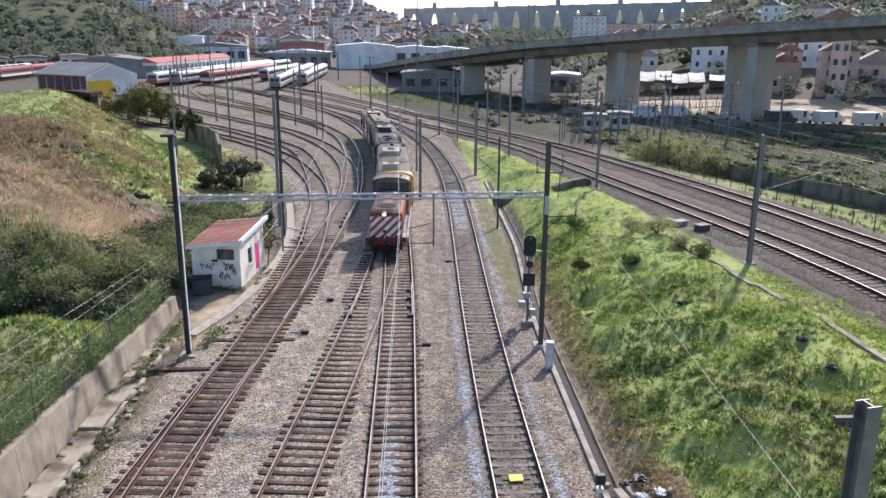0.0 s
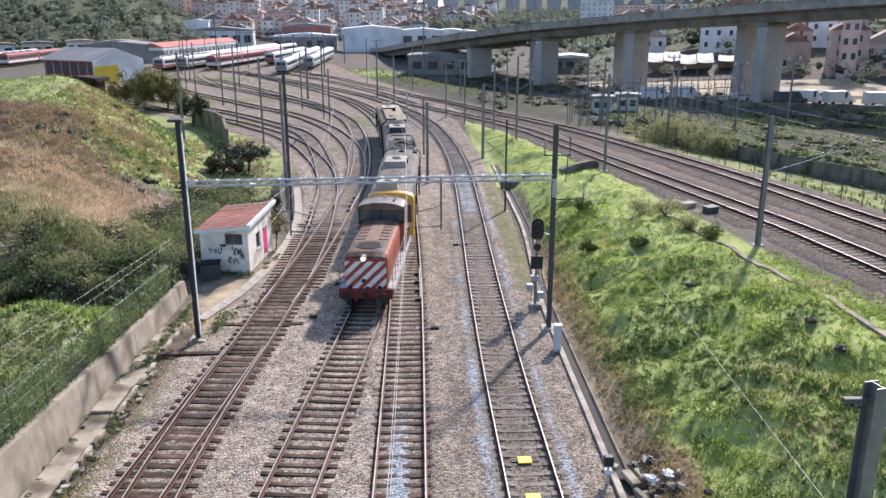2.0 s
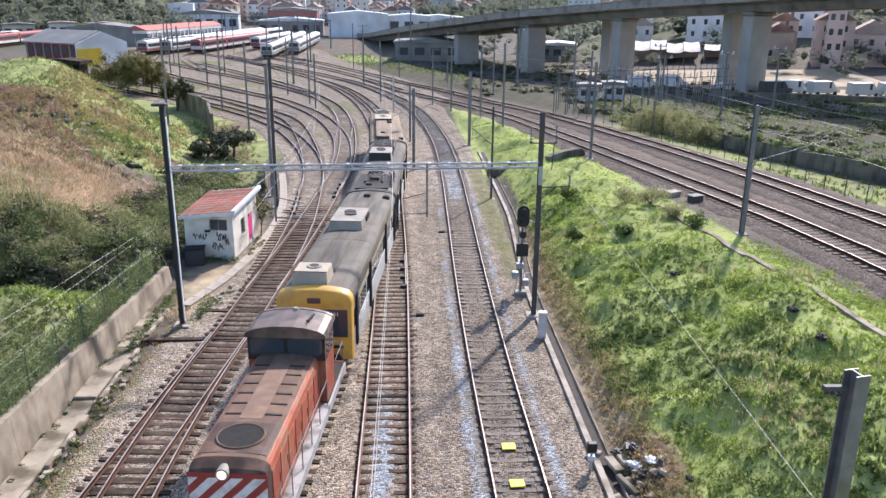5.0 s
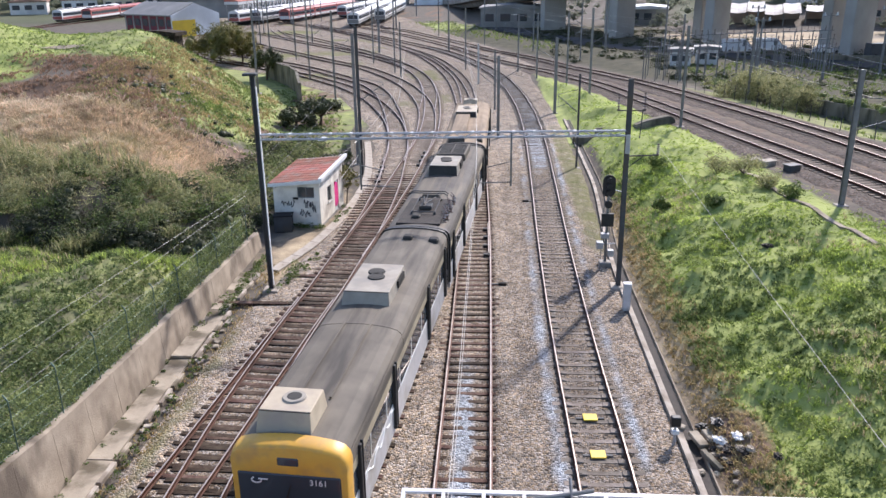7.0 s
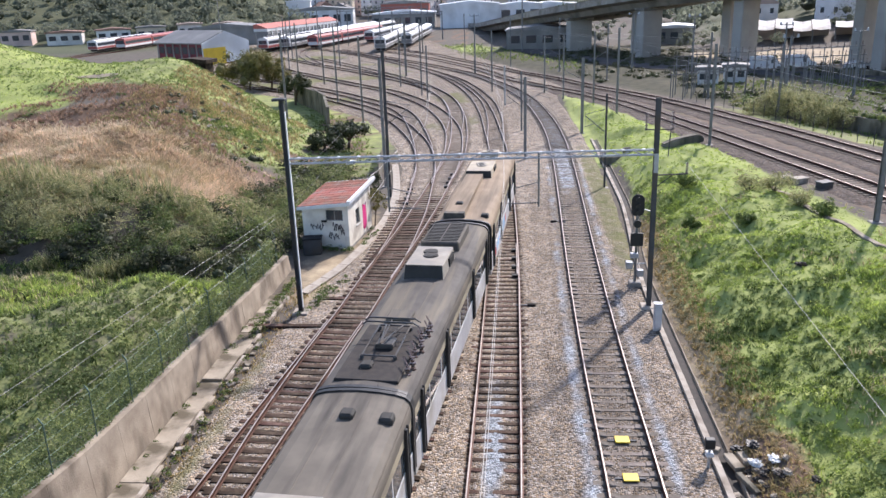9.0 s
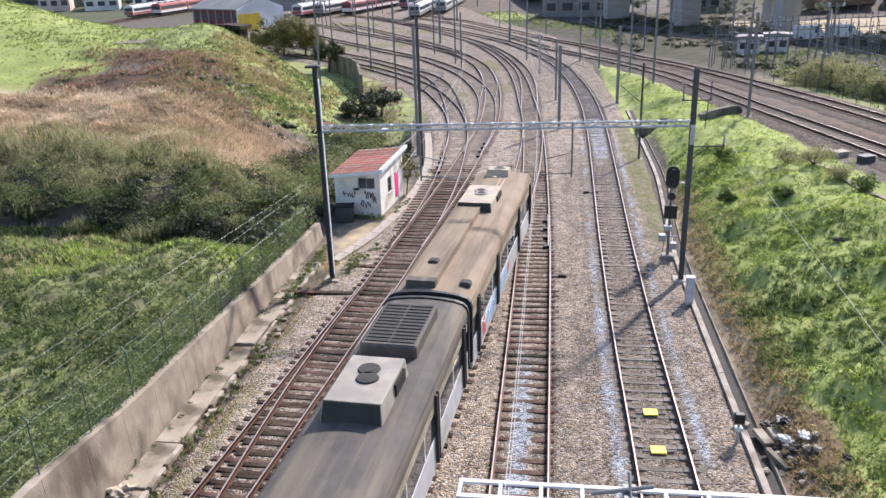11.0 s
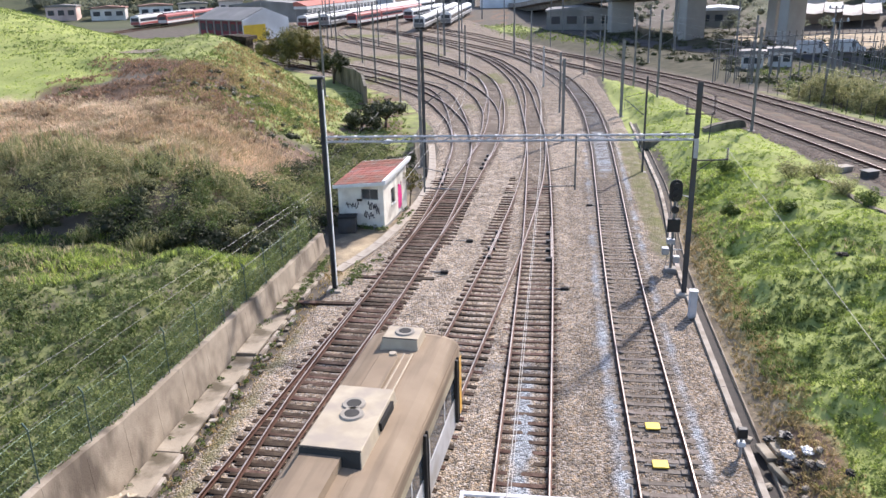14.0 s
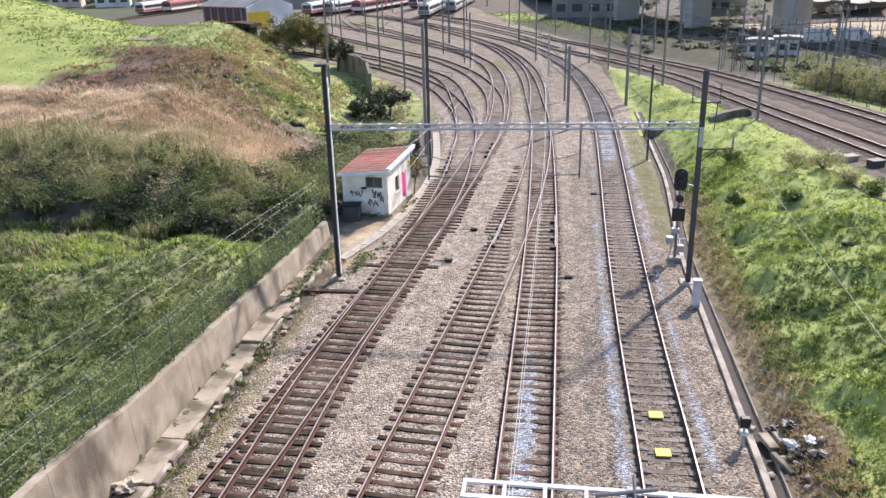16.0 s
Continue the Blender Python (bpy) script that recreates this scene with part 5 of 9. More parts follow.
def mast(x, y, h, arm=0.0, z=None, w=0.20, steel="steel_dark", label="dark steel catenary mast on a concrete foot", turn=0.0, height_arm=None, foot=True, lean=0.0):
    """A catenary mast at (x, y); arm: reach of its cantilever along x (0: none)."""
    z = float(land(x, y)) if z is None else z
    if steel == "steel_dark" and y > 66:
        steel, label = "steel", label.replace("dark steel", "grey steel")
    t = thing("catenary_mast", label, "catenary mast", pose(x, y, z, 0, 0, turn), group="catenary masts")
    bm = bmesh.new()
    hbeam(bm, (0, 0, 0), (lean, 0, h), w, w, 0.022)
    part("post", bm, M[steel], t)
    if foot:
        bm = bmesh.new()
        box(bm, -0.32, 0.32, -0.32, 0.32, -0.35, 0.06, bevel=0.03)
        part("foot", bm, M["concrete"], t)
    if arm:
        s = 1 if arm > 0 else -1
        z1 = height_arm or min(h - 0.9, 6.9)
        bm = bmesh.new()
        rod(bm, (s * 0.12, 0, z1 - 1.1), (arm, 0, z1 + 0.15), 0.03, n=6)
        rod(bm, (s * 0.12, 0, z1 + 0.6), (arm, 0, z1 + 0.25), 0.022, n=6)
        rod(bm, (arm * 0.55, 0, z1 - 0.45), (arm * 1.1, 0, z1 - 0.75), 0.02, n=6)
        rod(bm, (arm, 0, z1 + 0.2), (arm, 0, z1 - 0.72), 0.012, n=5)
        part("cantilever", bm, M["steel"], t)
        for zz in (z1 - 1.1, z1 + 0.6):
            bm = bmesh.new()
            insulator(bm, (s * 0.12, 0, zz), (s * 0.5, 0, zz + (0.4 * (1.25 if zz < z1 else -0.35)) / max(abs(arm), 0.6)))
            part("insulator", bm, M["ceramic"], t)
    return t


# the portal over the four tracks
portal = thing("catenary_portal", "grey steel catenary portal spanning four tracks", "catenary portal")
PL, PR, PZ = Vector((-10.95, 36.45, -0.3)), Vector((6.38, 37.35, -0.3)), 7.55
for p, h, nm in ((PL, 10.7, "left"), (PR, 10.35, "right")):
    bm = bmesh.new()
    hbeam(bm, p, p + Vector((0, 0, h)), 0.22, 0.22, 0.025, 90 if nm == "left" else 0)
    post = part("portal_post", bm, M["steel_dark"], portal, "dark weathered steel post")
    bm = bmesh.new()
    box(bm, p.x - 0.4, p.x + 0.4, p.y - 0.4, p.y + 0.4, -0.6, -0.12, bevel=0.04)
    part("post_foot", bm, M["concrete_pale"], post)
# white strip on the left post: sunlight on its flange put in as paint
bm = bmesh.new()
box(bm, PL.x + 0.112, PL.x + 0.155, PL.y - 0.1, PL.y + 0.02, 0.1, 9.9)
part("pale_cable_cover", bm, M["white"], portal, "white strip standing for the sunlit flange edge")
bm = bmesh.new()
box(bm, PL.x - 0.42, PL.x + 0.22, PL.y - 0.22, PL.y + 0.22, 10.4, 10.52, bevel=0.03)
part("post_cap", bm, M["steel_dark"], portal)
bm = bmesh.new()
beam_l, beam_r = PL + Vector((0.1, 0, PZ + 0.3)), PR + Vector((-0.1, 0, PZ + 0.3))
for dz in (-0.12, 0.12):
    for dy in (-0.1, 0.1):
        rod(bm, beam_l + Vector((0, dy, dz)), beam_r + Vector((0, dy, dz)), 0.032, n=6)
NB = 34
for k in range(NB):
    a, b = beam_l.lerp(beam_r, k / NB), beam_l.lerp(beam_r, (k + 1) / NB)
    s = 1 if k % 2 else -1
    for dy in (-0.1, 0.1):
        rod(bm, a + Vector((0, dy, -0.12 * s)), b + Vector((0, dy, 0.12 * s)), 0.014, n=4)
part("lattice_beam", bm, M["steel_light"], portal, "slim grey lattice beam")
for k in range(18):
    bm = bmesh.new()
    c = beam_l.lerp(beam_r, (k + 0.5) / 18)
    box(bm, c.x - 0.06, c.x + 0.06, c.y - 0.13, c.y + 0.13, c.z + 0.1, c.z + 0.165)
    part("beam_clamp", bm, M["white_steel"], portal)
for x, reach, drop in ((-6.2, 1.6, 2.6), (0.95, -1.5, 2.5)):
    y = PL.y + (x - PL.x) / (PR.x - PL.x) * (PR.y - PL.y)
    bm = bmesh.new()
    rod(bm, (x, y, PZ + 0.1), (x, y, PZ - drop), 0.045, n=8)
    rod(bm, (x, y, PZ - drop + 0.2), (x + reach, y, PZ - drop + 0.15), 0.025, n=6)
    rod(bm, (x, y, PZ - drop + 1.2), (x + reach * 0.8, y, PZ - drop + 0.9), 0.02, n=6)
    dp = part("drop_bracket", bm, M["steel"], portal)
    bm = bmesh.new()
    insulator(bm, (x, y, PZ - drop + 0.2), (x + reach * 0.3, y, PZ - drop + 0.19))
    part("insulator", bm, M["ceramic"], dp)
# crossarm with standing insulators and switch bracket on the right post
bm = bmesh.new()
rod(bm, PR + Vector((-0.55, 0, 8.9)), PR + Vector((0.75, 0, 8.9)), 0.03)
rod(bm, PR + Vector((0.62, 0, 8.9)), PR + Vector((0.55, 0, 7.6)), 0.022)
part("crossarm", bm, M["steel_dark"], portal)
bm = bmesh.new()
rod(bm, PR + Vector((0.1, 0, 6.75)), PR + Vector((1.5, 0, 6.8)), 0.035)
rod(bm, PR + Vector((0.1, 0, 6.2)), PR + Vector((0.8, 0, 6.75)), 0.025)
part("switch_bracket", bm, M["steel_dark"], portal)
for dx, z0, z1 in ((-0.5, 8.9, 9.7), (0.7, 8.9, 9.75), (1.45, 6.82, 7.35)):
    bm = bmesh.new()
    insulator(bm, PR + Vector((dx, 0, z0)), PR + Vector((dx, 0, z1)), 6, 0.085)
    part("insulator", bm, M["ceramic"], portal)
bm = bmesh.new()
box(bm, PR.x - 0.1, PR.x + 0.1, PR.y - 0.2, PR.y - 0.14, 6.6, 7.5)
part("post_plate", bm, M["steel_light"], portal)

# other masts
mast(-10.0, 59.9, 11.2, 1.9, w=0.2, label="dark steel catenary mast beside the siding fan")
mast(-10.9, 63.5, 10.4, 0, w=0.21, steel="steel", label="pale grey steel catenary mast")
mast(-19.1, 97.3, 10.4, 2.0)
mast(-26.0, 114.5, 11.0, 2.0)
mast(-14.6, 121.8, 11.2, -1.8)
mast(-13.1, 116.3, 7.8, 0, steel="steel")
mast(-20.9, 151, 10.6, 2.0, w=0.34)
mast(-19.6, 134.2, 9.2, 1.8)
mast(-44, 160, 10, 2)
mast(-48.6, 170, 10, 2)
mast(-26.3, 89.3, 9.4, 0, steel="steel", label="slim grey pole on the grass verge")
mast(-34, 140, 10, 2)
mast(-55, 196, 10, 2)
mast(-62, 214, 10, -2)
mast(-38, 172, 10, 2)
mast(-30, 178, 10, 2)
mast(-50, 240, 10, 2)
mast(-44, 262, 10, 2)
mast(-58, 268, 10, 2)
mast(-36, 236, 10, 2)
mast(-68, 262, 10, 2)
mast(0.35, 89.0, 6.6, -1.6, height_arm=5.6)
mast(0.7, 79.2, 7.0, 2.2, height_arm=5.7)
mast(0.62, 73.4, 7.6, -1.7, height_arm=5.9, w=0.26)
mast(-4.0, 124.5, 9.3, -1.8)
mast(-1.8, 109.2, 5.4, 0, steel="steel_light", label="short pale steel post")
mast(3.9, 121.5, 8.4, -2.0)
mast(6.25, 113.2, 8.8, -2.4)
mast(6.84, 87.0, 8.0, -2.4, w=0.3)
mast(9.5, 103.2, 9.0, 2.2)
mast(11.1, 92.0, 9.5, 2.4, w=0.22)
mast(6.75, 62.3, 7.4, -1.6, w=0.14, height_arm=5.6)
mast(16.2, 69.0, 8.4, 2.2, w=0.2)
mast(18.75, 42.2, 7.2, 4.2, steel="steel", w=0.24, height_arm=5.2)
mast(27.5, 88, 7.6, -2.3)
mast(24.5, 107, 8.4, -2.4)
mast(14.5, 135, 9, -2.4)
mast(7.5, 150, 9.5, -2.2)
mast(-1.5, 165, 9.5, 2.0)
mast(-12, 185, 10, 2)

# short dropper post by the twin track (stands on a crossed foot)
# ---- wires ----


def wire_set(name, label, pts, droop, h_contact, h_top, r=0.008, spans=True):
    """Contact wire and sagging messenger above a line of support points."""
    t = thing(name, label, "overhead wire")
    bm = bmesh.new()
    for a, b in zip(pts, pts[1:]):
        a, b = Vector((*a, h_contact)), Vector((*b, h_contact))
        rod(bm, a, b, r, n=5)
    part("contact_wire", bm, M["wire"], t)
    bm = bmesh.new()
    for a, b in zip(pts, pts[1:]):
        k = 8
        row = [Vector((a[0] + (b[0] - a[0]) * i / k, a[1] + (b[1] - a[1]) * i / k, h_top - droop * 4 * (i / k) * (1 - i / k))) for i in range(k + 1)]
        swept(bm, np.array(row), [(r, 0.0), (0.0, r), (-r, 0.0), (0.0, -r)])
    part("messenger_wire", bm, M["wire"], t)
    for a, b in zip(pts, pts[1:]):
        for i in range(1, 6):
            u = i / 6
            x, y = a[0] + (b[0] - a[0]) * u, a[1] + (b[1] - a[1]) * u
            bm = bmesh.new()
            rod(bm, (x, y, h_contact), (x, y, h_top - droop * 4 * u * (1 - u)), 0.005, n=4)
            part("dropper", bm, M["wire"], t)
    return t


def over(name, ys, dx=0.0):
    return [(float(x_at(name, y)) + dx * (1 if i % 2 else -1), y) for i, y in enumerate(ys)]


wire_set("overhead_wire", "thin copper contact wire over the main track", [(-0.72, 6), (-0.68, 37), (-1.2, 62), (-2.7, 88), (-4.9, 108), (-7.6, 126)], 0.5, 5.45, 6.6)
wire_set("overhead_wire", "thin copper contact wire over the siding lead", [(-7.2, 36.6), (-7.0, 60), (-9, 84), (-16, 100)], 0.5, 5.45, 6.6)
wire_set("overhead_wire", "thin copper contact wire over the embankment track", [(23.2, 4), (22.6, 42), (18.4, 69), (13.2, 100), (3, 130)], 0.4, 7.6, 8.7)
wire_set("overhead_wire", "thin copper contact wire over the far embankment track", [(28.9, 4), (28.2, 42), (25.4, 69), (20, 98), (8, 136)], 0.4, 7.6, 8.7)

# feeder wires that run from the left post past the footbridge
feed = thing("feeder_wires", "bundle of thin pale feeder wires beside the wall", "overhead wire")
for x0, y0, z0, z1 in ((-16.08, 18.0, 2.07, 4.3), (-15.83, 18.0, 3.14, 5.2), (-15.6, 18.0, 4.1, 5.35)):
    b = Vector((PL.x - 0.15, PL.y, z1))
    a = b + (Vector((x0, y0, z0)) - b) * 1.35
    bm = bmesh.new()
    run = np.array([a.lerp(b, k / 10) - Vector((0, 0, 0.25 * (k / 10) * (1 - k / 10))) for k in range(11)])
    swept(bm, run, [(0.006, 0.0), (0.0, 0.006), (-0.006, 0.0), (0.0, -0.006)])
    part("wire", bm, M["steel"], feed)
for z1, (x2, y2, z2) in ((5.3, (-10.0, 59.9, 7.2)), (4.4, (-10.0, 59.9, 6.4)), (6.4, (-10.0, 59.9, 7.9))):
    bm = bmesh.new()
    rod(bm, (PL.x, PL.y, z1), (x2, y2, z2), 0.006, n=5)
    part("wire", bm, M["cable"], feed)
guy = thing("stay_wire", "long slanting stay wire over the grass bank", "wire")
bm = bmesh.new()
rod(bm, (8.4, 12.0, 5.2), (PR.x + 1.5, PR.y, 6.9), 0.007, n=5)
part("wire", bm, M["wire"], guy)

# near gantry below the footbridge: white lattice boom and its post
gantry = thing("signal_gantry", "white painted lattice boom on a grey steel post", "gantry")
G0, G1, GY0, GZ0 = -1.62, 14.0, 12.2, 5.65
bm = bmesh.new()
for dy in (-0.22, 0.22):
    for dz in (-0.2, 0.2):
        box(bm, G0, G1, GY0 + dy - 0.05, GY0 + dy + 0.05, GZ0 + dz - 0.025, GZ0 + dz + 0.025)
part("chord", bm, M["white_steel"], gantry)
bm = bmesh.new()
box(bm, G0 + 0.005, G1, GY0 - 0.262, GY0 - 0.252, GZ0 - 0.19, GZ0 + 0.19)
part("side_plate", bm, M["white_steel"], gantry, "plain pale side plate")
# bottom plate coloured dark for the shade within the boom
bm = bmesh.new()
box(bm, G0 + 0.005, G1, GY0 - 0.25, GY0 + 0.25, GZ0 - 0.236, GZ0 - 0.226)
part("bottom_plate", bm, M["shaded_plate"], gantry, "dark brown inside of the boom, its shade put into the colour")
for k in range(21):
    x = G0 + 0.04 + k * 0.745
    bm = bmesh.new()
    for dz in (-0.2, 0.2):
        box(bm, x - 0.035, x + 0.035, GY0 - 0.17, GY0 + 0.17, GZ0 + dz - 0.02, GZ0 + dz + 0.02)
    for dy in (-0.22, 0.22):
        box(bm, x - 0.03, x + 0.03, GY0 + dy - 0.02, GY0 + dy + 0.02, GZ0 - 0.2, GZ0 + 0.2)
    part("batten", bm, M["white_steel"], gantry)
bm = bmesh.new()
rod(bm, (0.8, GY0, GZ0 + 0.24), (1.9, GY0 + 0.05, GZ0 + 0.42), 0.04)
rod(bm, (1.5, GY0 - 0.2, GZ0 + 0.25), (1.5, GY0 + 0.3, GZ0 + 0.5), 0.03)
box(bm, 1.38, 1.62, GY0 - 0.26, GY0 + 0.26, GZ0 + 0.22, GZ0 + 0.3)
part("wire_clamp", bm, M["steel"], gantry)
bm = bmesh.new()
NPX, NPY = 9.03, 14.15
hbeam(bm, (NPX, NPY, 0.3), (NPX, NPY, 8.0), 0.34, 0.36, 0.03, 12)
npost = part("post", bm, M["steel"], gantry, "grey steel H post")
bm = bmesh.new()
box(bm, NPX - 0.65, NPX - 0.16, NPY - 0.06, NPY + 0.06, 7.62, 7.72)
insulator(bm, (NPX - 0.62, NPY, 7.6), (NPX - 0.25, NPY, 7.5), 3)
part("post_bracket", bm, M["steel_dark"], npost)
bm = bmesh.new()
box(bm, NPX - 0.5, NPX + 0.5, NPY - 0.5, NPY + 0.5, -0.3, 0.9, bevel=0.04)
part("post_foot", bm, M["concrete"], npost)

# tall lamp masts and yard gantries
for x, y, h in ((-56, 228, 24), (-82, 222, 15), (1.0, 196, 26), (33, 236, 34), (35, 238, 34), (-24, 206, 13), (-8, 152, 11), (20, 146, 10), (27, 130, 10), (37, 118, 9), (52, 112, 9), (32, 100, 8.5), (43, 108, 8.5)):
    t = thing("lamp_mast", "tall slim grey mast rising above the yard", "mast", pose(x, y, float(land(x, y)) - 0.2), group="tall masts")
    bm = bmesh.new()
    rod(bm, (0, 0, 0), (0, 0, h), 0.2, 0.1, n=8)
    part("pole", bm, M["steel"], t)
    bm = bmesh.new()
    rod(bm, (-0.9, 0, h - 0.3), (0.9, 0, h - 0.3), 0.06, n=6)
    part("crossarm", bm, M["steel"], t)
    for s in (-0.8, 0.8):
        bm = bmesh.new()
        rod(bm, (s, 0, h - 0.3), (s, 0, h + 0.1), 0.16, 0.1, n=10)
        part("lamp_head", bm, M["steel_light"], t)
for x0, x1, y, h in ((-66, -39, 300, 9.5), (-60, -36, 330, 9.0), (-40, -24, 262, 8.5)):
    t = thing("yard_gantry", "grey steel catenary gantry across the yard tracks", "gantry", pose(0, y, 0), group="yard gantries")
    for x in (x0, x1):
        bm = bmesh.new()
        hbeam(bm, (x, 0, -0.3), (x, 0, h), 0.35, 0.35, 0.04)
        part("post", bm, M["steel"], t)
    bm = bmesh.new()
    for dz in (0, 0.9):
        rod(bm, (x0, 0, h - 0.2 - dz), (x1, 0, h - 0.2 - dz), 0.08, n=6)
    for k in range(16):
        a, b = x0 + (x1 - x0) * k / 16, x0 + (x1 - x0) * (k + 1) / 16
        rod(bm, (a, 0, h - 0.2 - 0.9 * (k % 2)), (b, 0, h - 1.1 + 0.9 * (k % 2)), 0.04, n=4)
    part("lattice_beam", bm, M["steel"], t)

# ---- lineside: hut, retaining wall, fence, drain, signal ----
HX, HY = -10.55, 46.9


def build_hut():
    t = thing("lineside_hut", "small white plastered hut with a red sloping roof and sprayed walls", "hut", pose(HX, HY, -0.3, 0, 0, -6))
    w, d = 3.0, 5.0
    th = 0.2

    def zr(x, y):
        """Underside of the roof, which rises to the track side and to the back."""
        return 2.62 + 0.10 * (x + w) + 0.045 * y

    def slab(bm, x0, x1, y0, y1, lift, thick):
        vs = [bm.verts.new((x, y, zr(x, y) + lift)) for x, y in ((x0, y0), (x1, y0), (x1, y1), (x0, y1))]
        vs += [bm.verts.new(v.co + Vector((0, 0, thick))) for v in vs]
        for q in ((3, 2, 1, 0), (4, 5, 6, 7), (0, 1, 5, 4), (1, 2, 6, 5), (2, 3, 7, 6), (3, 0, 4, 7)):
            bm.faces.new([vs[i] for i in q])

    def wall_piece(name, x0, x1, y0, y1, top=None, low=0.0):
        bm = bmesh.new()
        xy = ((x0, y0), (x1, y0), (x1, y1), (x0, y1))
        vs = [bm.verts.new((x, y, low)) for x, y in xy] + [bm.verts.new((x, y, top or zr(x, y))) for x, y in xy]
        for q in ((3, 2, 1, 0), (4, 5, 6, 7), (0, 1, 5, 4), (1, 2, 6, 5), (2, 3, 7, 6), (3, 0, 4, 7)):
            bm.faces.new([vs[i] for i in q])
        return part(name, bm, M["plaster"], t)

    # front wall with a window opening
    wall_piece("front_wall", -w, -1.45, 0, th)
    wall_piece("front_wall", -0.35, 0, 0, th)
    wall_piece("front_wall", -1.45, -0.35, 0, th, 1.85)
    wall_piece("front_wall", -1.45, -0.35, 0, th, None, 2.55)
    # right side wall with window and door openings
    wall_piece("side_wall", -th, 0, th, 1.55)
    wall_piece("side_wall", -th, 0, 1.55, 2.35, 1.15)
    wall_piece("side_wall", -th, 0, 1.55, 2.35, None, 2.15)
    wall_piece("side_wall", -th, 0, 2.35, 3.05)
    wall_piece("side_wall", -th, 0, 3.05, 3.9, None, 2.1)
    wall_piece("side_wall", -th, 0, 3.9, d)
    wall_piece("side_wall", -w, -w + th, th, d)
    wall_piece("back_wall", -w + th, -th, d - th, d)
    # roof: white slab with weathered red tiles in flat courses
    bm = bmesh.new()
    slab(bm, -w - 0.2, 0.24, -0.36, d + 0.3, -0.01, 0.2)
    roof = part("roof_slab", bm, M["white"], t, "white painted roof slab")
    for r in range(10):
        bm = bmesh.new()
        ya, yb = -0.3 + r * 0.545, -0.3 + (r + 1) * 0.545 + 0.04
        n = 14
        xs = [-w - 0.16 + (w + 0.22) * i / n for i in range(n + 1)]
        hs = [0.008 * (1 + math.cos(i * math.pi)) for i in range(n + 1)]
        lo = [bm.verts.new((x, ya, zr(x, ya) + 0.215 + h)) for x, h in zip(xs, hs)]
        hi = [bm.verts.new((x, yb, zr(x, yb) + 0.20 + h)) for x, h in zip(xs, hs)]
        fr = [bm.verts.new((x, ya, zr(x, ya) + 0.18)) for x in xs]
        for i in range(n):
            bm.faces.new((lo[i], lo[i + 1], hi[i + 1], hi[i]))
            bm.faces.new((fr[i], fr[i + 1], lo[i + 1], lo[i]))
        part("tile_course", bm, M["tile_red"], roof, "course of weathered red tiles")
    bm = bmesh.new()
    slab(bm, 0.08, 0.3, -0.38, d + 0.34, 0.1, 0.2)
    part("verge_board", bm, M["white"], roof)
    # windows and door
    bm = bmesh.new()
    box(bm, -1.45, -0.35, 0.1, 0.13, 1.85, 2.55)
    win = part("window", bm, M["glass"], t, "dark broken window")
    for a, b, c, e in ((-1.45, -0.35, 1.85, 1.9), (-1.45, -0.35, 2.5, 2.55), (-1.45, -1.4, 1.9, 2.5), (-0.4, -0.35, 1.9, 2.5), (-0.93, -0.88, 1.9, 2.5)):
        bm = bmesh.new()
        box(bm, a, b, 0.06, 0.1, c, e)
        part("window_frame", bm, M["steel"], win)
    bm = bmesh.new()
    box(bm, -0.14, -0.1, 1.55, 2.35, 1.15, 2.15)
    win = part("window", bm, M["glass"], t, "dark side window")
    bm = bmesh.new()
    box(bm, -0.05, 0.06, 1.5, 2.4, 1.09, 1.15)
    part("sill", bm, M["white"], win)
    bm = bmesh.new()
    box(bm, -0.12, -0.06, 3.05, 3.9, 0.05, 2.1, bevel=0.01)
    door = part("door", bm, M["white"], t, "white door")
    bm = bmesh.new()
    pts = [(3.02, 0.55), (3.4, 0.35), (3.75, 0.5), (3.86, 1.1), (3.7, 1.9), (3.3, 2.06), (3.04, 1.7)]
    vs = [bm.verts.new((0.006, y, z)) for y, z in pts]
    f = bm.faces.new(vs)
    ext = bmesh.ops.extrude_face_region(bm, geom=[f])
    bmesh.ops.translate(bm, verts=[g for g in ext["geom"] if isinstance(g, bmesh.types.BMVert)], vec=(-0.07, 0, 0))
    part("pink_panel", bm, M["pink"], door, "bright pink sprayed panel")
    # sprayed scrawls on the front wall
    rnd = random.Random(3)
    for cx, cz, wd, ht, n in ((-2.05, 1.45, 0.85, 0.35, 16), (-0.75, 1.45, 0.55, 0.5, 16), (-0.95, 0.85, 0.75, 0.4, 14), (-0.45, 1.15, 0.3, 0.5, 8)):
        bm = bmesh.new()
        p = None
        for k in range(n):
            q = Vector((cx - wd / 2 + wd * k / n + rnd.uniform(-0.08, 0.08), -0.004, cz + ht * 0.5 * math.sin(k * 1.9) + rnd.uniform(-0.1, 0.1)))
            if p is not None:
                rod(bm, p, q, 0.025, n=4)
            p = q
        part("sprayed_scrawl", bm, M["graffiti"], t, "dark sprayed scrawl")
    bm = bmesh.new()
    box(bm, -1.75, -1.4, -0.05, 0.0, 1.75, 1.88)
    part("wall_vent", bm, M["dark"], t)
    bm = bmesh.new()
    box(bm, -w - 0.02, w * 0 + 0.02, -0.08, d + 0.02, -0.15, 0.12)
    part("plinth", bm, M["concrete"], t)
    return t


build_hut()
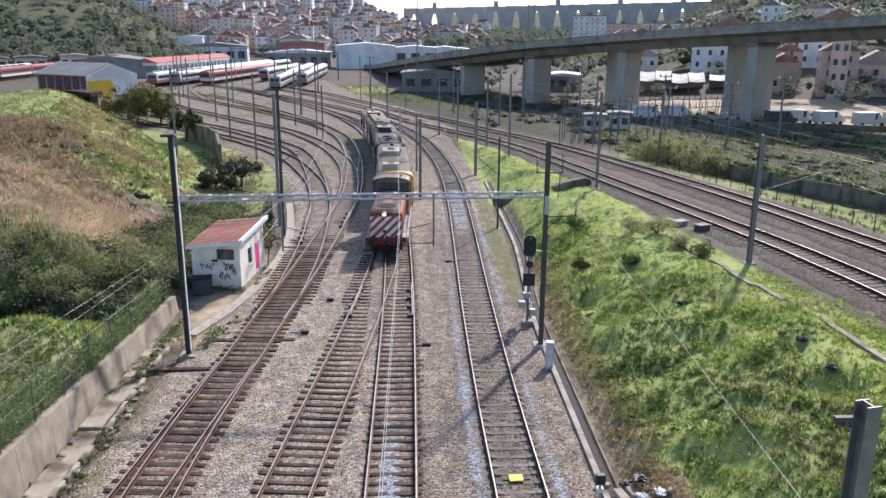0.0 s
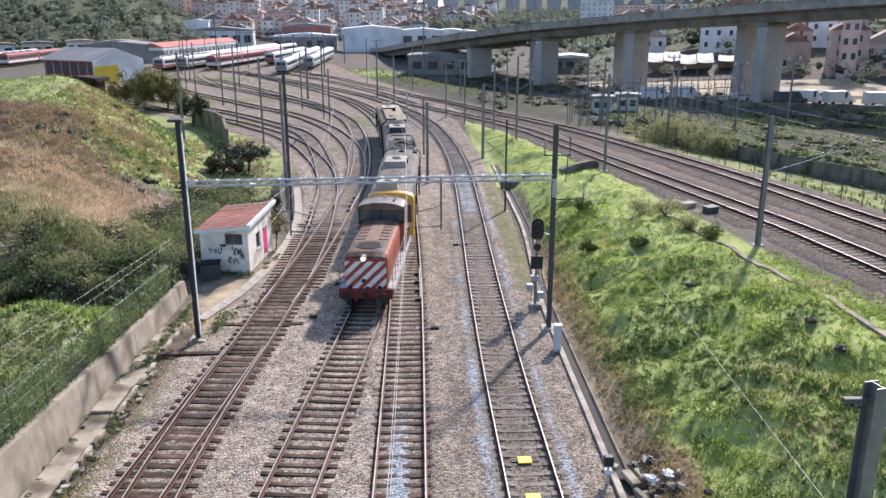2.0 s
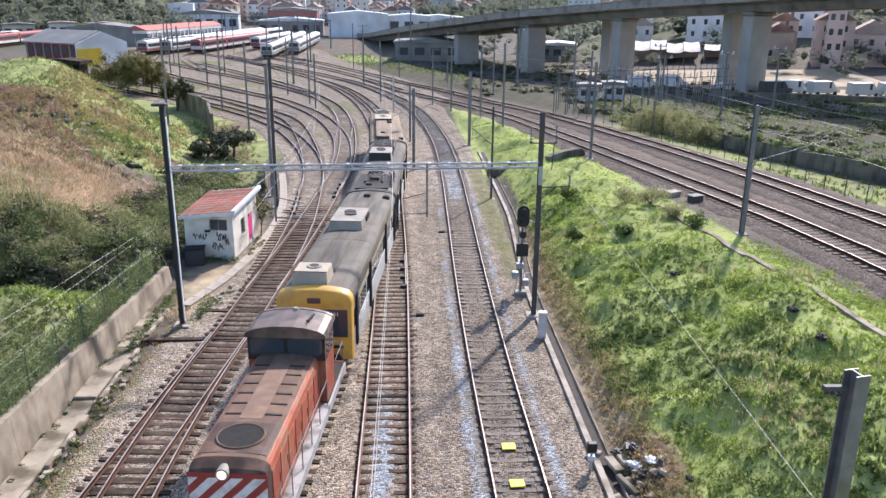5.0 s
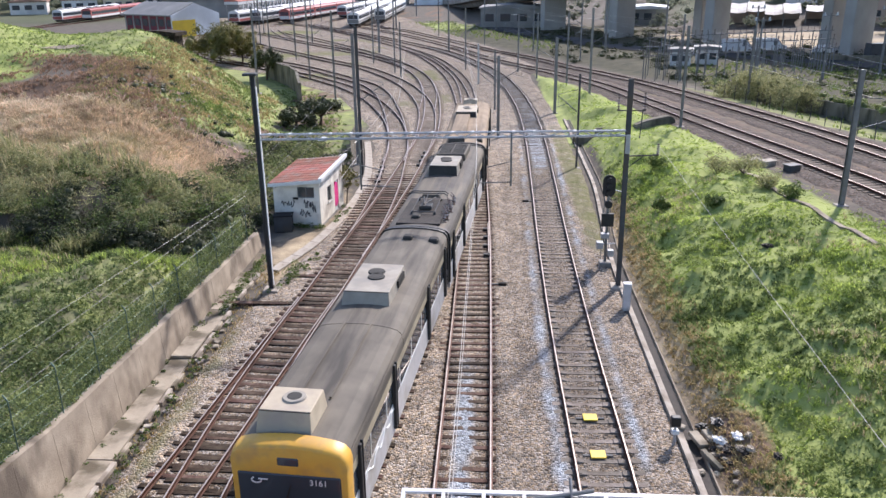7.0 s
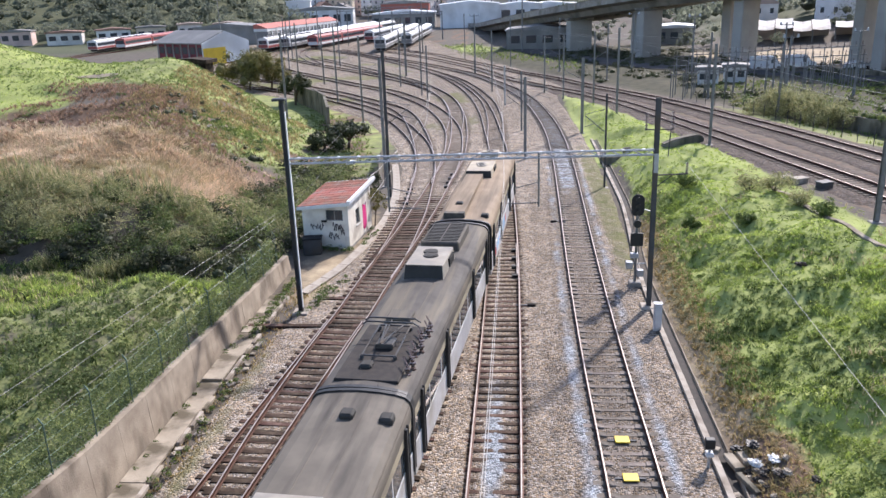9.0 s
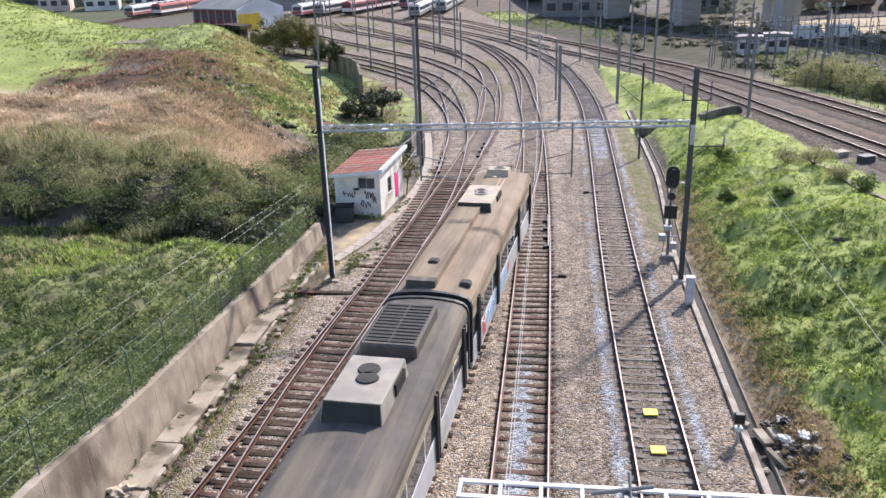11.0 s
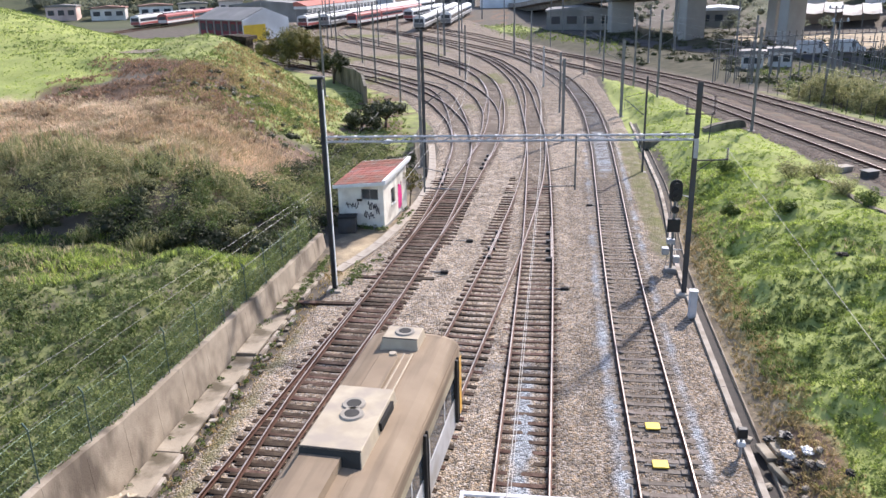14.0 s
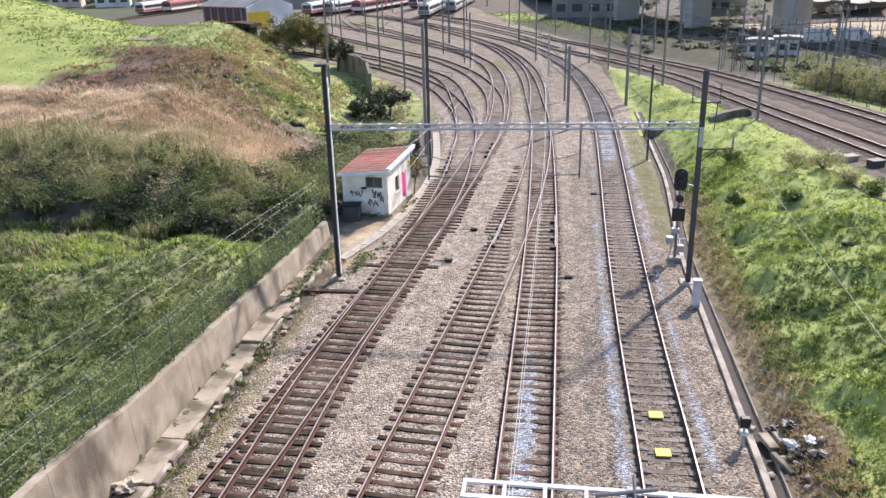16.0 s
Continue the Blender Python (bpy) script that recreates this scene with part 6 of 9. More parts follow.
# junk and a low dark tank beside the hut
tank = thing("rusty_bin", "dark rusty bin standing against the hut", "bin", pose(-12.75, 46.2, -0.32, 0, 0, 8))
bm = bmesh.new()
box(bm, -0.55, 0.55, -0.4, 0.4, 0, 1.0, bevel=0.05)
part("body", bm, M["steel_dark"], tank)
bm = bmesh.new()
box(bm, -0.6, 0.6, -0.45, 0.45, 1.0, 1.07, bevel=0.02)
part("lid", bm, M["dark"], tank)

# retaining wall in cast panels
rwall = thing("retaining_wall", "stained concrete retaining wall in cast panels", "retaining wall", kind="structure")


def wall_top(y):
    return float(np.interp(y, [5, 16.7, 21, 28, 39, 43], [2.7, 2.25, 1.72, 1.36, 0.78, 0.6]))


for k in range(18):
    y0 = 6.0 + k * 2.06
    bm = bmesh.new()
    dx = random.uniform(-0.004, 0.004)
    vs = [bm.verts.new(p) for p in ((-13.72, y0, -0.4), (-13.28 + dx, y0, -0.4), (-13.28 + dx, y0 + 2.055, -0.4), (-13.72, y0 + 2.055, -0.4),
                                    (-13.72, y0, wall_top(y0)), (-13.42 + dx, y0, wall_top(y0)), (-13.42 + dx, y0 + 2.055, wall_top(y0 + 2.055)), (-13.72, y0 + 2.055, wall_top(y0 + 2.055)))]
    for q in ((3, 2, 1, 0), (4, 5, 6, 7), (0, 1, 5, 4), (1, 2, 6, 5), (2, 3, 7, 6), (3, 0, 4, 7)):
        bm.faces.new([vs[i] for i in q])
    bmesh.ops.bevel(bm, geom=list(bm.edges), offset=0.004, segments=1, affect="EDGES")
    part("panel", bm, M["wall"], rwall)
# broken walkway slabs at its foot
walkway = thing("walkway", "broken pale concrete walkway along the wall", "walkway", kind="structure")
for k in range(13):
    y0 = 7.0 + k * 2.44
    bm = bmesh.new()
    box(bm, -13.24, -12.36 + random.uniform(-0.03, 0.03), 0, 2.425, -0.12, 0.0, bevel=0.015)
    ob = part("slab", bm, M["apron"], walkway)
    ob.matrix_basis = pose(0.0, y0, -0.11 + random.uniform(-0.015, 0.01), random.uniform(-0.2, 0.2), random.uniform(-0.5, 0.2), random.uniform(-0.2, 0.2))
for k in range(26):
    if k % 9 in (4, 8):
        continue
    y0 = 7.6 + k * 1.22
    bm = bmesh.new()
    box(bm, -0.08, 0.08, -0.6, random.uniform(0.42, 0.6), -0.2, 0.0, bevel=0.022)
    ob = part("kerb_stone", bm, M["concrete_pale"] if k % 4 else M["apron"], walkway)
    ob.matrix_basis = pose(-12.22 + random.uniform(-0.03, 0.03), y0, -0.08 + random.uniform(-0.04, 0.015), random.uniform(-1, 1), random.uniform(-4, 4), random.uniform(-1.5, 1.5))
for k in range(24):
    y0 = random.uniform(9, 38)
    bm = bmesh.new()
    box(bm, -0.11, random.uniform(0.05, 0.16), -0.2, random.uniform(0.0, 0.35), -0.1, random.uniform(-0.02, 0.03), bevel=0.025)
    ob = part("broken_piece", bm, M["concrete_pale"] if k % 2 else M["apron"], walkway)
    ob.matrix_basis = pose(random.uniform(-12.15, -11.75), y0, -0.2 + random.uniform(-0.03, 0.02), random.uniform(-8, 8), random.uniform(-8, 8), random.uniform(0, 180))
path = thing("footpath", "pale concrete path strip beside the hut", "footpath", kind="structure")
line = smooth_line([(-11.6, 39.2), (-10.6, 42.5), (-9.95, 46.0), (-9.55, 50), (-9.35, 55), (-9.6, 60), (-10.4, 66), (-11.4, 72)], 1.2)
for a, b in zip(line, line[1:]):
    bm = bmesh.new()
    d = Vector((*(b - a), 0))
    box(bm, -0.3, 0.3, 0, d.length - 0.02, -0.1, 0.0, bevel=0.012)
    ob = part("slab", bm, M["concrete_pale"], path)
    ob.matrix_basis = pose(a[0], a[1], -0.20 + random.uniform(-0.015, 0.015), 0, 0, -math.degrees(math.atan2(d.x, d.y)))

# chain-link fence on the wall
fence = thing("chain_link_fence", "green chain-link fence on the wall, overgrown", "fence", group="fences")
M["mesh_green"] = mat("green_mesh_wire", (0.10, 0.15, 0.12), (0.07, 0.11, 0.085), 4, 0.5, 0.4, 0)
for k in range(15):
    y = 6.5 + k * 2.5
    bm = bmesh.new()
    z = wall_top(y)
    rod(bm, (-13.6, y, z - 0.3), (-13.6, y, z + 1.65), 0.022, n=6)
    rod(bm, (-13.6, y, z + 1.65), (-13.72, y, z + 1.85), 0.025, n=6)
    part("fence_post", bm, M["mesh_green"], fence)
for h in (0.1, 0.6, 1.1, 1.6):
    bm = bmesh.new()
    run = np.array([(-13.6, 6.5 + k * 2.5, wall_top(6.5 + k * 2.5) + h) for k in range(15)])
    swept(bm, run, [(0.005, 0.0), (0.0, 0.005), (-0.005, 0.0), (0.0, -0.005)])
    part("strand", bm, M["mesh_green"], fence)
vs, fs = [], []
for s in (1, -1):
    for k in range(-14, 330):
        y = 6.5 + k * 0.11
        a = np.array([-13.6, y, wall_top(y) + 0.1])
        b = np.array([-13.6, y + s * 1.5, wall_top(y + s * 1.5) + 1.6])
        if min(a[1], b[1]) < 6.5 or max(a[1], b[1]) > 41.5:
            continue
        i = len(vs)
        e = np.array([0, 0.0025, 0.0])
        vs += [a - e, a + e, b + e, b - e]
        fs.append((i, i + 1, i + 2, i + 3))
tagged(raw("mesh_wire", vs, fs, M["mesh_green"], fence), "woven mesh wires", kind="stuff")

# small fence and dark wall where the verge ends above the sidings
verge_wall = thing("verge_wall", "dark grey concrete wing wall beside the green verge", "wall", kind="structure")
for a, b, h in (((-33.5, 119.6), (-30.6, 114.0), 2.3), ((-30.6, 114.0), (-27.8, 109.4), 2.3), ((-27.8, 109.4), (-25.0, 103.0), 2.5), ((-25.0, 103.0), (-22.0, 92.0), 2.4)):
    bm = bmesh.new()
    d = Vector((b[0] - a[0], b[1] - a[1], 0))
    box(bm, 0, 0.35, 0, d.length - 0.02, -0.4, h, pose(a[0], a[1], 0, 0, 0, -math.degrees(math.atan2(d.x, d.y))), bevel=0.03)
    part("panel", bm, M["wall_dark"], verge_wall)
vf = thing("slatted_fence", "grey sheet fence at the end of the wall", "fence", group="fences")
for k in range(12):
    bm = bmesh.new()
    box(bm, -11.95 - 0.09 * k, -11.9 - 0.09 * k, 66.0 + 1.0 * k, 66.9 + 1.0 * k, -0.4, 1.5 + 0.04 * math.sin(k), bevel=0.008)
    part("sheet", bm, M["wall_dark"], vf)

# cable duct lids across the siding
for y, x0, x1 in ((34.7, -13.1, -7.1), (38.35, -10.4, -6.1)):
    duct = thing("cable_crossing", "dark cable duct crossing under the rails", "cable duct")
    n = int((x1 - x0) / 0.8)
    for k in range(n):
        bm = bmesh.new()
        xa = x0 + (x1 - x0) * k / n
        box(bm, xa, xa + (x1 - x0) / n - 0.02, y - 0.16, y + 0.16, -0.3, -0.13 if y < 36 else -0.165, bevel=0.015)
        part("lid", bm, M["wood"], duct)

# drain channel at the foot of the bank
drain = thing("drain_channel", "dark open drain channel with a pale concrete edge", "drain", kind="structure")
line = np.array([(float(drain_x(y)), y) for y in np.arange(12, 84, 1.0)])
for k in range(0, len(line) - 1, 2):
    seg = line[k : k + 3]
    if len(seg) < 2:
        continue
    bm = bmesh.new()
    swept(bm, seg, [(-0.42, -0.35), (-0.42, -0.16), (-0.2, -0.16), (-0.17, -0.35)], random.uniform(-0.012, 0.012))
    part("edge_stone", bm, M["concrete_pale"], drain)
    bm = bmesh.new()
    swept(bm, seg, [(0.2, -0.36), (0.21, -0.2), (0.26, -0.19), (0.27, -0.36)], random.uniform(-0.012, 0.012))
    part("edge_stone", bm, M["wall"], drain)
bm = bmesh.new()
swept(bm, line, [(-0.2, -0.315), (0.18, -0.315)], 0, closed=False)
part("channel_bed", bm, M["under"], drain)

# colour light signal
sig = thing("railway_signal", "black colour-light signal on a grey ladder post", "signal", pose(6.12, 40.4, -0.25))
bm = bmesh.new()
rod(bm, (0, 0, 0), (0, 0, 3.9), 0.075, n=12)
part("post", bm, M["steel"], sig)
bm = bmesh.new()
prism(bm, [(0.33 * math.cos(a), 4.42 + 0.33 * math.sin(a) + (0.26 if math.sin(a) > 0 else -0.26)) for a in [2 * math.pi * (k + 0.5) / 20 for k in range(20)]], -0.06, 0.0)
head = part("backboard", bm, M["black"], sig, "black oval backboard")
for z in (4.75, 4.42, 4.09):
    bm = bmesh.new()
    rod(bm, (0, -0.24, z), (0, -0.06, z), 0.13, n=14)
    hood = part("lamp_hood", bm, M["black"], head)
    bm = bmesh.new()
    rod(bm, (0, -0.10, z), (0, -0.07, z), 0.10, n=14)
    part("lens", bm, M["glass"], hood)
bm = bmesh.new()
rod(bm, (0, -0.18, 3.45), (0, -0.05, 3.45), 0.2, n=16)
part("marker_light", bm, M["black"], sig)
bm = bmesh.new()
box(bm, -0.32, 0.32, -0.18, 0.0, 2.25, 2.95, bevel=0.02)
part("number_plate", bm, M["black"], sig, "black square plate")
bm = bmesh.new()
for s in (-0.2, 0.2):
    rod(bm, (s, 0.35, 0), (s * 0.8, 0.2, 4.2), 0.022, n=5)
for k in range(11):
    rod(bm, (-0.2, 0.34 - 0.012 * k, 0.4 + 0.35 * k), (0.2, 0.34 - 0.012 * k, 0.4 + 0.35 * k), 0.015, n=5)
part("ladder", bm, M["steel"], sig)
bm = bmesh.new()
rod(bm, (0.2, 0.1, 4.2), (0.75, 0.3, 4.0), 0.03)
rod(bm, (-0.5, 0, 1.25), (0.5, 0, 1.25), 0.03)
part("bracket", bm, M["steel_light"], sig)
for a in ((-0.5, -0.15, -0.2, 0.2, 1.0, 1.35), (0.1, 0.42, -0.15, 0.15, 0.55, 0.9), (-0.3, 0.12, -0.22, 0.1, 1.6, 1.85)):
    bm = bmesh.new()
    box(bm, *a, bevel=0.02)
    part("junction_box", bm, M["steel_light"], sig, "pale grey junction box")
bm = bmesh.new()
box(bm, -0.3, 0.3, -0.3, 0.3, -0.2, 0.25, bevel=0.03)
part("foot", bm, M["concrete"], sig)
# white cabinet at the mast's foot
cab2 = thing("relay_cabinet", "narrow pale relay cabinet at the mast's foot", "cabinet", pose(6.35, 34.6, -0.25))
bm = bmesh.new()
box(bm, -0.17, 0.17, -0.16, 0.16, 0, 1.3, bevel=0.015)
part("body", bm, M["white_steel"], cab2)
bm = bmesh.new()
box(bm, -0.19, 0.19, -0.18, 0.18, 1.3, 1.35, bevel=0.01)
part("lid", bm, M["white_steel"], cab2)
bm = bmesh.new()
box(bm, -0.14, 0.14, -0.175, -0.16, 0.12, 1.22)
part("door", bm, M["white_steel"], cab2)

# point machines, check rails and yellow track beacons
for x, y, s in ((0.62, 37.35, 1), (2.35, 52.3, -1), (-5.7, 39.2, 1), (-4.9, 44.4, 1)):
    pm = thing("point_machine", "small dark point machine beside the rail", "point machine", pose(x, y, -0.2))
    bm = bmesh.new()
    box(bm, -0.2, 0.2, -0.12, 0.12, 0, 0.15, bevel=0.03)
    part("housing", bm, M["under"], pm)
    bm = bmesh.new()
    rod(bm, (-s * 0.2, 0, 0.06), (-s * 0.8, 0.0, 0.06), 0.03, n=6)
    part("rod", bm, M["steel"], pm)
for y in (24.92, 22.64):
    bc = thing("track_beacon", "bright yellow flat beacon between the rails", "beacon", pose(3.58, y, -0.17, 0, 0, 1.5), group="track beacons")
    bm = bmesh.new()
    box(bm, -0.25, 0.25, -0.22, 0.22, 0, 0.05, bevel=0.015)
    part("housing", bm, M["yellow"], bc)
    bm = bmesh.new()
    box(bm, -0.5, 0.5, -0.05, 0.05, -0.03, 0.0)
    part("mount", bm, M["steel_dark"], bc)
for nm, off, ya, yb in (("main", 0.78, 41.5, 47.5), ("branch", -0.78, 41.5, 47), ("ladder", 0.78, 62, 67), ("left", -0.78, 57, 62)):
    c = CURVES[nm]
    c = c[(c[:, 1] > ya) & (c[:, 1] < yb)]
    ck = thing("check_rail", "worn steel check rail beside the running rail", "rail")
    rail_mesh("rail", c, off, ck)
    # chairs widened in black to stand for the dark gaps beside the rail
    for k in range(0, len(c), 3):
        bm = bmesh.new()
        box(bm, c[k][0] + off - 0.3, c[k][0] + off + 0.12, c[k][1] - 0.12, c[k][1] + 0.12, -0.2, -0.03)
        part("chair", bm, M["black"], ck)

# low signal, concrete pit covers and rubble at the end of the drain
dwarf = thing("dwarf_signal", "small dark ground signal on a pale post", "signal", pose(6.22, 23.5, -0.28))
bm = bmesh.new()
rod(bm, (0, 0, 0), (0, 0, 0.75), 0.05, n=8)
part("post", bm, M["steel_light"], dwarf)
bm = bmesh.new()
box(bm, -0.16, 0.16, -0.12, 0.12, 0.75, 1.1, bevel=0.03)
part("lamp_box", bm, M["black"], dwarf)
bm = bmesh.new()
box(bm, -0.12, 0.12, -0.12, 0.12, 0.45, 0.6, bevel=0.02)
part("junction_box", bm, M["white"], dwarf)
pit = thing("drain_pit", "broken concrete pit covers beside the drain", "pit cover")
for x, y, a, b, r in ((7.05, 23.6, 0.35, 0.9, 12), (7.5, 23.8, 0.35, 0.7, 14), (7.2, 22.4, 0.2, 1.1, 20), (6.55, 24.4, 0.5, 0.25, -35)):
    bm = bmesh.new()
    box(bm, -a / 2, a / 2, -b / 2, b / 2, 0, 0.16, bevel=0.02)
    ob = part("cover", bm, M["wall_dark"] if a < 0.3 else M["apron"], pit)
    ob.matrix_basis = pose(x, y, -0.2, random.uniform(-4, 4), random.uniform(-4, 4), r)


def rag(name, label, x, y, z, s, material, seed, n=26):
    """A crumpled heap of thin sheet."""
    rnd = random.Random(seed)
    bm = bmesh.new()
    bmesh.ops.create_icosphere(bm, subdivisions=3, radius=s)
    for v in bm.verts:
        k = 0.62 + 0.5 * noise.noise(v.co * (3.0 / s) + Vector((seed, 0, 0)))
        v.co = Vector((v.co.x * k * 1.3, v.co.y * k, max(v.co.z * k * 0.55, -0.05)))
    ob = part(name, bm, material)
    ob.matrix_basis = pose(x, y, z, 0, 0, rnd.uniform(0, 180))
    return tagged(ob, label, "litter")


rag("litter_bag", "crumpled whitish rubbish bag on the walkway", -13.0, 18.9, -0.06, 0.5, M["ac_cream"], 4)
for nm, lab, x, y, size, mm, seed in (("litter_sheet", "torn white plastic sheet by the pit", 7.68, 23.25, 0.30, "white", 6), ("litter_sheet", "pale plastic scrap by the pit", 8.12, 23.0, 0.27, "white", 9),
                                      ("litter_bag", "black plastic bag among the rubble", 7.4, 24.4, 0.30, "black", 2), ("litter_bag", "black plastic bag beside the drain pit", 7.8, 24.2, 0.33, "black", 12)):
    rag(nm, lab, x, y, float(land(x, y)) + 0.07, size, M[mm], seed)
rag("litter_sheet", "white plastic caught behind the hut", -14.5, 67.5, 0.9, 0.6, M["white"], 16)

rnd = random.Random(23)
for k in range(22):
    x, y = rnd.gauss(7.85, 0.5), rnd.gauss(22.4, 0.7)
    st = rag("rubble_stone", "small broken stone in the rubble beside the drain", x, y, float(land(x, y)) + 0.05, rnd.uniform(0.10, 0.24), M["apron"] if k % 3 else M["under"], 40 + k)
    st["category"], st["group"] = "stone", "rubble by the drain"

# culvert head between the bank and the embankment
cul = thing("culvert", "dark concrete culvert head crossing the verge", "culvert", kind="structure")
for a, b, za, zb, h in (((7.4, 71.2), (9.6, 71.5), -0.3, 0.1, 0.3), ((9.6, 71.5), (12.6, 73.0), 0.1, 0.6, 0.4)):
    bm = bmesh.new()
    d = Vector((b[0] - a[0], b[1] - a[1], 0))
    m = pose(a[0], a[1], za, 0, 0, -math.degrees(math.atan2(d.x, d.y)))
    box(bm, -0.6, -0.35, 0, d.length, -0.4, h + zb - za, m, bevel=0.03)
    part("side_wall", bm, M["wall_dark"], cul)
    bm = bmesh.new()
    box(bm, 0.35, 0.6, 0, d.length, -0.4, h + zb - za, m, bevel=0.03)
    part("side_wall", bm, M["wall_dark"], cul)
    bm = bmesh.new()
    box(bm, -0.35, 0.35, 0, d.length, -0.4, 0.1, m)
    part("bed", bm, M["dark"], cul)

# solid dark wedge added for the dark hump beside the culvert
head2 = thing("culvert_wedge", "dark solid wedge in the bank beside the culvert", "culvert", kind="structure")
bm = bmesh.new()
prism(bm, [(-1.9, -0.6), (1.9, -0.6), (1.85, 0.45), (1.3, 0.68), (0.1, 0.5), (-0.9, 0.34), (-1.6, 0.08), (-1.9, 0.0)], -0.45, 0.45)
bmesh.ops.bevel(bm, geom=list(bm.edges), offset=0.12, segments=2, affect="EDGES")
part("wing_wall", bm, M["wall_dark"], head2).matrix_basis = pose(14.3, 70.9, float(land(14.3, 70.9)), 0, 0, 14)

# pale kerb of the old path along the top of the bank
kerb = thing("bank_kerb", "pale concrete kerb line on top of the grassy bank", "kerb", kind="structure")
ys = np.arange(26, 53, 1.0)
for a, b in zip(ys, ys[1:]):
    xa, xb = float(kerb_x(a)), float(kerb_x(b))
    za, zb = float(land(xa, a)), float(land(xb, b))
    bm = bmesh.new()
    vs = [bm.verts.new(p) for p in ((xa - 0.14, a, za - 0.1), (xa + 0.14, a, za - 0.1), (xb + 0.14, b - 0.02, zb - 0.1), (xb - 0.14, b - 0.02, zb - 0.1))]
    vs += [bm.verts.new(v.co + Vector((0, 0, 0.2))) for v in vs]
    for q in ((3, 2, 1, 0), (4, 5, 6, 7), (0, 1, 5, 4), (1, 2, 6, 5), (2, 3, 7, 6), (3, 0, 4, 7)):
        bm.faces.new([vs[i] for i in q])
    part("kerb_stone", bm, M["wall"], kerb)
for x, y in ((18.2, 52.5), (19.2, 50.9), (17.4, 53)):
    tb = thing("trackside_box", "small pale concrete box beside the embankment track", "trackside box", pose(x, y, float(land(x, y)) - 0.05, 0, 0, 25))
    bm = bmesh.new()
    box(bm, -0.45, 0.45, -0.3, 0.3, 0, 0.4, bevel=0.03)
    part("body", bm, M["concrete_pale"] if y > 52 else M["steel_dark"], tb)
    bm = bmesh.new()
    box(bm, -0.5, 0.5, -0.35, 0.35, 0.4, 0.46, bevel=0.01)
    part("lid", bm, M["concrete_pale"] if y > 52 else M["steel_dark"], tb)

# ---- viaduct ----
DECK = smooth_line([(112, 48, 20.0), (88, 90, 18.9), (72, 117, 17.6), (59.5, 137, 16.35), (43, 159, 14.7), (27, 173.5, 12.9), (14.2, 194.5, 10.4), (5.5, 225, 8.0), (-2, 262, 5.4), (-10, 310, 2.4), (-19, 360, 0.5)], 3.0)
via = thing("road_viaduct", "long curving grey concrete road viaduct on wall piers", "viaduct", kind="structure")
HALF = 5.2
bm = bmesh.new()
swept(bm, DECK, [(-HALF, -0.95), (HALF, -0.95), (HALF, -1.3), (HALF - 1.9, -1.75), (2.6, -2.9), (-2.6, -2.9), (-HALF + 1.9, -1.75), (-HALF, -1.3)])
part("deck", bm, M["viaduct"], via)
for s in (-1, 1):
    step_n = 3
    for k in range(0, len(DECK) - 1, step_n):
        seg = DECK[k : k + step_n + 1]
        if len(seg) < 2:
            continue
        bm = bmesh.new()
        swept(bm, seg, [(s * HALF - 0.13, -1.32), (s * HALF + 0.13, -1.32), (s * HALF + 0.13, -0.04), (s * HALF - 0.13, -0.04)])
        part("parapet", bm, M["concrete"], via)
    bm = bmesh.new()
    swept(bm, DECK, [(s * HALF - 0.2, -0.04), (s * HALF + 0.2, -0.04), (s * HALF + 0.2, 0.1), (s * HALF - 0.2, 0.1)])
    part("coping", bm, M["viaduct"], via)
BACK = DECK[DECK[:, 1] < 215].copy()
BACK[:, :2] += sides(BACK) * (2 * HALF + 0.5)
bm = bmesh.new()
swept(bm, BACK, [(-HALF, -0.95), (HALF, -0.95), (HALF, -1.3), (HALF - 1.9, -1.75), (2.6, -2.9), (-2.6, -2.9), (-HALF + 1.9, -1.75), (-HALF, -1.3)])
part("deck", bm, M["viaduct"], via)
for s in (-1, 1):
    bm = bmesh.new()
    swept(bm, BACK, [(s * HALF - 0.13, -1.3), (s * HALF + 0.13, -1.3), (s * HALF + 0.13, 0.0), (s * HALF - 0.13, 0.0)])
    part("parapet", bm, M["concrete"], via)
for x, y in ((86, 93), (59.2, 137.2), (42.6, 159.8), (26.8, 172.6)):
    i = int(np.argmin(np.hypot(DECK[:, 0] - x, DECK[:, 1] - y)))
    p, d = BACK[i], DECK[i + 1] - DECK[i - 1]
    px, py = x - 0.4, y + 9.3
    bm = bmesh.new()
    box(bm, -1.9, 1.9, -1.0, 1.0, float(land(px, py)) - 0.5, p[2] - 2.85, pose(px, py, 0, 0, 0, -math.degrees(math.atan2(d[0], d[1]))), bevel=0.15)
    part("pier_column", bm, M["pier"], via)
for x, y in ((112, 48), (86, 93), (59.2, 137.2), (42.6, 159.8), (26.8, 172.6), (14.2, 194.5), (7.2, 218), (1.5, 244)):
    i = int(np.argmin(np.hypot(DECK[:, 0] - x, DECK[:, 1] - y)))
    d = DECK[min(i + 1, len(DECK) - 1)] - DECK[max(i - 1, 0)]
    zt = DECK[i, 2] - 2.9
    zg = float(land(x, y))
    m = pose(x, y, 0, 0, 0, -math.degrees(math.atan2(d[0], d[1])))
    bm = bmesh.new()
    box(bm, -2.9, 2.9, -1.0, 1.0, zg - 0.5, zt - 0.5, m, bevel=0.15)
    part("pier_column", bm, M["pier"], via)
    bm = bmesh.new()
    box(bm, -3.3, 3.3, -1.2, 1.2, zt - 0.5, zt + 0.05, m, bevel=0.1)
    part("pier_cap", bm, M["viaduct"], via)

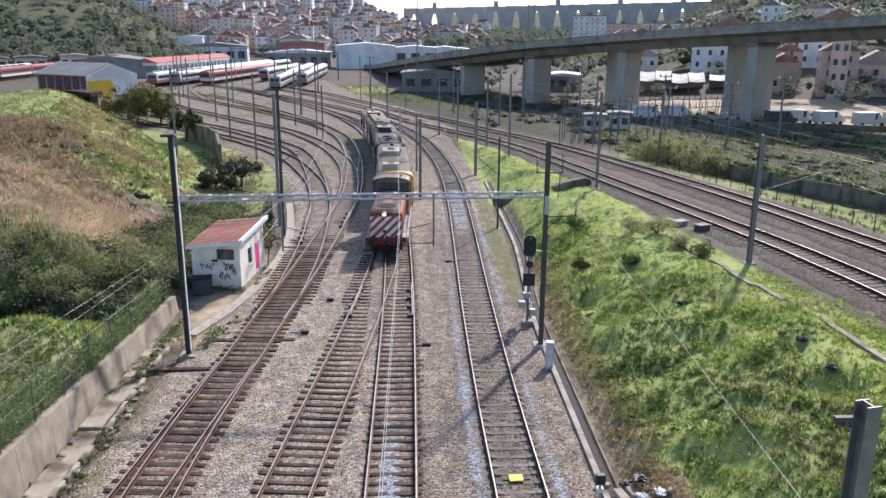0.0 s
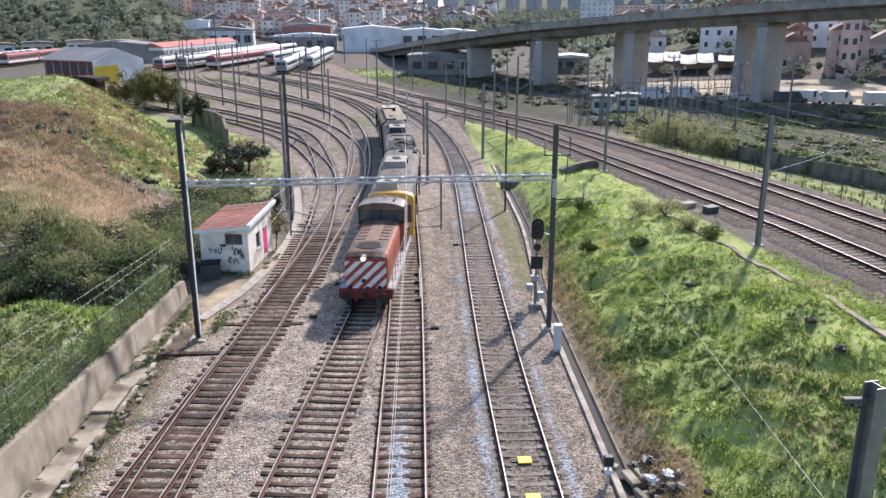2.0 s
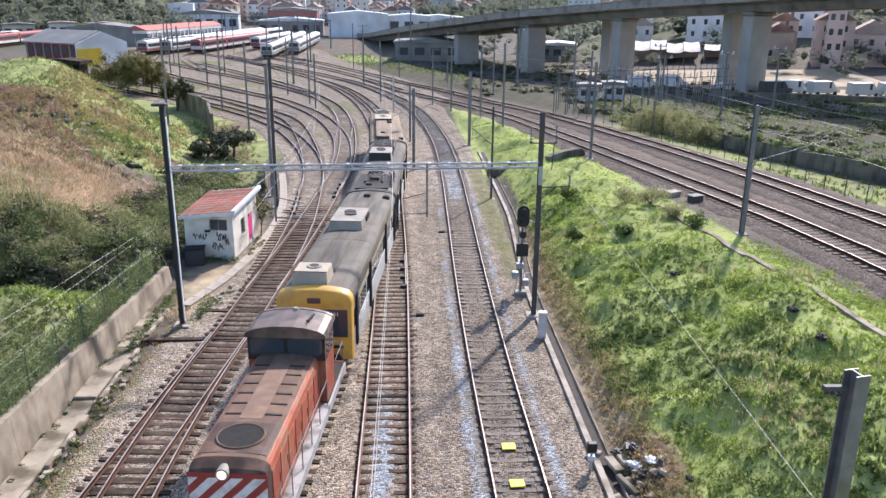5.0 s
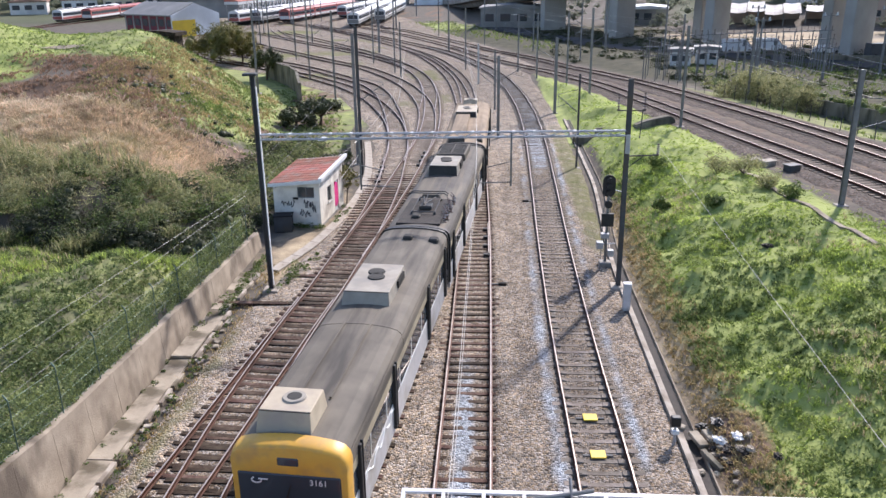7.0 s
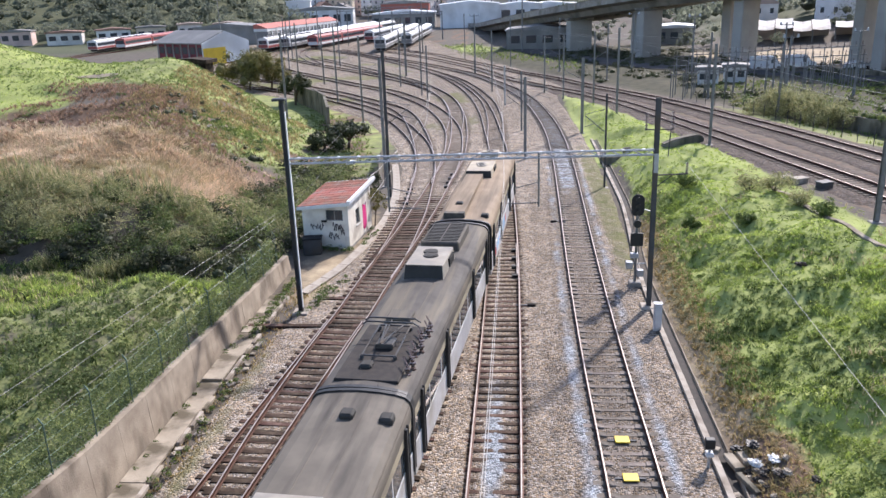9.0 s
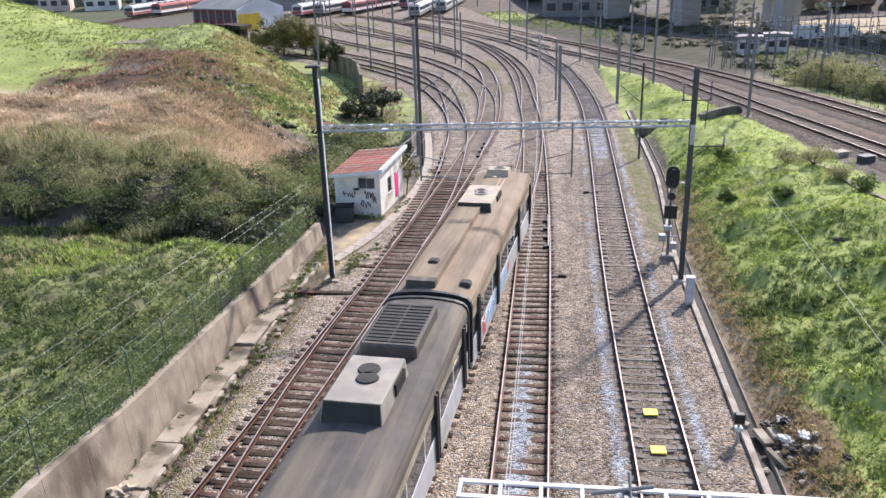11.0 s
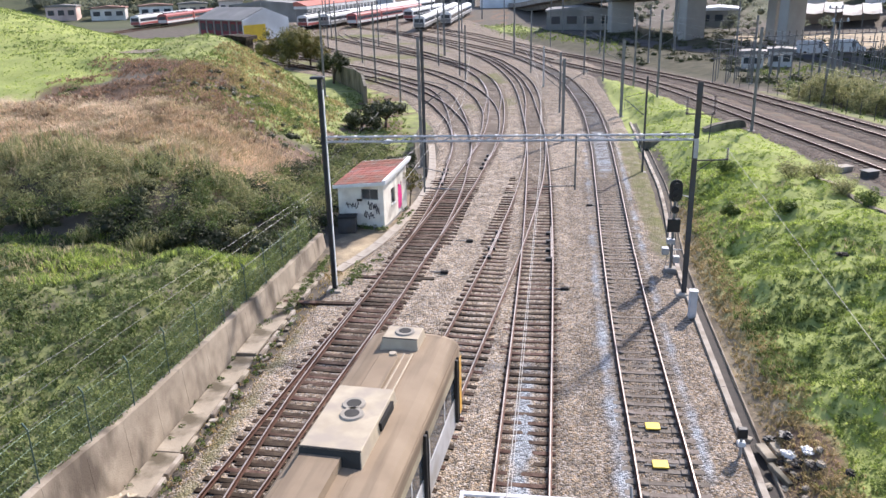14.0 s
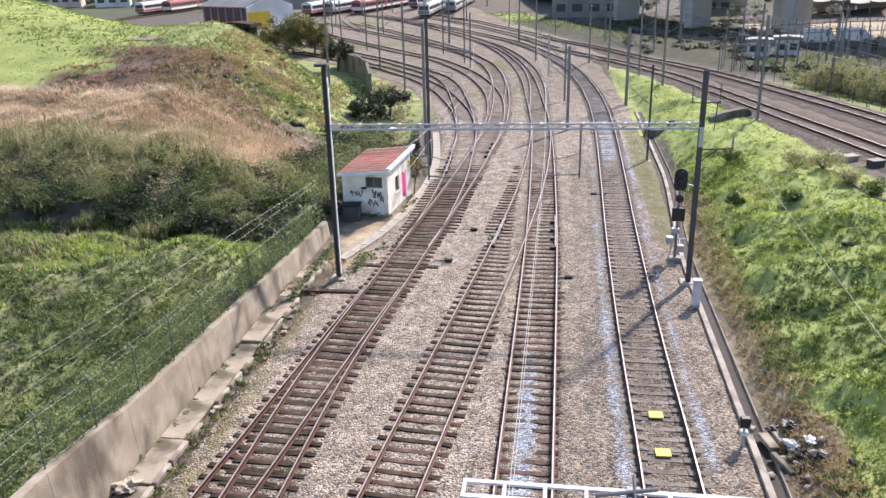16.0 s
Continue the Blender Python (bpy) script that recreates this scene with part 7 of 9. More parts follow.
# ---- old aqueduct on the skyline ----
# pale limestone, lightened so that some distance haze sits in its colour
M["stone"] = mat("old_grey_stone", (0.50, 0.49, 0.475), (0.42, 0.41, 0.40), 0.15, 0.9, 0, 0.2, 2, (0.36, 0.35, 0.34), 0.06)
aq = thing("aqueduct", "tall grey stone aqueduct with pointed arches across the valley", "aqueduct", kind="structure")


def arch_bay(w, h, top, leg):
    """One bay: a pier on each side and a pointed arch between."""
    bm = bmesh.new()
    n = 8
    half = w / 2 - leg / 2
    curve = [(half * (1 - k / n), h + (top - h - 6) * math.sin(math.pi / 2 * (k / n)) ** 0.8) for k in range(n + 1)]
    pts = [(w / 2, 0), (w / 2, top), (-w / 2, top), (-w / 2, 0), (-half, 0)] + [(-x, z) for x, z in curve] + [(x, z) for x, z in curve[::-1][1:]] + [(half, 0)]
    prism(bm, pts, -3.2, 3.2)
    me = bpy.data.meshes.new("arch_bay")
    bmesh.ops.triangulate(bm, faces=bm.faces[:])
    bm.to_mesh(me)
    bm.free()
    me.materials.append(M["stone"])
    return me


A0, A1 = Vector((-10, 930, 0)), Vector((330, 900, 0))
BAYS = 15
bay_w = (A1 - A0).length / BAYS
bay = arch_bay(bay_w - 0.05, 34, 56, 14.5)
for k in range(BAYS):
    p = A0.lerp(A1, (k + 0.5) / BAYS)
    ob = new("arch", bay)
    ob.parent = aq
    ob.matrix_basis = pose(p.x, p.y, -17.0 + 0.62 * k, 0, 0, math.degrees(math.atan2(A1.y - A0.y, A1.x - A0.x)))
    if k % 3 == 1:
        bm = bmesh.new()
        box(bm, -2.2, 2.2, -3.6, 3.6, 0, 5.0, bevel=0.3)
        box(bm, -2.6, 2.6, -3.9, 3.9, 5.0, 5.6)
        tw = part("vent_tower", bm, M["stone"], aq)
        tw.matrix_basis = pose(p.x, p.y, 39.0 + 0.62 * k)

# ---- houses ----
WALLS = [mat("wall_" + n, c, tuple(v * 0.85 for v in c), 0.3, 0.9, 0, 0.1, 6, tuple(v * 0.7 for v in c), 0.15) for n, c in
         (("cream", (0.72, 0.68, 0.63)), ("white", (0.80, 0.79, 0.78)), ("pink", (0.69, 0.52, 0.455)), ("ochre", (0.64, 0.55, 0.43)), ("grey", (0.66, 0.67, 0.69)), ("rose", (0.70, 0.62, 0.58)), ("brown", (0.48, 0.38, 0.31)))]
ROOFS = [mat("tiles_old", (0.34, 0.205, 0.155), (0.27, 0.165, 0.13), 0.6, 0.85, 0, 0.2, 5, (0.2, 0.12, 0.09), 0.3), mat("tiles_grey", (0.24, 0.225, 0.21), (0.18, 0.17, 0.16), 0.6, 0.85, 0, 0.2, 5), mat("tiles_pale", (0.42, 0.32, 0.265), (0.35, 0.27, 0.225), 0.6, 0.85, 0, 0.2, 5)]


def house_meshes(w, d, floors, wall, roof, flat, seed):
    """Meshes of a house: walls, roof, and recessed windows with sills."""
    rnd = random.Random(seed)
    h = floors * 3.0 + 0.4
    bm = bmesh.new()
    box(bm, -w / 2, w / 2, -d / 2, d / 2, -4, h)
    a = bpy.data.meshes.new("wall")
    bm.to_mesh(a)
    bm.free()
    a.materials.append(wall)
    bm = bmesh.new()
    if flat:
        box(bm, -w / 2 - 0.2, w / 2 + 0.2, -d / 2 - 0.2, d / 2 + 0.2, h, h + 0.6)
        box(bm, -1.5, 1.5, -1.5, 1.5, h + 0.6, h + 2.4)
    else:
        r = 0.32 * min(w, d)
        prism(bm, [(-w / 2 - 0.4, h - 0.05), (w / 2 + 0.4, h - 0.05), (0.0, h + r)], -d / 2 - 0.3, d / 2 + 0.3)
        box(bm, w * 0.2, w * 0.2 + 0.7, -0.4, 0.4, h, h + r + 0.6)
    b = bpy.data.meshes.new("roof")
    bm.to_mesh(b)
    bm.free()
    b.materials.append(roof)
    bm = bmesh.new()
    for side in range(2):
        span, off = (w, d / 2) if side == 0 else (d, w / 2)
        n = max(2, int(span / 3.0))
        for f in range(floors):
            for k in range(n):
                if rnd.random() < 0.1:
                    continue
                c = -span / 2 + span * (k + 0.5) / n
                z = 1.0 + 3.0 * f
                for sg in (-1, 1):
                    m = pose(0, 0, 0, 0, 0, 0 if side == 0 else 90)
                    y0 = sg * off
                    box(bm, c - 0.42, c + 0.42, y0 - 0.04, y0 + 0.04, z, z + 1.3, m, idx=0)
                    box(bm, c - 0.5, c + 0.5, y0 - 0.1, y0 + 0.1, z - 0.1, z, m, idx=1)
    c2 = bpy.data.meshes.new("glazing")
    bm.to_mesh(c2)
    bm.free()
    c2.materials.append(M["glass"])
    c2.materials.append(M["white"])
    return (("wall", a), ("roof", b), ("glazing", c2))


HOUSES = []
rnd = random.Random(11)
for k in range(16):
    fl = (2, 3, 3, 2, 4, 3, 5, 2, 3, 3, 4, 2, 5, 3, 4, 3)[k]
    HOUSES.append(house_meshes(rnd.uniform(7, 12), rnd.uniform(7, 9.5), fl, WALLS[(k * 5) % 6], ROOFS[(k * 2) % 3], fl > 3, k))


def house(meshes, x, y, z, turn, label="tiled town house with rows of small windows", scale=None):
    t = thing("house", label, "house", pose(x, y, z, 0, 0, turn), group="houses on the hill")
    for n, me in meshes:
        ob = new(n, me)
        ob.parent = t
        if n == "glazing":
            ob["kind"] = "stuff"
    return t


def polar(ang, r):
    return r * math.sin(radians(ang)), r * math.cos(radians(ang))


def joined(name, pieces, materials, label, category):
    """One mesh out of many placed copies; pieces: (mesh, matrix, first material slot)."""
    co, loops, tot, mi, n = [], [], [], [], 0
    for me, m, slot in pieces:
        v = np.empty(len(me.vertices) * 3)
        me.vertices.foreach_get("co", v)
        r4 = np.array(m)
        co.append(v.reshape(-1, 3) @ r4[:3, :3].T + r4[:3, 3])
        q = np.empty(len(me.loops), np.int32)
        me.loops.foreach_get("vertex_index", q)
        loops.append(q + n)
        q = np.empty(len(me.polygons), np.int32)
        me.polygons.foreach_get("loop_total", q)
        tot.append(q)
        q = np.empty(len(me.polygons), np.int32)
        me.polygons.foreach_get("material_index", q)
        mi.append(q + slot)
        n += len(me.vertices)
    co, loops, tot, mi = np.vstack(co), np.concatenate(loops), np.concatenate(tot), np.concatenate(mi)
    me = bpy.data.meshes.new(name)
    me.vertices.add(len(co))
    me.vertices.foreach_set("co", co.ravel())
    me.loops.add(len(loops))
    me.loops.foreach_set("vertex_index", loops)
    me.polygons.add(len(tot))
    me.polygons.foreach_set("loop_start", np.r_[0, np.cumsum(tot)[:-1]])
    me.polygons.foreach_set("loop_total", tot)
    me.polygons.foreach_set("material_index", mi)
    for x in materials:
        me.materials.append(x)
    me.update(calc_edges=True)
    return tagged(new(name, me), label, category, kind="stuff")


rnd = random.Random(5)
placed = []
for k in range(16000):
    if len(placed) > 700:
        break
    ang = rnd.uniform(-27, 5.0)
    r = rnd.uniform(470, 940)
    if ang < -14 and r < 560 or ang > 0 and r < 640:
        continue
    x, y = polar(ang, r)
    if any(math.hypot(x - a, y - b) < 8.6 for a, b, c, d in placed):
        continue
    placed.append((x, y, rnd.randrange(16), -ang + rnd.uniform(-25, 25)))
placed.sort(key=lambda p: math.hypot(p[0], p[1]))
for x, y, k, turn in placed[:230]:
    house(HOUSES[k], x, y, float(land(x, y)), turn)
SLOTS = WALLS + ROOFS + [M["glass"], M["white"]]
far_town = []
for x, y, k, turn in placed[230:]:
    m = pose(x, y, float(land(x, y)), 0, 0, turn)
    for nm, me in HOUSES[k]:
        far_town.append((me, m, SLOTS.index(me.materials[0])))
joined("far_town", far_town, SLOTS, "pale town houses crowding the far hillside", "houses")
rnd = random.Random(17)
right_town = []
for k in range(400):
    ang, r = rnd.uniform(12.5, 33), rnd.uniform(330, 560)
    x, y = polar(ang, r)
    if len(right_town) < 24 and all(math.hypot(x - a, y - b) > 13 for a, b in right_town):
        right_town.append((x, y))
        house(HOUSES[rnd.choice((0, 1, 3, 5, 7, 9, 11, 13))], x, y, float(land(x, y)), -ang + rnd.uniform(-25, 25), "pale house on the slope beyond the viaduct")
for x, y, w, fl, wk, lab in ((111.5, 520, 20, 8, 1, "tall white apartment block above the viaduct"), (143, 560, 21, 6, 2, "pinkish apartment block above the viaduct"), (172, 585, 16, 5, 0, "cream apartment block above the viaduct")):
    t = house(house_meshes(w, 12, fl, WALLS[wk], ROOFS[1], True, 40 + fl), x, y, float(land(x, y)) - 2, -10, lab)
    for k in range(fl):
        bm = bmesh.new()
        box(bm, -w / 2 + 0.8, w / 2 - 0.8, -7.2, -6.0, 0.5 + 3 * k, 1.5 + 3 * k)
        part("balcony", bm, WALLS[wk], t)
# houses behind the viaduct
for x, y, w, d, fl, wk, rk, turn, lab in (
    (93.0, 176, 7.5, 8, 3, 2, 0, -22, "faded pink house with a tall gabled front"), (90.4, 170.5, 3.4, 3.2, 4, 2, 0, -22, "narrow pink tower house with a pitched roof"), (84.5, 184, 6, 7, 2, 6, 0, -20, "old brown house among trees"),
    (101, 175, 9, 9, 2, 2, 2, -26, "faded pink terrace house"), (92.5, 199, 6.5, 7, 2, 6, 0, -24, "old brown house with dark windows"),
    (111, 176, 10, 9, 2, 6, 0, -28, "brownish terrace house with a tiled roof"), (79, 216, 9, 9, 2, 1, 0, -18, "white house with a red tiled roof"),
    (62, 222, 9, 9, 2, 0, 2, -12, "cream house with a tiled roof"), (128, 182, 11, 9, 3, 0, 2, -30, "cream house with a pale tiled roof"),
    (104, 214, 10, 9, 2, 1, 0, -26, "white house with a red tiled roof"), (118, 226, 11, 9, 3, 2, 0, -28, "pink house on the slope"),
    (138, 214, 11, 9, 3, 1, 0, -32, "white house on the slope"), (96, 246, 11, 9, 2, 0, 0, -22, "cream house on the slope"), (70, 250, 10, 9, 3, 1, 0, -16, "white house on the slope")):
    house(house_meshes(w, d, fl, WALLS[wk], ROOFS[rk], False, int(x)), x, y, float(land(x, y)), turn, lab)

# ---- yard buildings ----
M.update(
    maroon=mat("maroon_cladding", (0.21, 0.045, 0.06), (0.16, 0.04, 0.05), 0.5, 0.7, 0, 0.1, 5),
    roof_grey=mat("grey_sheet_roof", (0.24, 0.235, 0.225), (0.19, 0.185, 0.178), 0.4, 0.7, 0.1, 0.15, 6, (0.30, 0.29, 0.27), 0.2),
    sheet_white=mat("white_sheet_wall", (0.74, 0.75, 0.76), (0.66, 0.67, 0.68), 0.3, 0.6, 0, 0.1, 5, (0.5, 0.5, 0.5), 0.1),
    roof_pale=mat("pale_sheet_roof", (0.55, 0.53, 0.50), (0.40, 0.38, 0.36), 0.4, 0.75, 0, 0.15, 6, (0.30, 0.26, 0.22), 0.25),
    red_band=mat("red_fascia", (0.45, 0.16, 0.12), (0.38, 0.13, 0.10), 0.5, 0.7, 0, 0.05, 5),
    yellow_wall=mat("yellow_wall", (0.66, 0.46, 0.05), (0.56, 0.38, 0.05), 0.5, 0.8, 0, 0.1, 5),
    train_red=mat("train_red", (0.34, 0.085, 0.075), (0.28, 0.07, 0.06), 0.6, 0.5, 0, 0.05, 8),
    train_white=mat("train_white", (0.66, 0.66, 0.65), (0.56, 0.56, 0.55), 0.6, 0.5, 0, 0.05, 8),
    van_white=mat("van_white", (0.58, 0.58, 0.58), (0.5, 0.5, 0.5), 1.0, 0.4, 0, 0.0),
    van_dark=mat("van_dark", (0.05, 0.05, 0.055), (0.07, 0.07, 0.075), 1.0, 0.4, 0, 0.0),
)
shed = thing("engine_shed", "grey-roofed shed with maroon walls and a white gable", "shed", pose(-80.2, 198.5, 0, 0, 0, -121))
bm = bmesh.new()
box(bm, -6.5, 6.5, -6.5, 11.5, -0.4, 4.6)
part("wall", bm, M["maroon"], shed)
bm = bmesh.new()
prism(bm, [(-7.2, 4.5), (7.2, 4.5), (7.2, 4.8), (0, 7.4), (-7.2, 4.8)], -7.0, 11.4)
part("roof", bm, M["roof_grey"], shed)
bm = bmesh.new()
prism(bm, [(-7.0, 0.0), (7.0, 0.0), (7.0, 4.7), (0, 7.2), (-7.0, 4.7)], 11.5, 11.9)
part("gable", bm, M["sheet_white"], shed, "white gable wall")
bm = bmesh.new()
box(bm, 0.5, 7.0, 11.9, 12.1, -0.4, 3.6)
part("yellow_panel", bm, M["yellow_wall"], shed, "yellow lower gable")
for k in range(6):
    for q in (-6.56, 6.56):
        bm = bmesh.new()
        box(bm, q - 0.06, q + 0.06, -6.3 + k * 3.0, -5.8 + k * 3.0, -0.4, 4.6)
        part("pilaster", bm, M["roof_grey"], shed)
        bm = bmesh.new()
        box(bm, q - 0.04, q + 0.04, -5.4 + k * 3.0, -3.7 + k * 3.0, 2.2, 3.8)
        part("window", bm, M["glass"], shed)

hall = thing("maintenance_hall", "long maintenance hall with a red roof above a white fascia", "hall", pose(-72.2, 269, 0, 0, 0, -9.4))
bm = bmesh.new()
box(bm, -1.6, 2.0, -28, 28, -0.4, 4.7)
part("wall", bm, M["roof_grey"], hall)
bm = bmesh.new()
prism(bm, [(-2.0, 5.5), (2.5, 5.5), (2.5, 5.6), (-1.0, 6.9), (-2.0, 6.7)], -28.6, 28.6)
part("roof", bm, M["red_band"], hall, "red sheet roof")
bm = bmesh.new()
box(bm, -2.0, 2.4, -28.5, 28.5, 4.7, 5.5)
part("white_fascia", bm, M["train_white"], hall, "white fascia band")
for k in range(18):
    bm = bmesh.new()
    box(bm, 1.98, 2.12, -27.6 + k * 3.1, -25.3 + k * 3.1, 1.0, 4.5)
    part("bay_window", bm, M["glass"], hall)
    bm = bmesh.new()
    box(bm, 2.0, 2.3, -25.2 + k * 3.1, -24.7 + k * 3.1, -0.4, 4.7)
    part("column", bm, M["train_white"], hall)



def parked_train(x, y, turn, n, base, band, label):
    """A rake of stabled railcars."""
    t = thing("parked_train", label, "train", pose(x, y, 0, 0, 0, turn), group="trains stabled in the yard")
    for k in range(n):
        y0 = k * 20.5
        bm = bmesh.new()
        prism(bm, arch(1.5, 0.9, 3.3, 0.5, 8), y0, y0 + 20.0)
        body = part("car_body", bm, M[base], t)
        for s in (-1, 1):
            bm = bmesh.new()
            box(bm, s * 1.51 - 0.02, s * 1.51 + 0.02, y0 + 0.6, y0 + 19.4, 1.95, 2.8)
            part("window_band", bm, M["glass"], body)
            bm = bmesh.new()
            box(bm, s * 1.515 - 0.02, s * 1.515 + 0.02, y0 + 0.2, y0 + 19.8, 1.0, 1.6)
            part("side_stripe", bm, M[band], body)
        bm = bmesh.new()
        box(bm, -1.2, 1.2, y0 + 1, y0 + 19, 0.3, 0.9)
        part("underframe", bm, M["under"], body)
        if k == 0:
            bm = bmesh.new()
            box(bm, -1.2, 1.2, y0 - 0.06, y0 + 0.05, 2.0, 3.0, bevel=0.02)
            part("windscreen", bm, M["glass"], body)
            bm = bmesh.new()
            box(bm, -1.4, 1.4, y0 - 0.05, y0 + 0.05, 1.0, 1.9, bevel=0.02)
            part("front_panel", bm, M[band], body)
            for q in range(4):
                bm = bmesh.new()
                box(bm, -0.7, 0.7, y0 + 2 + 4.6 * q, y0 + 4.4 + 4.6 * q, 3.75, 4.05, bevel=0.05)
                part("roof_unit", bm, M["roof_grey"], body)
    return t


parked_train(-71, 224, -8, 5, "train_white", "train_red", "white stabled train with red lower panels")
parked_train(-66.1, 229, -8.8, 5, "train_white", "roof_grey", "long white stabled train in the yard")
parked_train(-58.6, 231, -8.6, 3, "train_red", "train_white", "dark red stabled train in the yard")
parked_train(-45.6, 250, -6.8, 2, "train_white", "train_red", "short white stabled train in the yard")
parked_train(-124, 247, 0.4, 2, "train_red", "train_white", "red and white stabled train beyond the maroon shed")
parked_train(-129.5, 240, 0.4, 2, "train_white", "train_red", "white stabled train with red stripes beyond the maroon shed")
parked_train(-35.9, 212, 0.6, 4, "train_white", "roof_grey", "white stabled railcars under the gantries")
parked_train(-31.2, 229, 0.5, 3, "train_white", "roof_grey", "pale stabled railcars beside the white ones")



def block(name, label, cat, x, y, turn, w, d, h, wall, roof, windows=0):
    """A plain industrial block with a roof edge and window strips."""
    t = thing(name, label, cat, pose(x, y, float(land(x, y)), 0, 0, turn))
    bm = bmesh.new()
    box(bm, -w / 2, w / 2, -d / 2, d / 2, -2, h)
    part("wall", bm, M[wall] if isinstance(wall, str) else wall, t)
    bm = bmesh.new()
    prism(bm, [(-w / 2 - 0.4, h), (w / 2 + 0.4, h), (w / 2 + 0.4, h + 0.4), (0, h + 0.05 * w + 0.4), (-w / 2 - 0.4, h + 0.4)], -d / 2 - 0.4, d / 2 + 0.4)
    part("roof", bm, M[roof] if isinstance(roof, str) else roof, t)
    for k in range(windows):
        bm = bmesh.new()
        xa = -w / 2 + w * (k + 0.2) / windows
        box(bm, xa, xa + 0.6 * w / windows, -d / 2 - 0.06, -d / 2 + 0.02, h * 0.35, h * 0.75)
        part("window", bm, M["glass"], t)
    return t


block("warehouse", "large white sheet-clad warehouse beyond the yard", "warehouse", -20, 345, 4, 24, 18, 9, "sheet_white", "sheet_white", 0)
block("warehouse", "blue-white office block beyond the yard", "warehouse", 1, 355, 0, 18, 16, 7.5, "sheet_white", "sheet_white", 3)
block("warehouse", "low white warehouse under the viaduct ramp", "warehouse", 14, 375, -4, 30, 16, 6, "sheet_white", "sheet_white", 2)
block("warehouse", "red-fronted workshop beyond the yard", "workshop", -52, 385, 4, 22, 14, 9.5, "red_band", "roof_grey", 4)
block("warehouse", "grey workshop with a long flat roof", "workshop", -48, 350, 2, 26, 14, 6.0, "roof_grey", "sheet_white", 6)
block("warehouse", "grey-roofed double hall beyond the yard", "workshop", -92, 385, 8, 30, 18, 8, "sheet_white", "roof_grey", 6)
block("workshop", "long low grey hall beside the maintenance hall", "workshop", -95.5, 268, 0, 21, 12, 5.6, "roof_grey", "roof_grey", 0)
block("warehouse", "white billboard-like block on the slope", "building", -112, 420, 10, 12, 10, 9, "sheet_white", "sheet_white", 0)
for k, (x, y, w) in enumerate(((-152, 299, 16), (-139, 303, 14), (-126, 309, 12), (-166, 290, 16), (-182, 286, 14), (-112, 312, 14))):
    block("low_house", "small white house behind the yard", "house", x, y, 26 - 2 * k, 0.75 * w, 7, 4.0 + 0.5 * (k % 3), WALLS[(k * 2 + 1) % 7], ROOFS[k % 3], 3)
block("warehouse", "pale curved-roof depot under the viaduct", "depot", 5.5, 207, -3, 16, 12, 4.4, "roof_grey", "roof_grey", 4)
block("warehouse", "low pale depot with a light roof", "depot", 39, 211, -10, 9, 11, 3.8, "roof_grey", "sheet_white", 3)


def canopy(label, x, y, turn, w, d, low, high, bays):
    """An open shed under sagging pale sheets that slope down to the yard, on posts, with a dim back wall."""
    t = thing("canopy_shed", label, "shed", pose(x, y, float(land(x, y)), 0, 0, turn))
    bm = bmesh.new()
    box(bm, -w / 2, w / 2, d / 2 - 0.2, d / 2, -1, high - 0.3)
    part("back_wall", bm, WALLS[6], t)
    for k in range(bays):
        xa, xb = -w / 2 + w * k / bays, -w / 2 + w * (k + 1) / bays - 0.12
        bm = bmesh.new()
        up = 0.35 * math.sin(k * 2.1)
        rows = [[bm.verts.new((xx, -d / 2 + d * j / 4, low + up + (high - low) * (j / 4) ** 0.8 + sag)) for xx, sag in ((xa, 0), ((xa + xb) / 2, -0.18), (xb, 0.05))] for j in range(5)]
        for p, q in zip(rows, rows[1:]):
            for i in range(2):
                bm.faces.new((p[i], p[i + 1], q[i + 1], q[i]))
        ext = bmesh.ops.extrude_face_region(bm, geom=bm.faces[:])
        bmesh.ops.translate(bm, verts=[g for g in ext["geom"] if isinstance(g, bmesh.types.BMVert)], vec=(0, 0, 0.08))
        bmesh.ops.recalc_face_normals(bm, faces=bm.faces)
        part("roof_sheet", bm, M["roof_pale"], t)
        bm = bmesh.new()
        box(bm, xa, xa + 0.25, -d / 2 + 0.2, -d / 2 + 0.45, -1, low + up)
        part("post", bm, M["roof_grey"], t)


canopy("open shed with sagging white roof sheets", 61, 190, -17, 15, 10, 2.6, 4.2, 4)
canopy("low lean-to with pale patched roof sheets", 76, 186, -20, 14, 7, 2.2, 3.1, 3)

# electrical yard beside the embankment
for x, y, w, d, h in ((28.2, 124, 3.0, 2.4, 2.1), (32.6, 126, 3.2, 2.4, 2.2)):
    block("equipment_cabin", "small white equipment cabin by the electrical yard", "cabin", x, y, -12, w, d, h, "train_white", "roof_grey", 2)
for k in range(30):
    x, y = 20.5 + 0.95 * k, 107 + 0.3 * k + 3.1 * (k % 3)
    t = thing("switch_frame", "grey steel switchgear frame with insulators", "switchgear", pose(x, y, float(land(x, y)) - 0.1), group="switchgear frames")
    bm = bmesh.new()
    hh = 3.4 + 0.9 * (k % 3)
    for s in (-0.8, 0.8):
        rod(bm, (s, 0, 0), (s, 0, hh), 0.07, n=6)
    rod(bm, (-1.2, 0, hh), (1.2, 0, hh), 0.07, n=6)
    part("frame", bm, M["steel"], t)
    for s in (-0.9, 0.0, 0.9):
        bm = bmesh.new()
        insulator(bm, (s, 0, hh), (s, 0, hh + 0.7), 4, 0.12)
        part("insulator", bm, M["ceramic"], t)


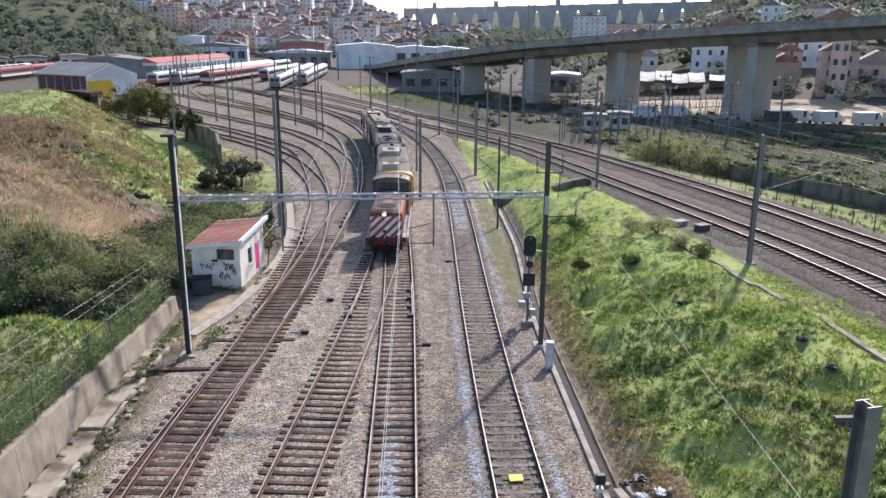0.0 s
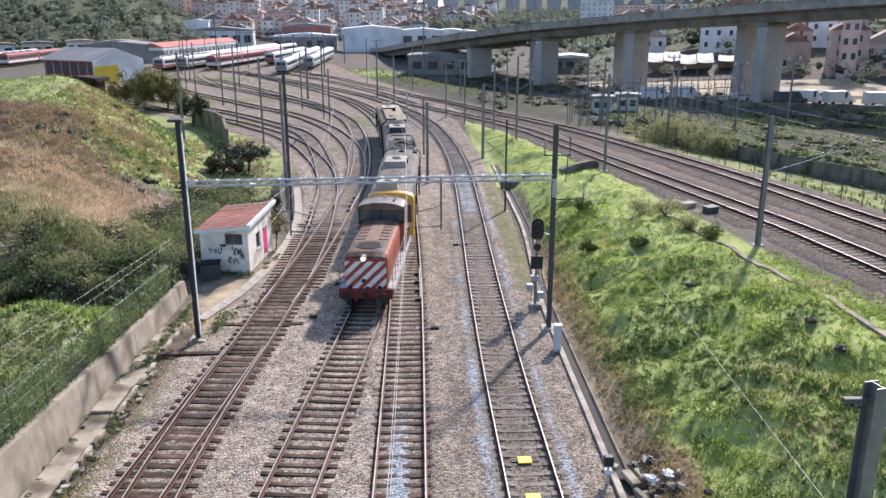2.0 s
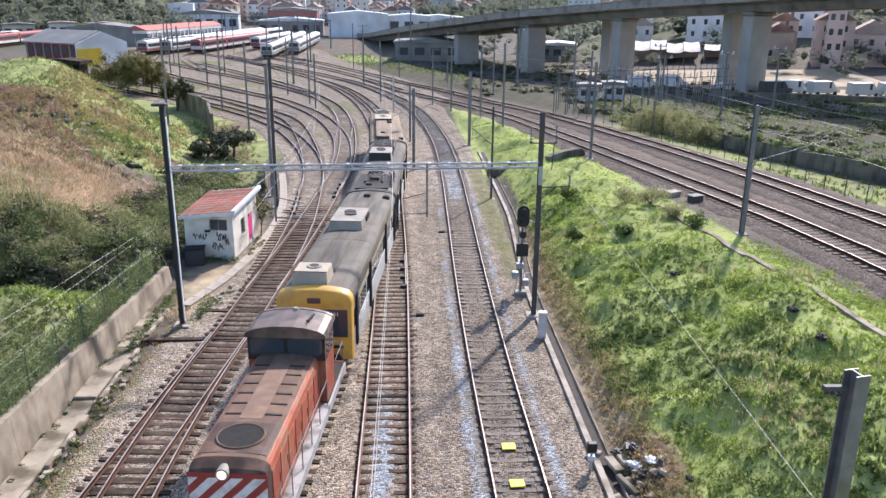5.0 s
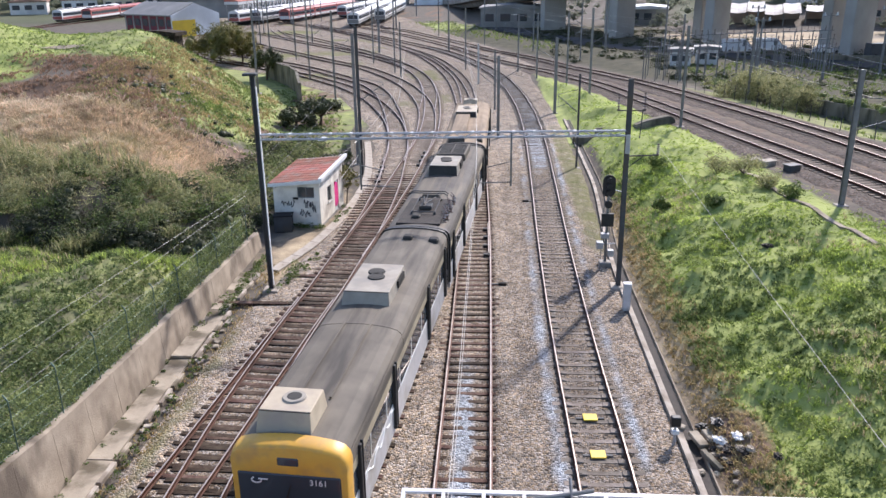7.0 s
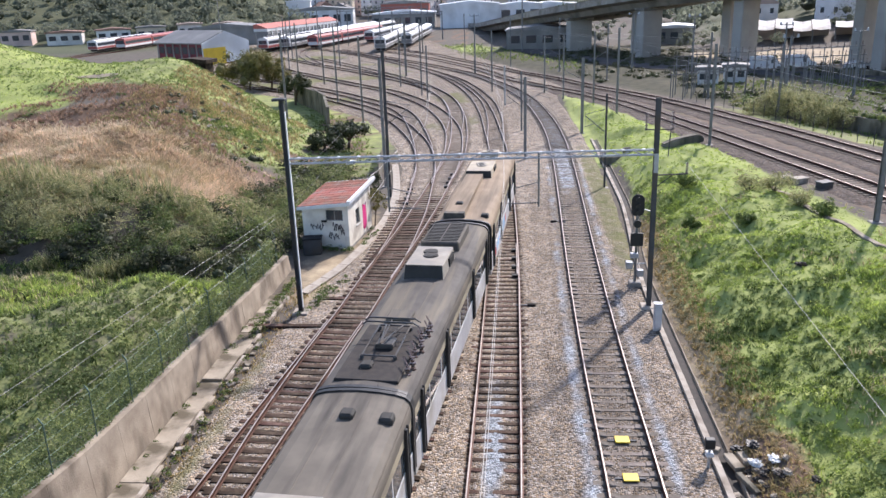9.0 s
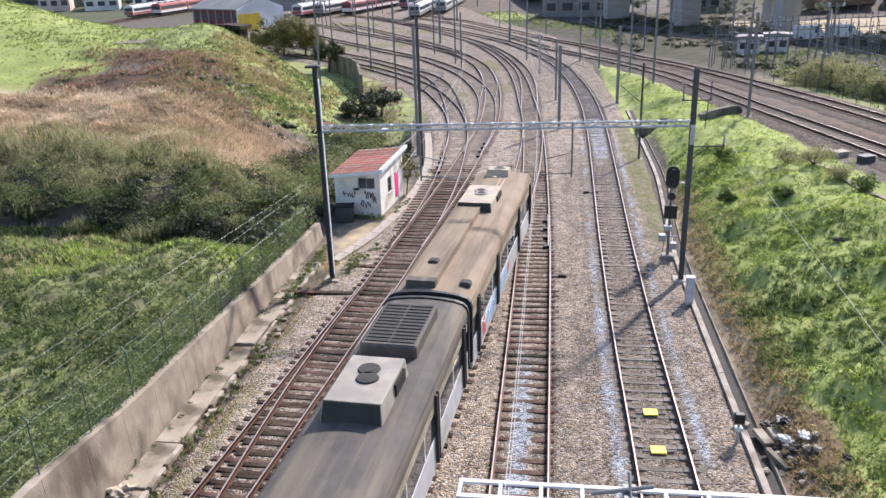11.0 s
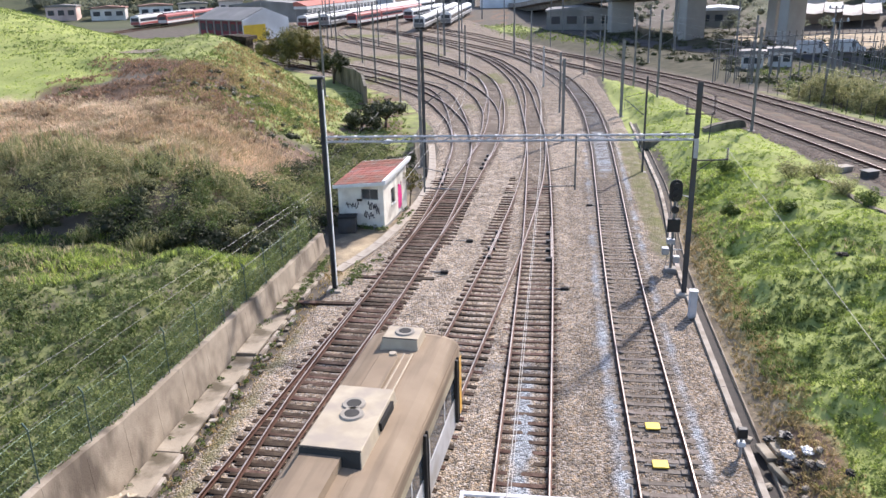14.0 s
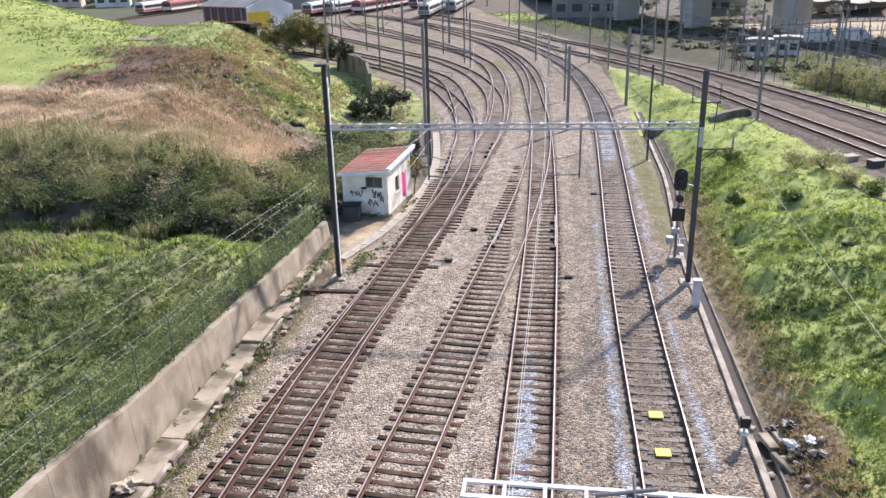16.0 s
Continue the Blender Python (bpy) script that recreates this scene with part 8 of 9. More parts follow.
def van(x, y, z, turn, paint, label, long=5.2, high=2.3, cargo=True):
    t = thing("van" if cargo else "car", label, "vehicle", pose(x, y, z, 0, 0, turn), group="parked vehicles")
    bm = bmesh.new()
    prism(bm, [(-long / 2, 0.4), (long / 2, 0.4), (long / 2, 1.1), (long / 2 - 0.9, 1.25), (long / 2 - 1.6, high), (-long / 2 + 0.1, high), (-long / 2, 1.2)] if cargo else
          [(-long / 2, 0.35), (long / 2, 0.35), (long / 2, 0.8), (long / 2 - 1.1, 0.95), (long / 2 - 1.9, high), (-long / 2 + 1.0, high), (-long / 2 + 0.1, 0.95)], -0.9, 0.9)
    body = part("body", bm, M[paint], t)
    for s in (-1, 1):
        bm = bmesh.new()
        box(bm, -long / 2 + (3.0 if cargo else 1.2), long / 2 - 1.75, s * 0.9 - 0.02, s * 0.9 + 0.02, 1.2 if cargo else 0.95, high - 0.15)
        part("side_window", bm, M["glass"], body)
    bm = bmesh.new()
    xa, xb, za, zb = (long / 2 - 0.86, long / 2 - 1.56, 1.3, high - 0.06) if cargo else (long / 2 - 1.12, long / 2 - 1.84, 0.98, high - 0.04)
    vs = [bm.verts.new(p) for p in ((xa, -0.8, za), (xa, 0.8, za), (xb, 0.8, zb), (xb, -0.8, zb))]
    vs += [bm.verts.new(v.co + Vector((0.05, 0, 0.03))) for v in vs]
    for q in ((3, 2, 1, 0), (4, 5, 6, 7), (0, 1, 5, 4), (1, 2, 6, 5), (2, 3, 7, 6), (3, 0, 4, 7)):
        bm.faces.new([vs[i] for i in q])
    part("windscreen", bm, M["glass"], body)
    for s in (-1, 1):
        for x2 in (-long / 2 + 0.9, long / 2 - 0.9):
            bm = bmesh.new()
            rod(bm, (x2, s * 0.75, 0.34), (x2, s * 0.93, 0.34), 0.34, n=14)
            part("wheel", bm, M["under"], t)
    return t


for x, y, tn, pt, lab, c in ((61.3, 132, 8, "van_dark", "dark parked van on the dirt lot", True), (65, 133.5, 5, "train_white", "grey parked van on the dirt lot", True), (69.5, 132, 12, "van_white", "white parked van on the dirt lot", True),
                             (75, 129.5, 6, "van_white", "white parked box van on the dirt lot", True), (80.5, 130, 4, "van_white", "white parked van beside the box van", True), (55, 138, 20, "van_white", "white parked car on pale dirt", False), (60, 140, -8, "van_dark", "dark parked car on pale dirt", False),
                             (66, 141, 14, "van_white", "pale parked car on the dirt lot", False), (72, 141, 2, "roof_grey", "grey parked car on the dirt lot", False), (86, 130, 9, "van_white", "white parked car beside the vans", False), (41.5, 141, 6, "van_white", "white box van behind the switchgear", True), (47, 142, 3, "train_white", "pale box van behind the switchgear", True)):
    van(x, y, float(land(x, y)), tn, pt, lab, cargo=c, long=5.2 if c else 4.2, high=2.3 if c else 1.45)
M["dirt"] = mat("pale_dirt", (0.42, 0.345, 0.235), (0.34, 0.28, 0.19), 0.5, 0.95, 0, 0.3, 6, (0.26, 0.22, 0.17), 0.2)
M["tarmac"] = mat("tarmac", (0.055, 0.055, 0.057), (0.075, 0.074, 0.073), 0.8, 0.9, 0, 0.2, 12, (0.04, 0.04, 0.042), 0.2)


def patch(name, label, pts, material, lift=0.06, width=3.0):
    line = smooth_line(pts, 2.0)
    r = sides(line)
    k = 5
    vs = []
    for p, n in zip(line, r):
        for j in range(k):
            q = p + n * width * (j / (k - 1) - 0.5)
            vs.append((q[0], q[1], float(land(q[0], q[1])) + lift))
    idx = np.arange(len(vs)).reshape(len(line), k)
    f = np.stack([idx[:-1, :-1], idx[:-1, 1:], idx[1:, 1:], idx[1:, :-1]], -1).reshape(-1, 4)
    return tagged(raw(name, vs, f, material, smooth=True), label, name, kind="structure")


patch("dirt_lot", "pale dirt parking lot", [(52, 137), (64, 135), (80, 132), (104, 128)], M["dirt"], 0.1, 13)
patch("dirt_track", "pale dirt strip behind the piers", [(34, 166), (48, 163), (64, 160), (92, 156)], M["dirt"], 0.1, 26)
patch("road", "dark tarmac road under the viaduct", [(-4, 214), (10, 180), (24, 152), (40, 136), (70, 110), (110, 88)], M["tarmac"], 0.14, 7)
patch("yard_surface", "grey stony yard between the sidings", [(-60, 150), (-66, 200), (-66, 260), (-62, 345)], mat("yard_stone", (0.20, 0.175, 0.15), (0.145, 0.125, 0.105), 0.4, 0.95, 0, 0.3, 6, (0.26, 0.235, 0.21), 0.08), 0.05, 62)
# boundary wall and fence beyond the embankment
bw = thing("boundary_wall", "low stained boundary wall beyond the embankment", "wall", kind="structure")
line = smooth_line([(52, 40), (46, 55), (40.4, 66.5), (33.4, 81.5), (27.5, 96)], 3.0)
for a, b in zip(line, line[1:]):
    d = Vector((*(b - a), 0))
    bm = bmesh.new()
    zg = float(land(a[0], a[1]))
    box(bm, -0.15, 0.15, 0, d.length - 0.03, -0.5, 1.5, pose(a[0], a[1], zg, 0, 0, -math.degrees(math.atan2(d.x, d.y))), bevel=0.02)
    part("panel", bm, M["wall_dark"], bw)
wf = thing("wire_fence", "rusty wire fence posts along the embankment", "fence", group="fences")
for k in range(26):
    y = 44 + k * 2.4
    x = float(np.interp(y, CURVES["bank_far"][:, 1], CURVES["bank_far"][:, 0])) + 3.6
    bm = bmesh.new()
    rod(bm, (x, y, float(land(x, y)) - 0.2), (x, y, float(land(x, y)) + 1.5), 0.035, n=6)
    part("fence_post", bm, M["steel_dark"], wf)

lw = thing("lot_wall", "dark stained retaining wall below the dirt lot", "wall", kind="structure")
line = smooth_line([(49, 130), (60, 126.5), (76, 121), (104, 112)], 4.0)
for a, b in zip(line, line[1:]):
    d = Vector((*(b - a), 0))
    bm = bmesh.new()
    box(bm, -0.25, 0.25, 0, d.length - 0.03, -0.8, 0.9, pose(a[0], a[1], float(land(a[0], a[1])), 0, 0, -math.degrees(math.atan2(d.x, d.y))), bevel=0.04)
    part("panel", bm, M["wall_dark"], lw)

# ---- plants ----
M.update(
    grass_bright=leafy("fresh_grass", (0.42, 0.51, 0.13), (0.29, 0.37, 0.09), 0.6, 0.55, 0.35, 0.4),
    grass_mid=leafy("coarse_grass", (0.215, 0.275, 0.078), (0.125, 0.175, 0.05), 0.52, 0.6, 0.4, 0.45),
    herb=leafy("broad_leaved_weed", (0.155, 0.205, 0.058), (0.08, 0.12, 0.035), 0.42, 0.5, 0.6, 0.5),
    dry_grass=leafy("dry_grass", (0.73, 0.59, 0.405), (0.53, 0.415, 0.275), 0.35, 0.8, 0.35, 0.4),
    straw=leafy("pale_straw", (0.56, 0.48, 0.29), (0.38, 0.32, 0.17), 0.35, 0.8, 0.5, 0.35),
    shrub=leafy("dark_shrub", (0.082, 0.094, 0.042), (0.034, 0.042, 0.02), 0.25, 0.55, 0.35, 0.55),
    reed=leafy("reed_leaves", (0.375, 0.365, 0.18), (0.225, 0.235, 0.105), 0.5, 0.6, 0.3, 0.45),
    ivy=leafy("ivy_leaves", (0.24, 0.28, 0.102), (0.12, 0.158, 0.056), 0.45, 0.6, 1.0, 0.4),
    # leaves lightened: distance haze is put into this colour
    tree_far=leafy("hazed_far_tree_leaves", (0.20, 0.215, 0.155), (0.14, 0.158, 0.115), 0.6, 0.8, 0.02, 0.22),
    tree_olive=leafy("olive_tree_leaves", (0.21, 0.185, 0.065), (0.13, 0.125, 0.045), 0.3, 0.6, 0.3, 0.4),
    verge_dry=leafy("withered_verge_grass", (0.48, 0.38, 0.19), (0.34, 0.27, 0.12), 0.4, 0.8, 0.5, 0.4),
    dead_stalk=leafy("dead_brown_stalks", (0.38, 0.26, 0.17), (0.25, 0.165, 0.11), 0.4, 0.8, 0.6, 0.45),
    bark=mat("bark", (0.10, 0.075, 0.055), (0.07, 0.052, 0.04), 3, 0.9, 0, 0.6, 14),
)


def on_land(xy, dz=0.0):
    return np.c_[xy, land(xy[:, 0], xy[:, 1]) + dz]


def sprinkle(n, x0, x1, y0, y1, keep):
    xy = np.c_[RNG.uniform(x0, x1, n), RNG.uniform(y0, y1, n)]
    return xy[RNG.uniform(0, 1, n) < keep(xy[:, 0], xy[:, 1])]


# bank to the right of the tracks
def bank_u(x, y):
    return (x - drain_x(y) - 0.35) / (kerb_x(y) - drain_x(y))


def bank_keep(x, y):
    u = bank_u(x, y) + 0.06 * fractal(x, y, 2.0, 21.0)
    bare = np.exp(-((x - 8.0) / 1.3) ** 2 - ((y - 22.9) / 2.0) ** 2)
    return (1 - np.clip(1.6 * bare, 0, 1)) * step(0.03, 0.10, u - 0.06 * step(30, 22, y)) * step(1.25, 1.1, bank_u(x, y)) * step(112, 95, y)


xy = sprinkle(30000, 8, 22, 12, 60, lambda x, y: bank_keep(x, y) * np.clip(0.75 + 0.5 * fractal(x, y, 2.5, 31.0), 0.15, 1))
tall = 0.10 + 0.10 * np.clip(fractal(xy[:, 0], xy[:, 1], 2.2, 33.0) + 0.4, 0, 1.4)
tall *= 1 - 0.55 * step(0.45, 0.75, bank_u(xy[:, 0], xy[:, 1])) * step(33, 42, xy[:, 1])
# sunlit top and shaded near slope are put into the grass colour here
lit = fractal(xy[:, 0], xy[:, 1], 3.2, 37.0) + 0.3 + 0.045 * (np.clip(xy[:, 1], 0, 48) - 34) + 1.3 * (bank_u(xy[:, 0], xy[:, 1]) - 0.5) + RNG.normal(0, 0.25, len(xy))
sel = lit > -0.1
blades("grass_tufts", on_land(xy[sel], -0.03), tall[sel], 0.022, M["grass_bright"], "bright green grass where the bank is painted as sunlit", "grass", 2.0, per=7)
blades("coarse_grass", on_land(xy[~sel], -0.03), tall[~sel] * 1.15, 0.026, M["grass_mid"], "coarse darker grass where the bank is painted as shaded", "grass", 1.8, per=7)
xy = sprinkle(5200, 8, 20, 12, 58, lambda x, y: bank_keep(x, y) * step(0.15, 0.6, fractal(x, y, 3.6, 43.0)))
blades("bank_straw", on_land(xy, -0.02), 0.24, 0.018, M["straw"], "pale dry grass patches on the bank", "grass", 1.1, per=5)
xy = sprinkle(130, 8.5, 17, 14, 56, lambda x, y: step(0.12, 0.25, bank_u(x, y)) * step(0.95, 0.75, bank_u(x, y)) * step(-0.1, 0.4, fractal(x, y, 2.6, 47.0)))
r = RNG.uniform(0.25, 0.6, len(xy))
leaf_cloud("bank_brambles", on_land(xy, 0.08), np.c_[r, r, r * 0.8], 110, 0.045, M["herb"], label="dark bramble clumps on the bank", category="brambles", flat=0.4, kind="stuff")
xy = sprinkle(5200, 6, 20, 60, 112, lambda x, y: bank_keep(x, y))
blades("far_bank_grass", on_land(xy, -0.02), 0.13, 0.03, M["grass_bright"], "bright grass on the far bank", "grass", 1.8, per=5)
xy = sprinkle(1500, 8, 18.5, 12, 58, lambda x, y: step(0.12, 0.22, bank_u(x, y)) * step(1.0, 0.9, bank_u(x, y)) * (0.25 + 0.75 * step(44, 34, y)) * step(-0.35, 0.45, fractal(x, y, 3.2, 41.0) - 0.5 * (bank_u(x, y) - 0.45)))
r = RNG.uniform(0.14, 0.42, len(xy))
leaf_cloud("bank_weeds", on_land(xy, 0.02), np.c_[r, r, r * 0.75], 60, 0.038, M["grass_mid"], label="dense leafy weeds in clumps on the bank", category="weeds", kind="stuff")
xy = sprinkle(15000, 7, 12, 12, 52, lambda x, y: step(-0.01, 0.03, bank_u(x, y)) * step(0.20, 0.08, bank_u(x, y)) * 0.85)
blades("dry_verge", on_land(xy, -0.02), 0.12, 0.02, M["verge_dry"], "withered yellow-brown verge at the bank's foot", "grass", 2.0, per=5)
for x, y, s in ((14.6, 51.0, 1.0), (15.5, 48.8, 1.0), (16.2, 46.3, 0.85), (11.4, 54.5, 0.75), (16.6, 43.6, 0.7), (12.6, 44.0, 0.5), (10.2, 46, 0.55)):
    t = thing("bush", "rounded olive-green bush on the grassy bank", "bush", pose(x, y, float(land(x, y)) - 0.05), group="bushes on the bank")
    bm = bmesh.new()
    for k in range(7):
        a = k * 0.9
        rod(bm, (0, 0, 0), (0.55 * s * math.cos(a), 0.55 * s * math.sin(a), 0.75 * s), 0.03 * s, 0.008, n=5)
    part("stem", bm, M["bark"], t)
    c = RNG.normal(0, 0.34 * s, (26, 3))
    c[:, 2] = np.abs(c[:, 2]) * 0.9 + 0.28 * s
    leaf_cloud("foliage", c * 1.25, np.full((26, 3), 0.34 * s), 70, 0.055, M["reed"] if s > 0.8 else M["herb"], t, flat=1.0)
for x, y in ((16.0, 30.2), (13.4, 37.2), (15.6, 27.0)):
    st = rag("boulder", "dark stone lying in the grass", x, y, float(land(x, y)) + 0.08, 0.32, M["under"], int(x * 7))
    st["category"] = "stone"

# left: creeper-covered mound, scrub, dry slope
def mound_keep(x, y):
    return step(-13.8, -14.4, x) * step(42.5, 40.5, y + 0.12 * (x + 14))


xy = sprinkle(12500, -40, -13.8, 10, 42, lambda x, y: mound_keep(x, y) * np.clip(0.85 + 0.6 * fractal(x, y, 3.0, 51.0), 0.25, 1))
r = RNG.uniform(0.18, 0.62, len(xy)) * (0.7 + 0.5 * np.clip(fractal(xy[:, 0], xy[:, 1], 2.0, 52.0), -0.6, 1))
leaf_cloud("creeper", on_land(xy, 0.0), np.c_[r, r, r * 0.8], 26, 0.058, M["ivy"], label="creeping ivy and brambles over the mound", category="creeper", kind="stuff")
xy = sprinkle(13000, -42, -15, 22, 42, lambda x, y: mound_keep(x, y) * step(0.1, 0.6, 0.8 * fractal(x, y, 3.6, 53.0) + 0.4 * mound_crest(x, y) + 0.3) * step(-0.5, 0.3, fractal(x, y, 1.6, 54.0)) * 0.9)
blades("mound_grass", on_land(xy, 0.08), 0.3, 0.025, M["grass_bright"], "bright grass on the mound's crest", "grass", 1.8, per=5)
xy = sprinkle(4200, -42, -14, 12, 42, lambda x, y: mound_keep(x, y) * step(0.1, 0.6, fractal(x, y, 4.0, 57.0) + 0.35 * mound_crest(x, y) - 0.1))
blades("mound_straw", on_land(xy, 0.05), 0.4, 0.02, M["straw"], "dry stalks on the mound", "grass", 0.8, per=4)
xy = sprinkle(15000, -40, -13.9, 11, 42, lambda x, y: mound_keep(x, y) * np.clip(0.7 + 0.6 * fractal(x, y, 2.5, 58.0), 0.15, 1))
blades("mound_herbs", on_land(xy, 0.0), 0.2, 0.026, M["herb"], "rough green growth over the mound", "grass", 2.0, per=4)
# leaves on the fence
n = 900
ys = RNG.uniform(9, 41, n)
ys = ys[fractal(ys * 0 + 3.0, ys, 2.2, 61.0) > -0.35]
zs = np.array([wall_top(y) for y in ys]) + RNG.uniform(-0.1, 1.5, len(ys)) ** 1.0
leaf_cloud("fence_creeper", np.c_[np.full(len(ys), -13.68), ys, zs], np.c_[np.full(len(ys), 0.12), np.full(len(ys), 0.28), np.full(len(ys), 0.26)], 26, 0.045, M["ivy"], label="ivy climbing through the chain-link fence", category="creeper", flat=1.0, kind="stuff")

# scrub belt: shade low down and along the ditch is put into near-black leaves, olive tops behind it
def belt(x, y):
    return y + 0.12 * (x + 14)


xy = sprinkle(1900, -58, -13.6, 38.5, 53, lambda x, y: step(39.6, 40.4, belt(x, y) + 0.7 * fractal(x, y, 2.6, 64.0)) * step(51.5, 48.5, y + 0.10 * (x + 30)) * step(-13.8, -15.0, x + 1.2 * step(44, 48, y)))
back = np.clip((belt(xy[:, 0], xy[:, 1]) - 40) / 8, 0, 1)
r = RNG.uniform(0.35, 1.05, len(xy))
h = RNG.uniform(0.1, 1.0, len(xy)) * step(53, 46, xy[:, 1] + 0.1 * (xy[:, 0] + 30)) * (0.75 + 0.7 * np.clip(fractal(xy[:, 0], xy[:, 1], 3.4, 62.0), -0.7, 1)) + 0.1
# low and front clumps score darker: the thicket's shade picks the leaf colour
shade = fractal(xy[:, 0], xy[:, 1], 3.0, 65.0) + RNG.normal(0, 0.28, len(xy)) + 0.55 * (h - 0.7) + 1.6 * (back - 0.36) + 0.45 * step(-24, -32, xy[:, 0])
for nm, lo, hi, mm, lab in (("dark_scrub", -9, -0.12, "shrub", "dense scrub under the hillside, its low shade put into near-black leaves"), ("green_scrub", -0.12, 0.3, "herb", "green brambles under the hillside"), ("pale_scrub", 0.3, 9, "reed", "pale olive bushes under the hillside")):
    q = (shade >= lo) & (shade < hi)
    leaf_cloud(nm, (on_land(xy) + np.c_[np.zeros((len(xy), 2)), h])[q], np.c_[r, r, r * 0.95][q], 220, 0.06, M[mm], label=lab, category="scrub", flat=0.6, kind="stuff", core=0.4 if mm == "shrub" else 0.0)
xy2 = sprinkle(4200, -60, -14, 43, 54, lambda x, y: step(44.0, 46.5, belt(x, y) + 1.2 * fractal(x, y, 3.0, 60.0)) * step(53.5, 49.5, y + 0.10 * (x + 30)) * step(-0.3, 0.5, fractal(x, y, 2.4, 63.0)) * step(-14.5, -16, x))
p = on_land(xy2)
p[:, 2] += RNG.uniform(0.1, 0.9, len(xy2))
blades("reeds", p, 0.75, 0.02, M["reed"], "tall greenish reeds over the scrub", "reeds", 0.9, per=6)
xy3 = sprinkle(900, -60, -16, 44.5, 50, lambda x, y: step(0.1, 0.5, fractal(x, y, 4.0, 67.0)))
p = on_land(xy3)
p[:, 2] += RNG.uniform(0.1, 1.0, len(xy3))
blades("pale_reeds", p, 0.8, 0.018, M["straw"], "pale dry stalks among the scrub", "reeds", 0.9, per=5)
# feathery pale bushes that stand out before the dark thicket
for x, y, k in ((-23.4, 40.6, 1.0), (-22.4, 41.3, 0.8), (-27.5, 41.5, 0.7), (-18.0, 42.2, 0.75), (-31.5, 43.0, 0.8), (-20.3, 44.5, 0.7), (-15.8, 43.6, 0.55)):
    t = thing("bush", "feathery grey-green bush before the dark thicket", "bush", pose(x, y, float(land(x, y)) - 0.1), group="bushes by the ditch")
    c = np.c_[RNG.normal(0, 0.42 * k, (22, 2)), RNG.uniform(0.2, 1.25, 22) * k]
    leaf_cloud("foliage", c, np.full((22, 3), 0.34 * k), 60, 0.05, M["herb"], t, flat=1.0)
    a = np.c_[RNG.normal(0, 0.5 * k, (120, 2)), RNG.uniform(0.1, 0.9, 120) * k]
    blades("sprays", a, 0.75 * k, 0.016, M["reed"], parent=t, lean=1.0, per=4)
# bushes spilling down between the slope and the hut
xy = sprinkle(900, -26, -13.5, 46, 74, lambda x, y: step(-21.0, -19.0, x + 1.2 * fractal(x, y, 3.0, 9.0) + 2.5 * step(52, 48, y)) * step(-0.3, 0.8, -x - 13.2 - 0.06 * (y - 46)) * step(74, 68, y))
r = RNG.uniform(0.35, 0.95, len(xy))
h = RNG.uniform(0.1, 0.7, len(xy))
# lower clumps take darker leaves: shade inside the bushes is painted
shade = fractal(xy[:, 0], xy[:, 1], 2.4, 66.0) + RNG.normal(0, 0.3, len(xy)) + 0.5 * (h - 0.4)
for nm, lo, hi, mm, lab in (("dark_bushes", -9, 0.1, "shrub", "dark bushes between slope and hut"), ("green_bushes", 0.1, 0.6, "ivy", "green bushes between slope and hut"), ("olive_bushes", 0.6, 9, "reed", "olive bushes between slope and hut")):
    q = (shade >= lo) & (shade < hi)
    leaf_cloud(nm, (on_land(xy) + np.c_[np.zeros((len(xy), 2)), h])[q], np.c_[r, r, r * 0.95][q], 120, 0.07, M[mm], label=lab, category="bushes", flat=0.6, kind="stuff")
# dry slope
def slope_keep(x, y):
    yy = y + 0.10 * (x + 30)
    return step(47, 50, yy) * step(66, 61, y + 3 * fractal(x, y, 7.0, 8.0)) * step(-1.0, 1.5, -x - 19.5 - 0.25 * np.clip(y - 56, 0, 9) + fractal(x, y, 3.0, 9.0)) * step(-62, -52, x)


xy = sprinkle(36000, -62, -16, 46, 76, slope_keep)
mix = fractal(xy[:, 0], xy[:, 1], 3.5, 71.0) + RNG.normal(0, 0.3, len(xy))
blades("dry_slope_grass", on_land(xy[mix < 0.45], -0.02), 0.42, 0.03, M["dry_grass"], "matted reddish-brown dry grass on the slope", "grass", 2.8, per=5)
blades("slope_straw", on_land(xy[mix >= 0.45], -0.02), 0.5, 0.026, M["straw"], "pale straw on the slope", "grass", 2.4, per=4)
xy = sprinkle(14000, -70, -20, 60, 105, lambda x, y: step(63, 69, y + 3 * fractal(x, y, 7.0, 8.0) - 9 * step(-28, -32, x)) * step(0.5, 4, -x - 16.5 - 0.16 * (y - 44) - 1.15 * np.clip(y - 90, 0, 99)) * np.clip(0.6 + 0.7 * fractal(x, y, 5.0, 77.0), 0, 1))
blades("ridge_grass", on_land(xy, -0.02), 0.2, 0.03, M["grass_mid"], "short green grass on the ridge", "grass", 1.8, per=4)
xy = sprinkle(900, -48, -20, 58, 84, lambda x, y: step(0.25, 0.6, fractal(x, y, 5.0, 81.0)) * step(0.5, 3.0, -x - 17 - 0.16 * (y - 44)))
r = RNG.uniform(0.2, 0.6, len(xy))
leaf_cloud("slope_brambles", on_land(xy, 0.05), np.c_[r, r, r * 0.7], 40, 0.08, M["herb"], label="green brambles on the hillside", category="brambles", kind="stuff")
xy = sprinkle(15000, -95, -41, 62, 112, lambda x, y: step(-41.5, -44.5, x + 2.5 * fractal(x, y, 7.0, 8.0)) * step(62, 66, y) * np.clip(0.8 + 0.6 * fractal(x, y, 6.0, 78.0), 0.2, 1))
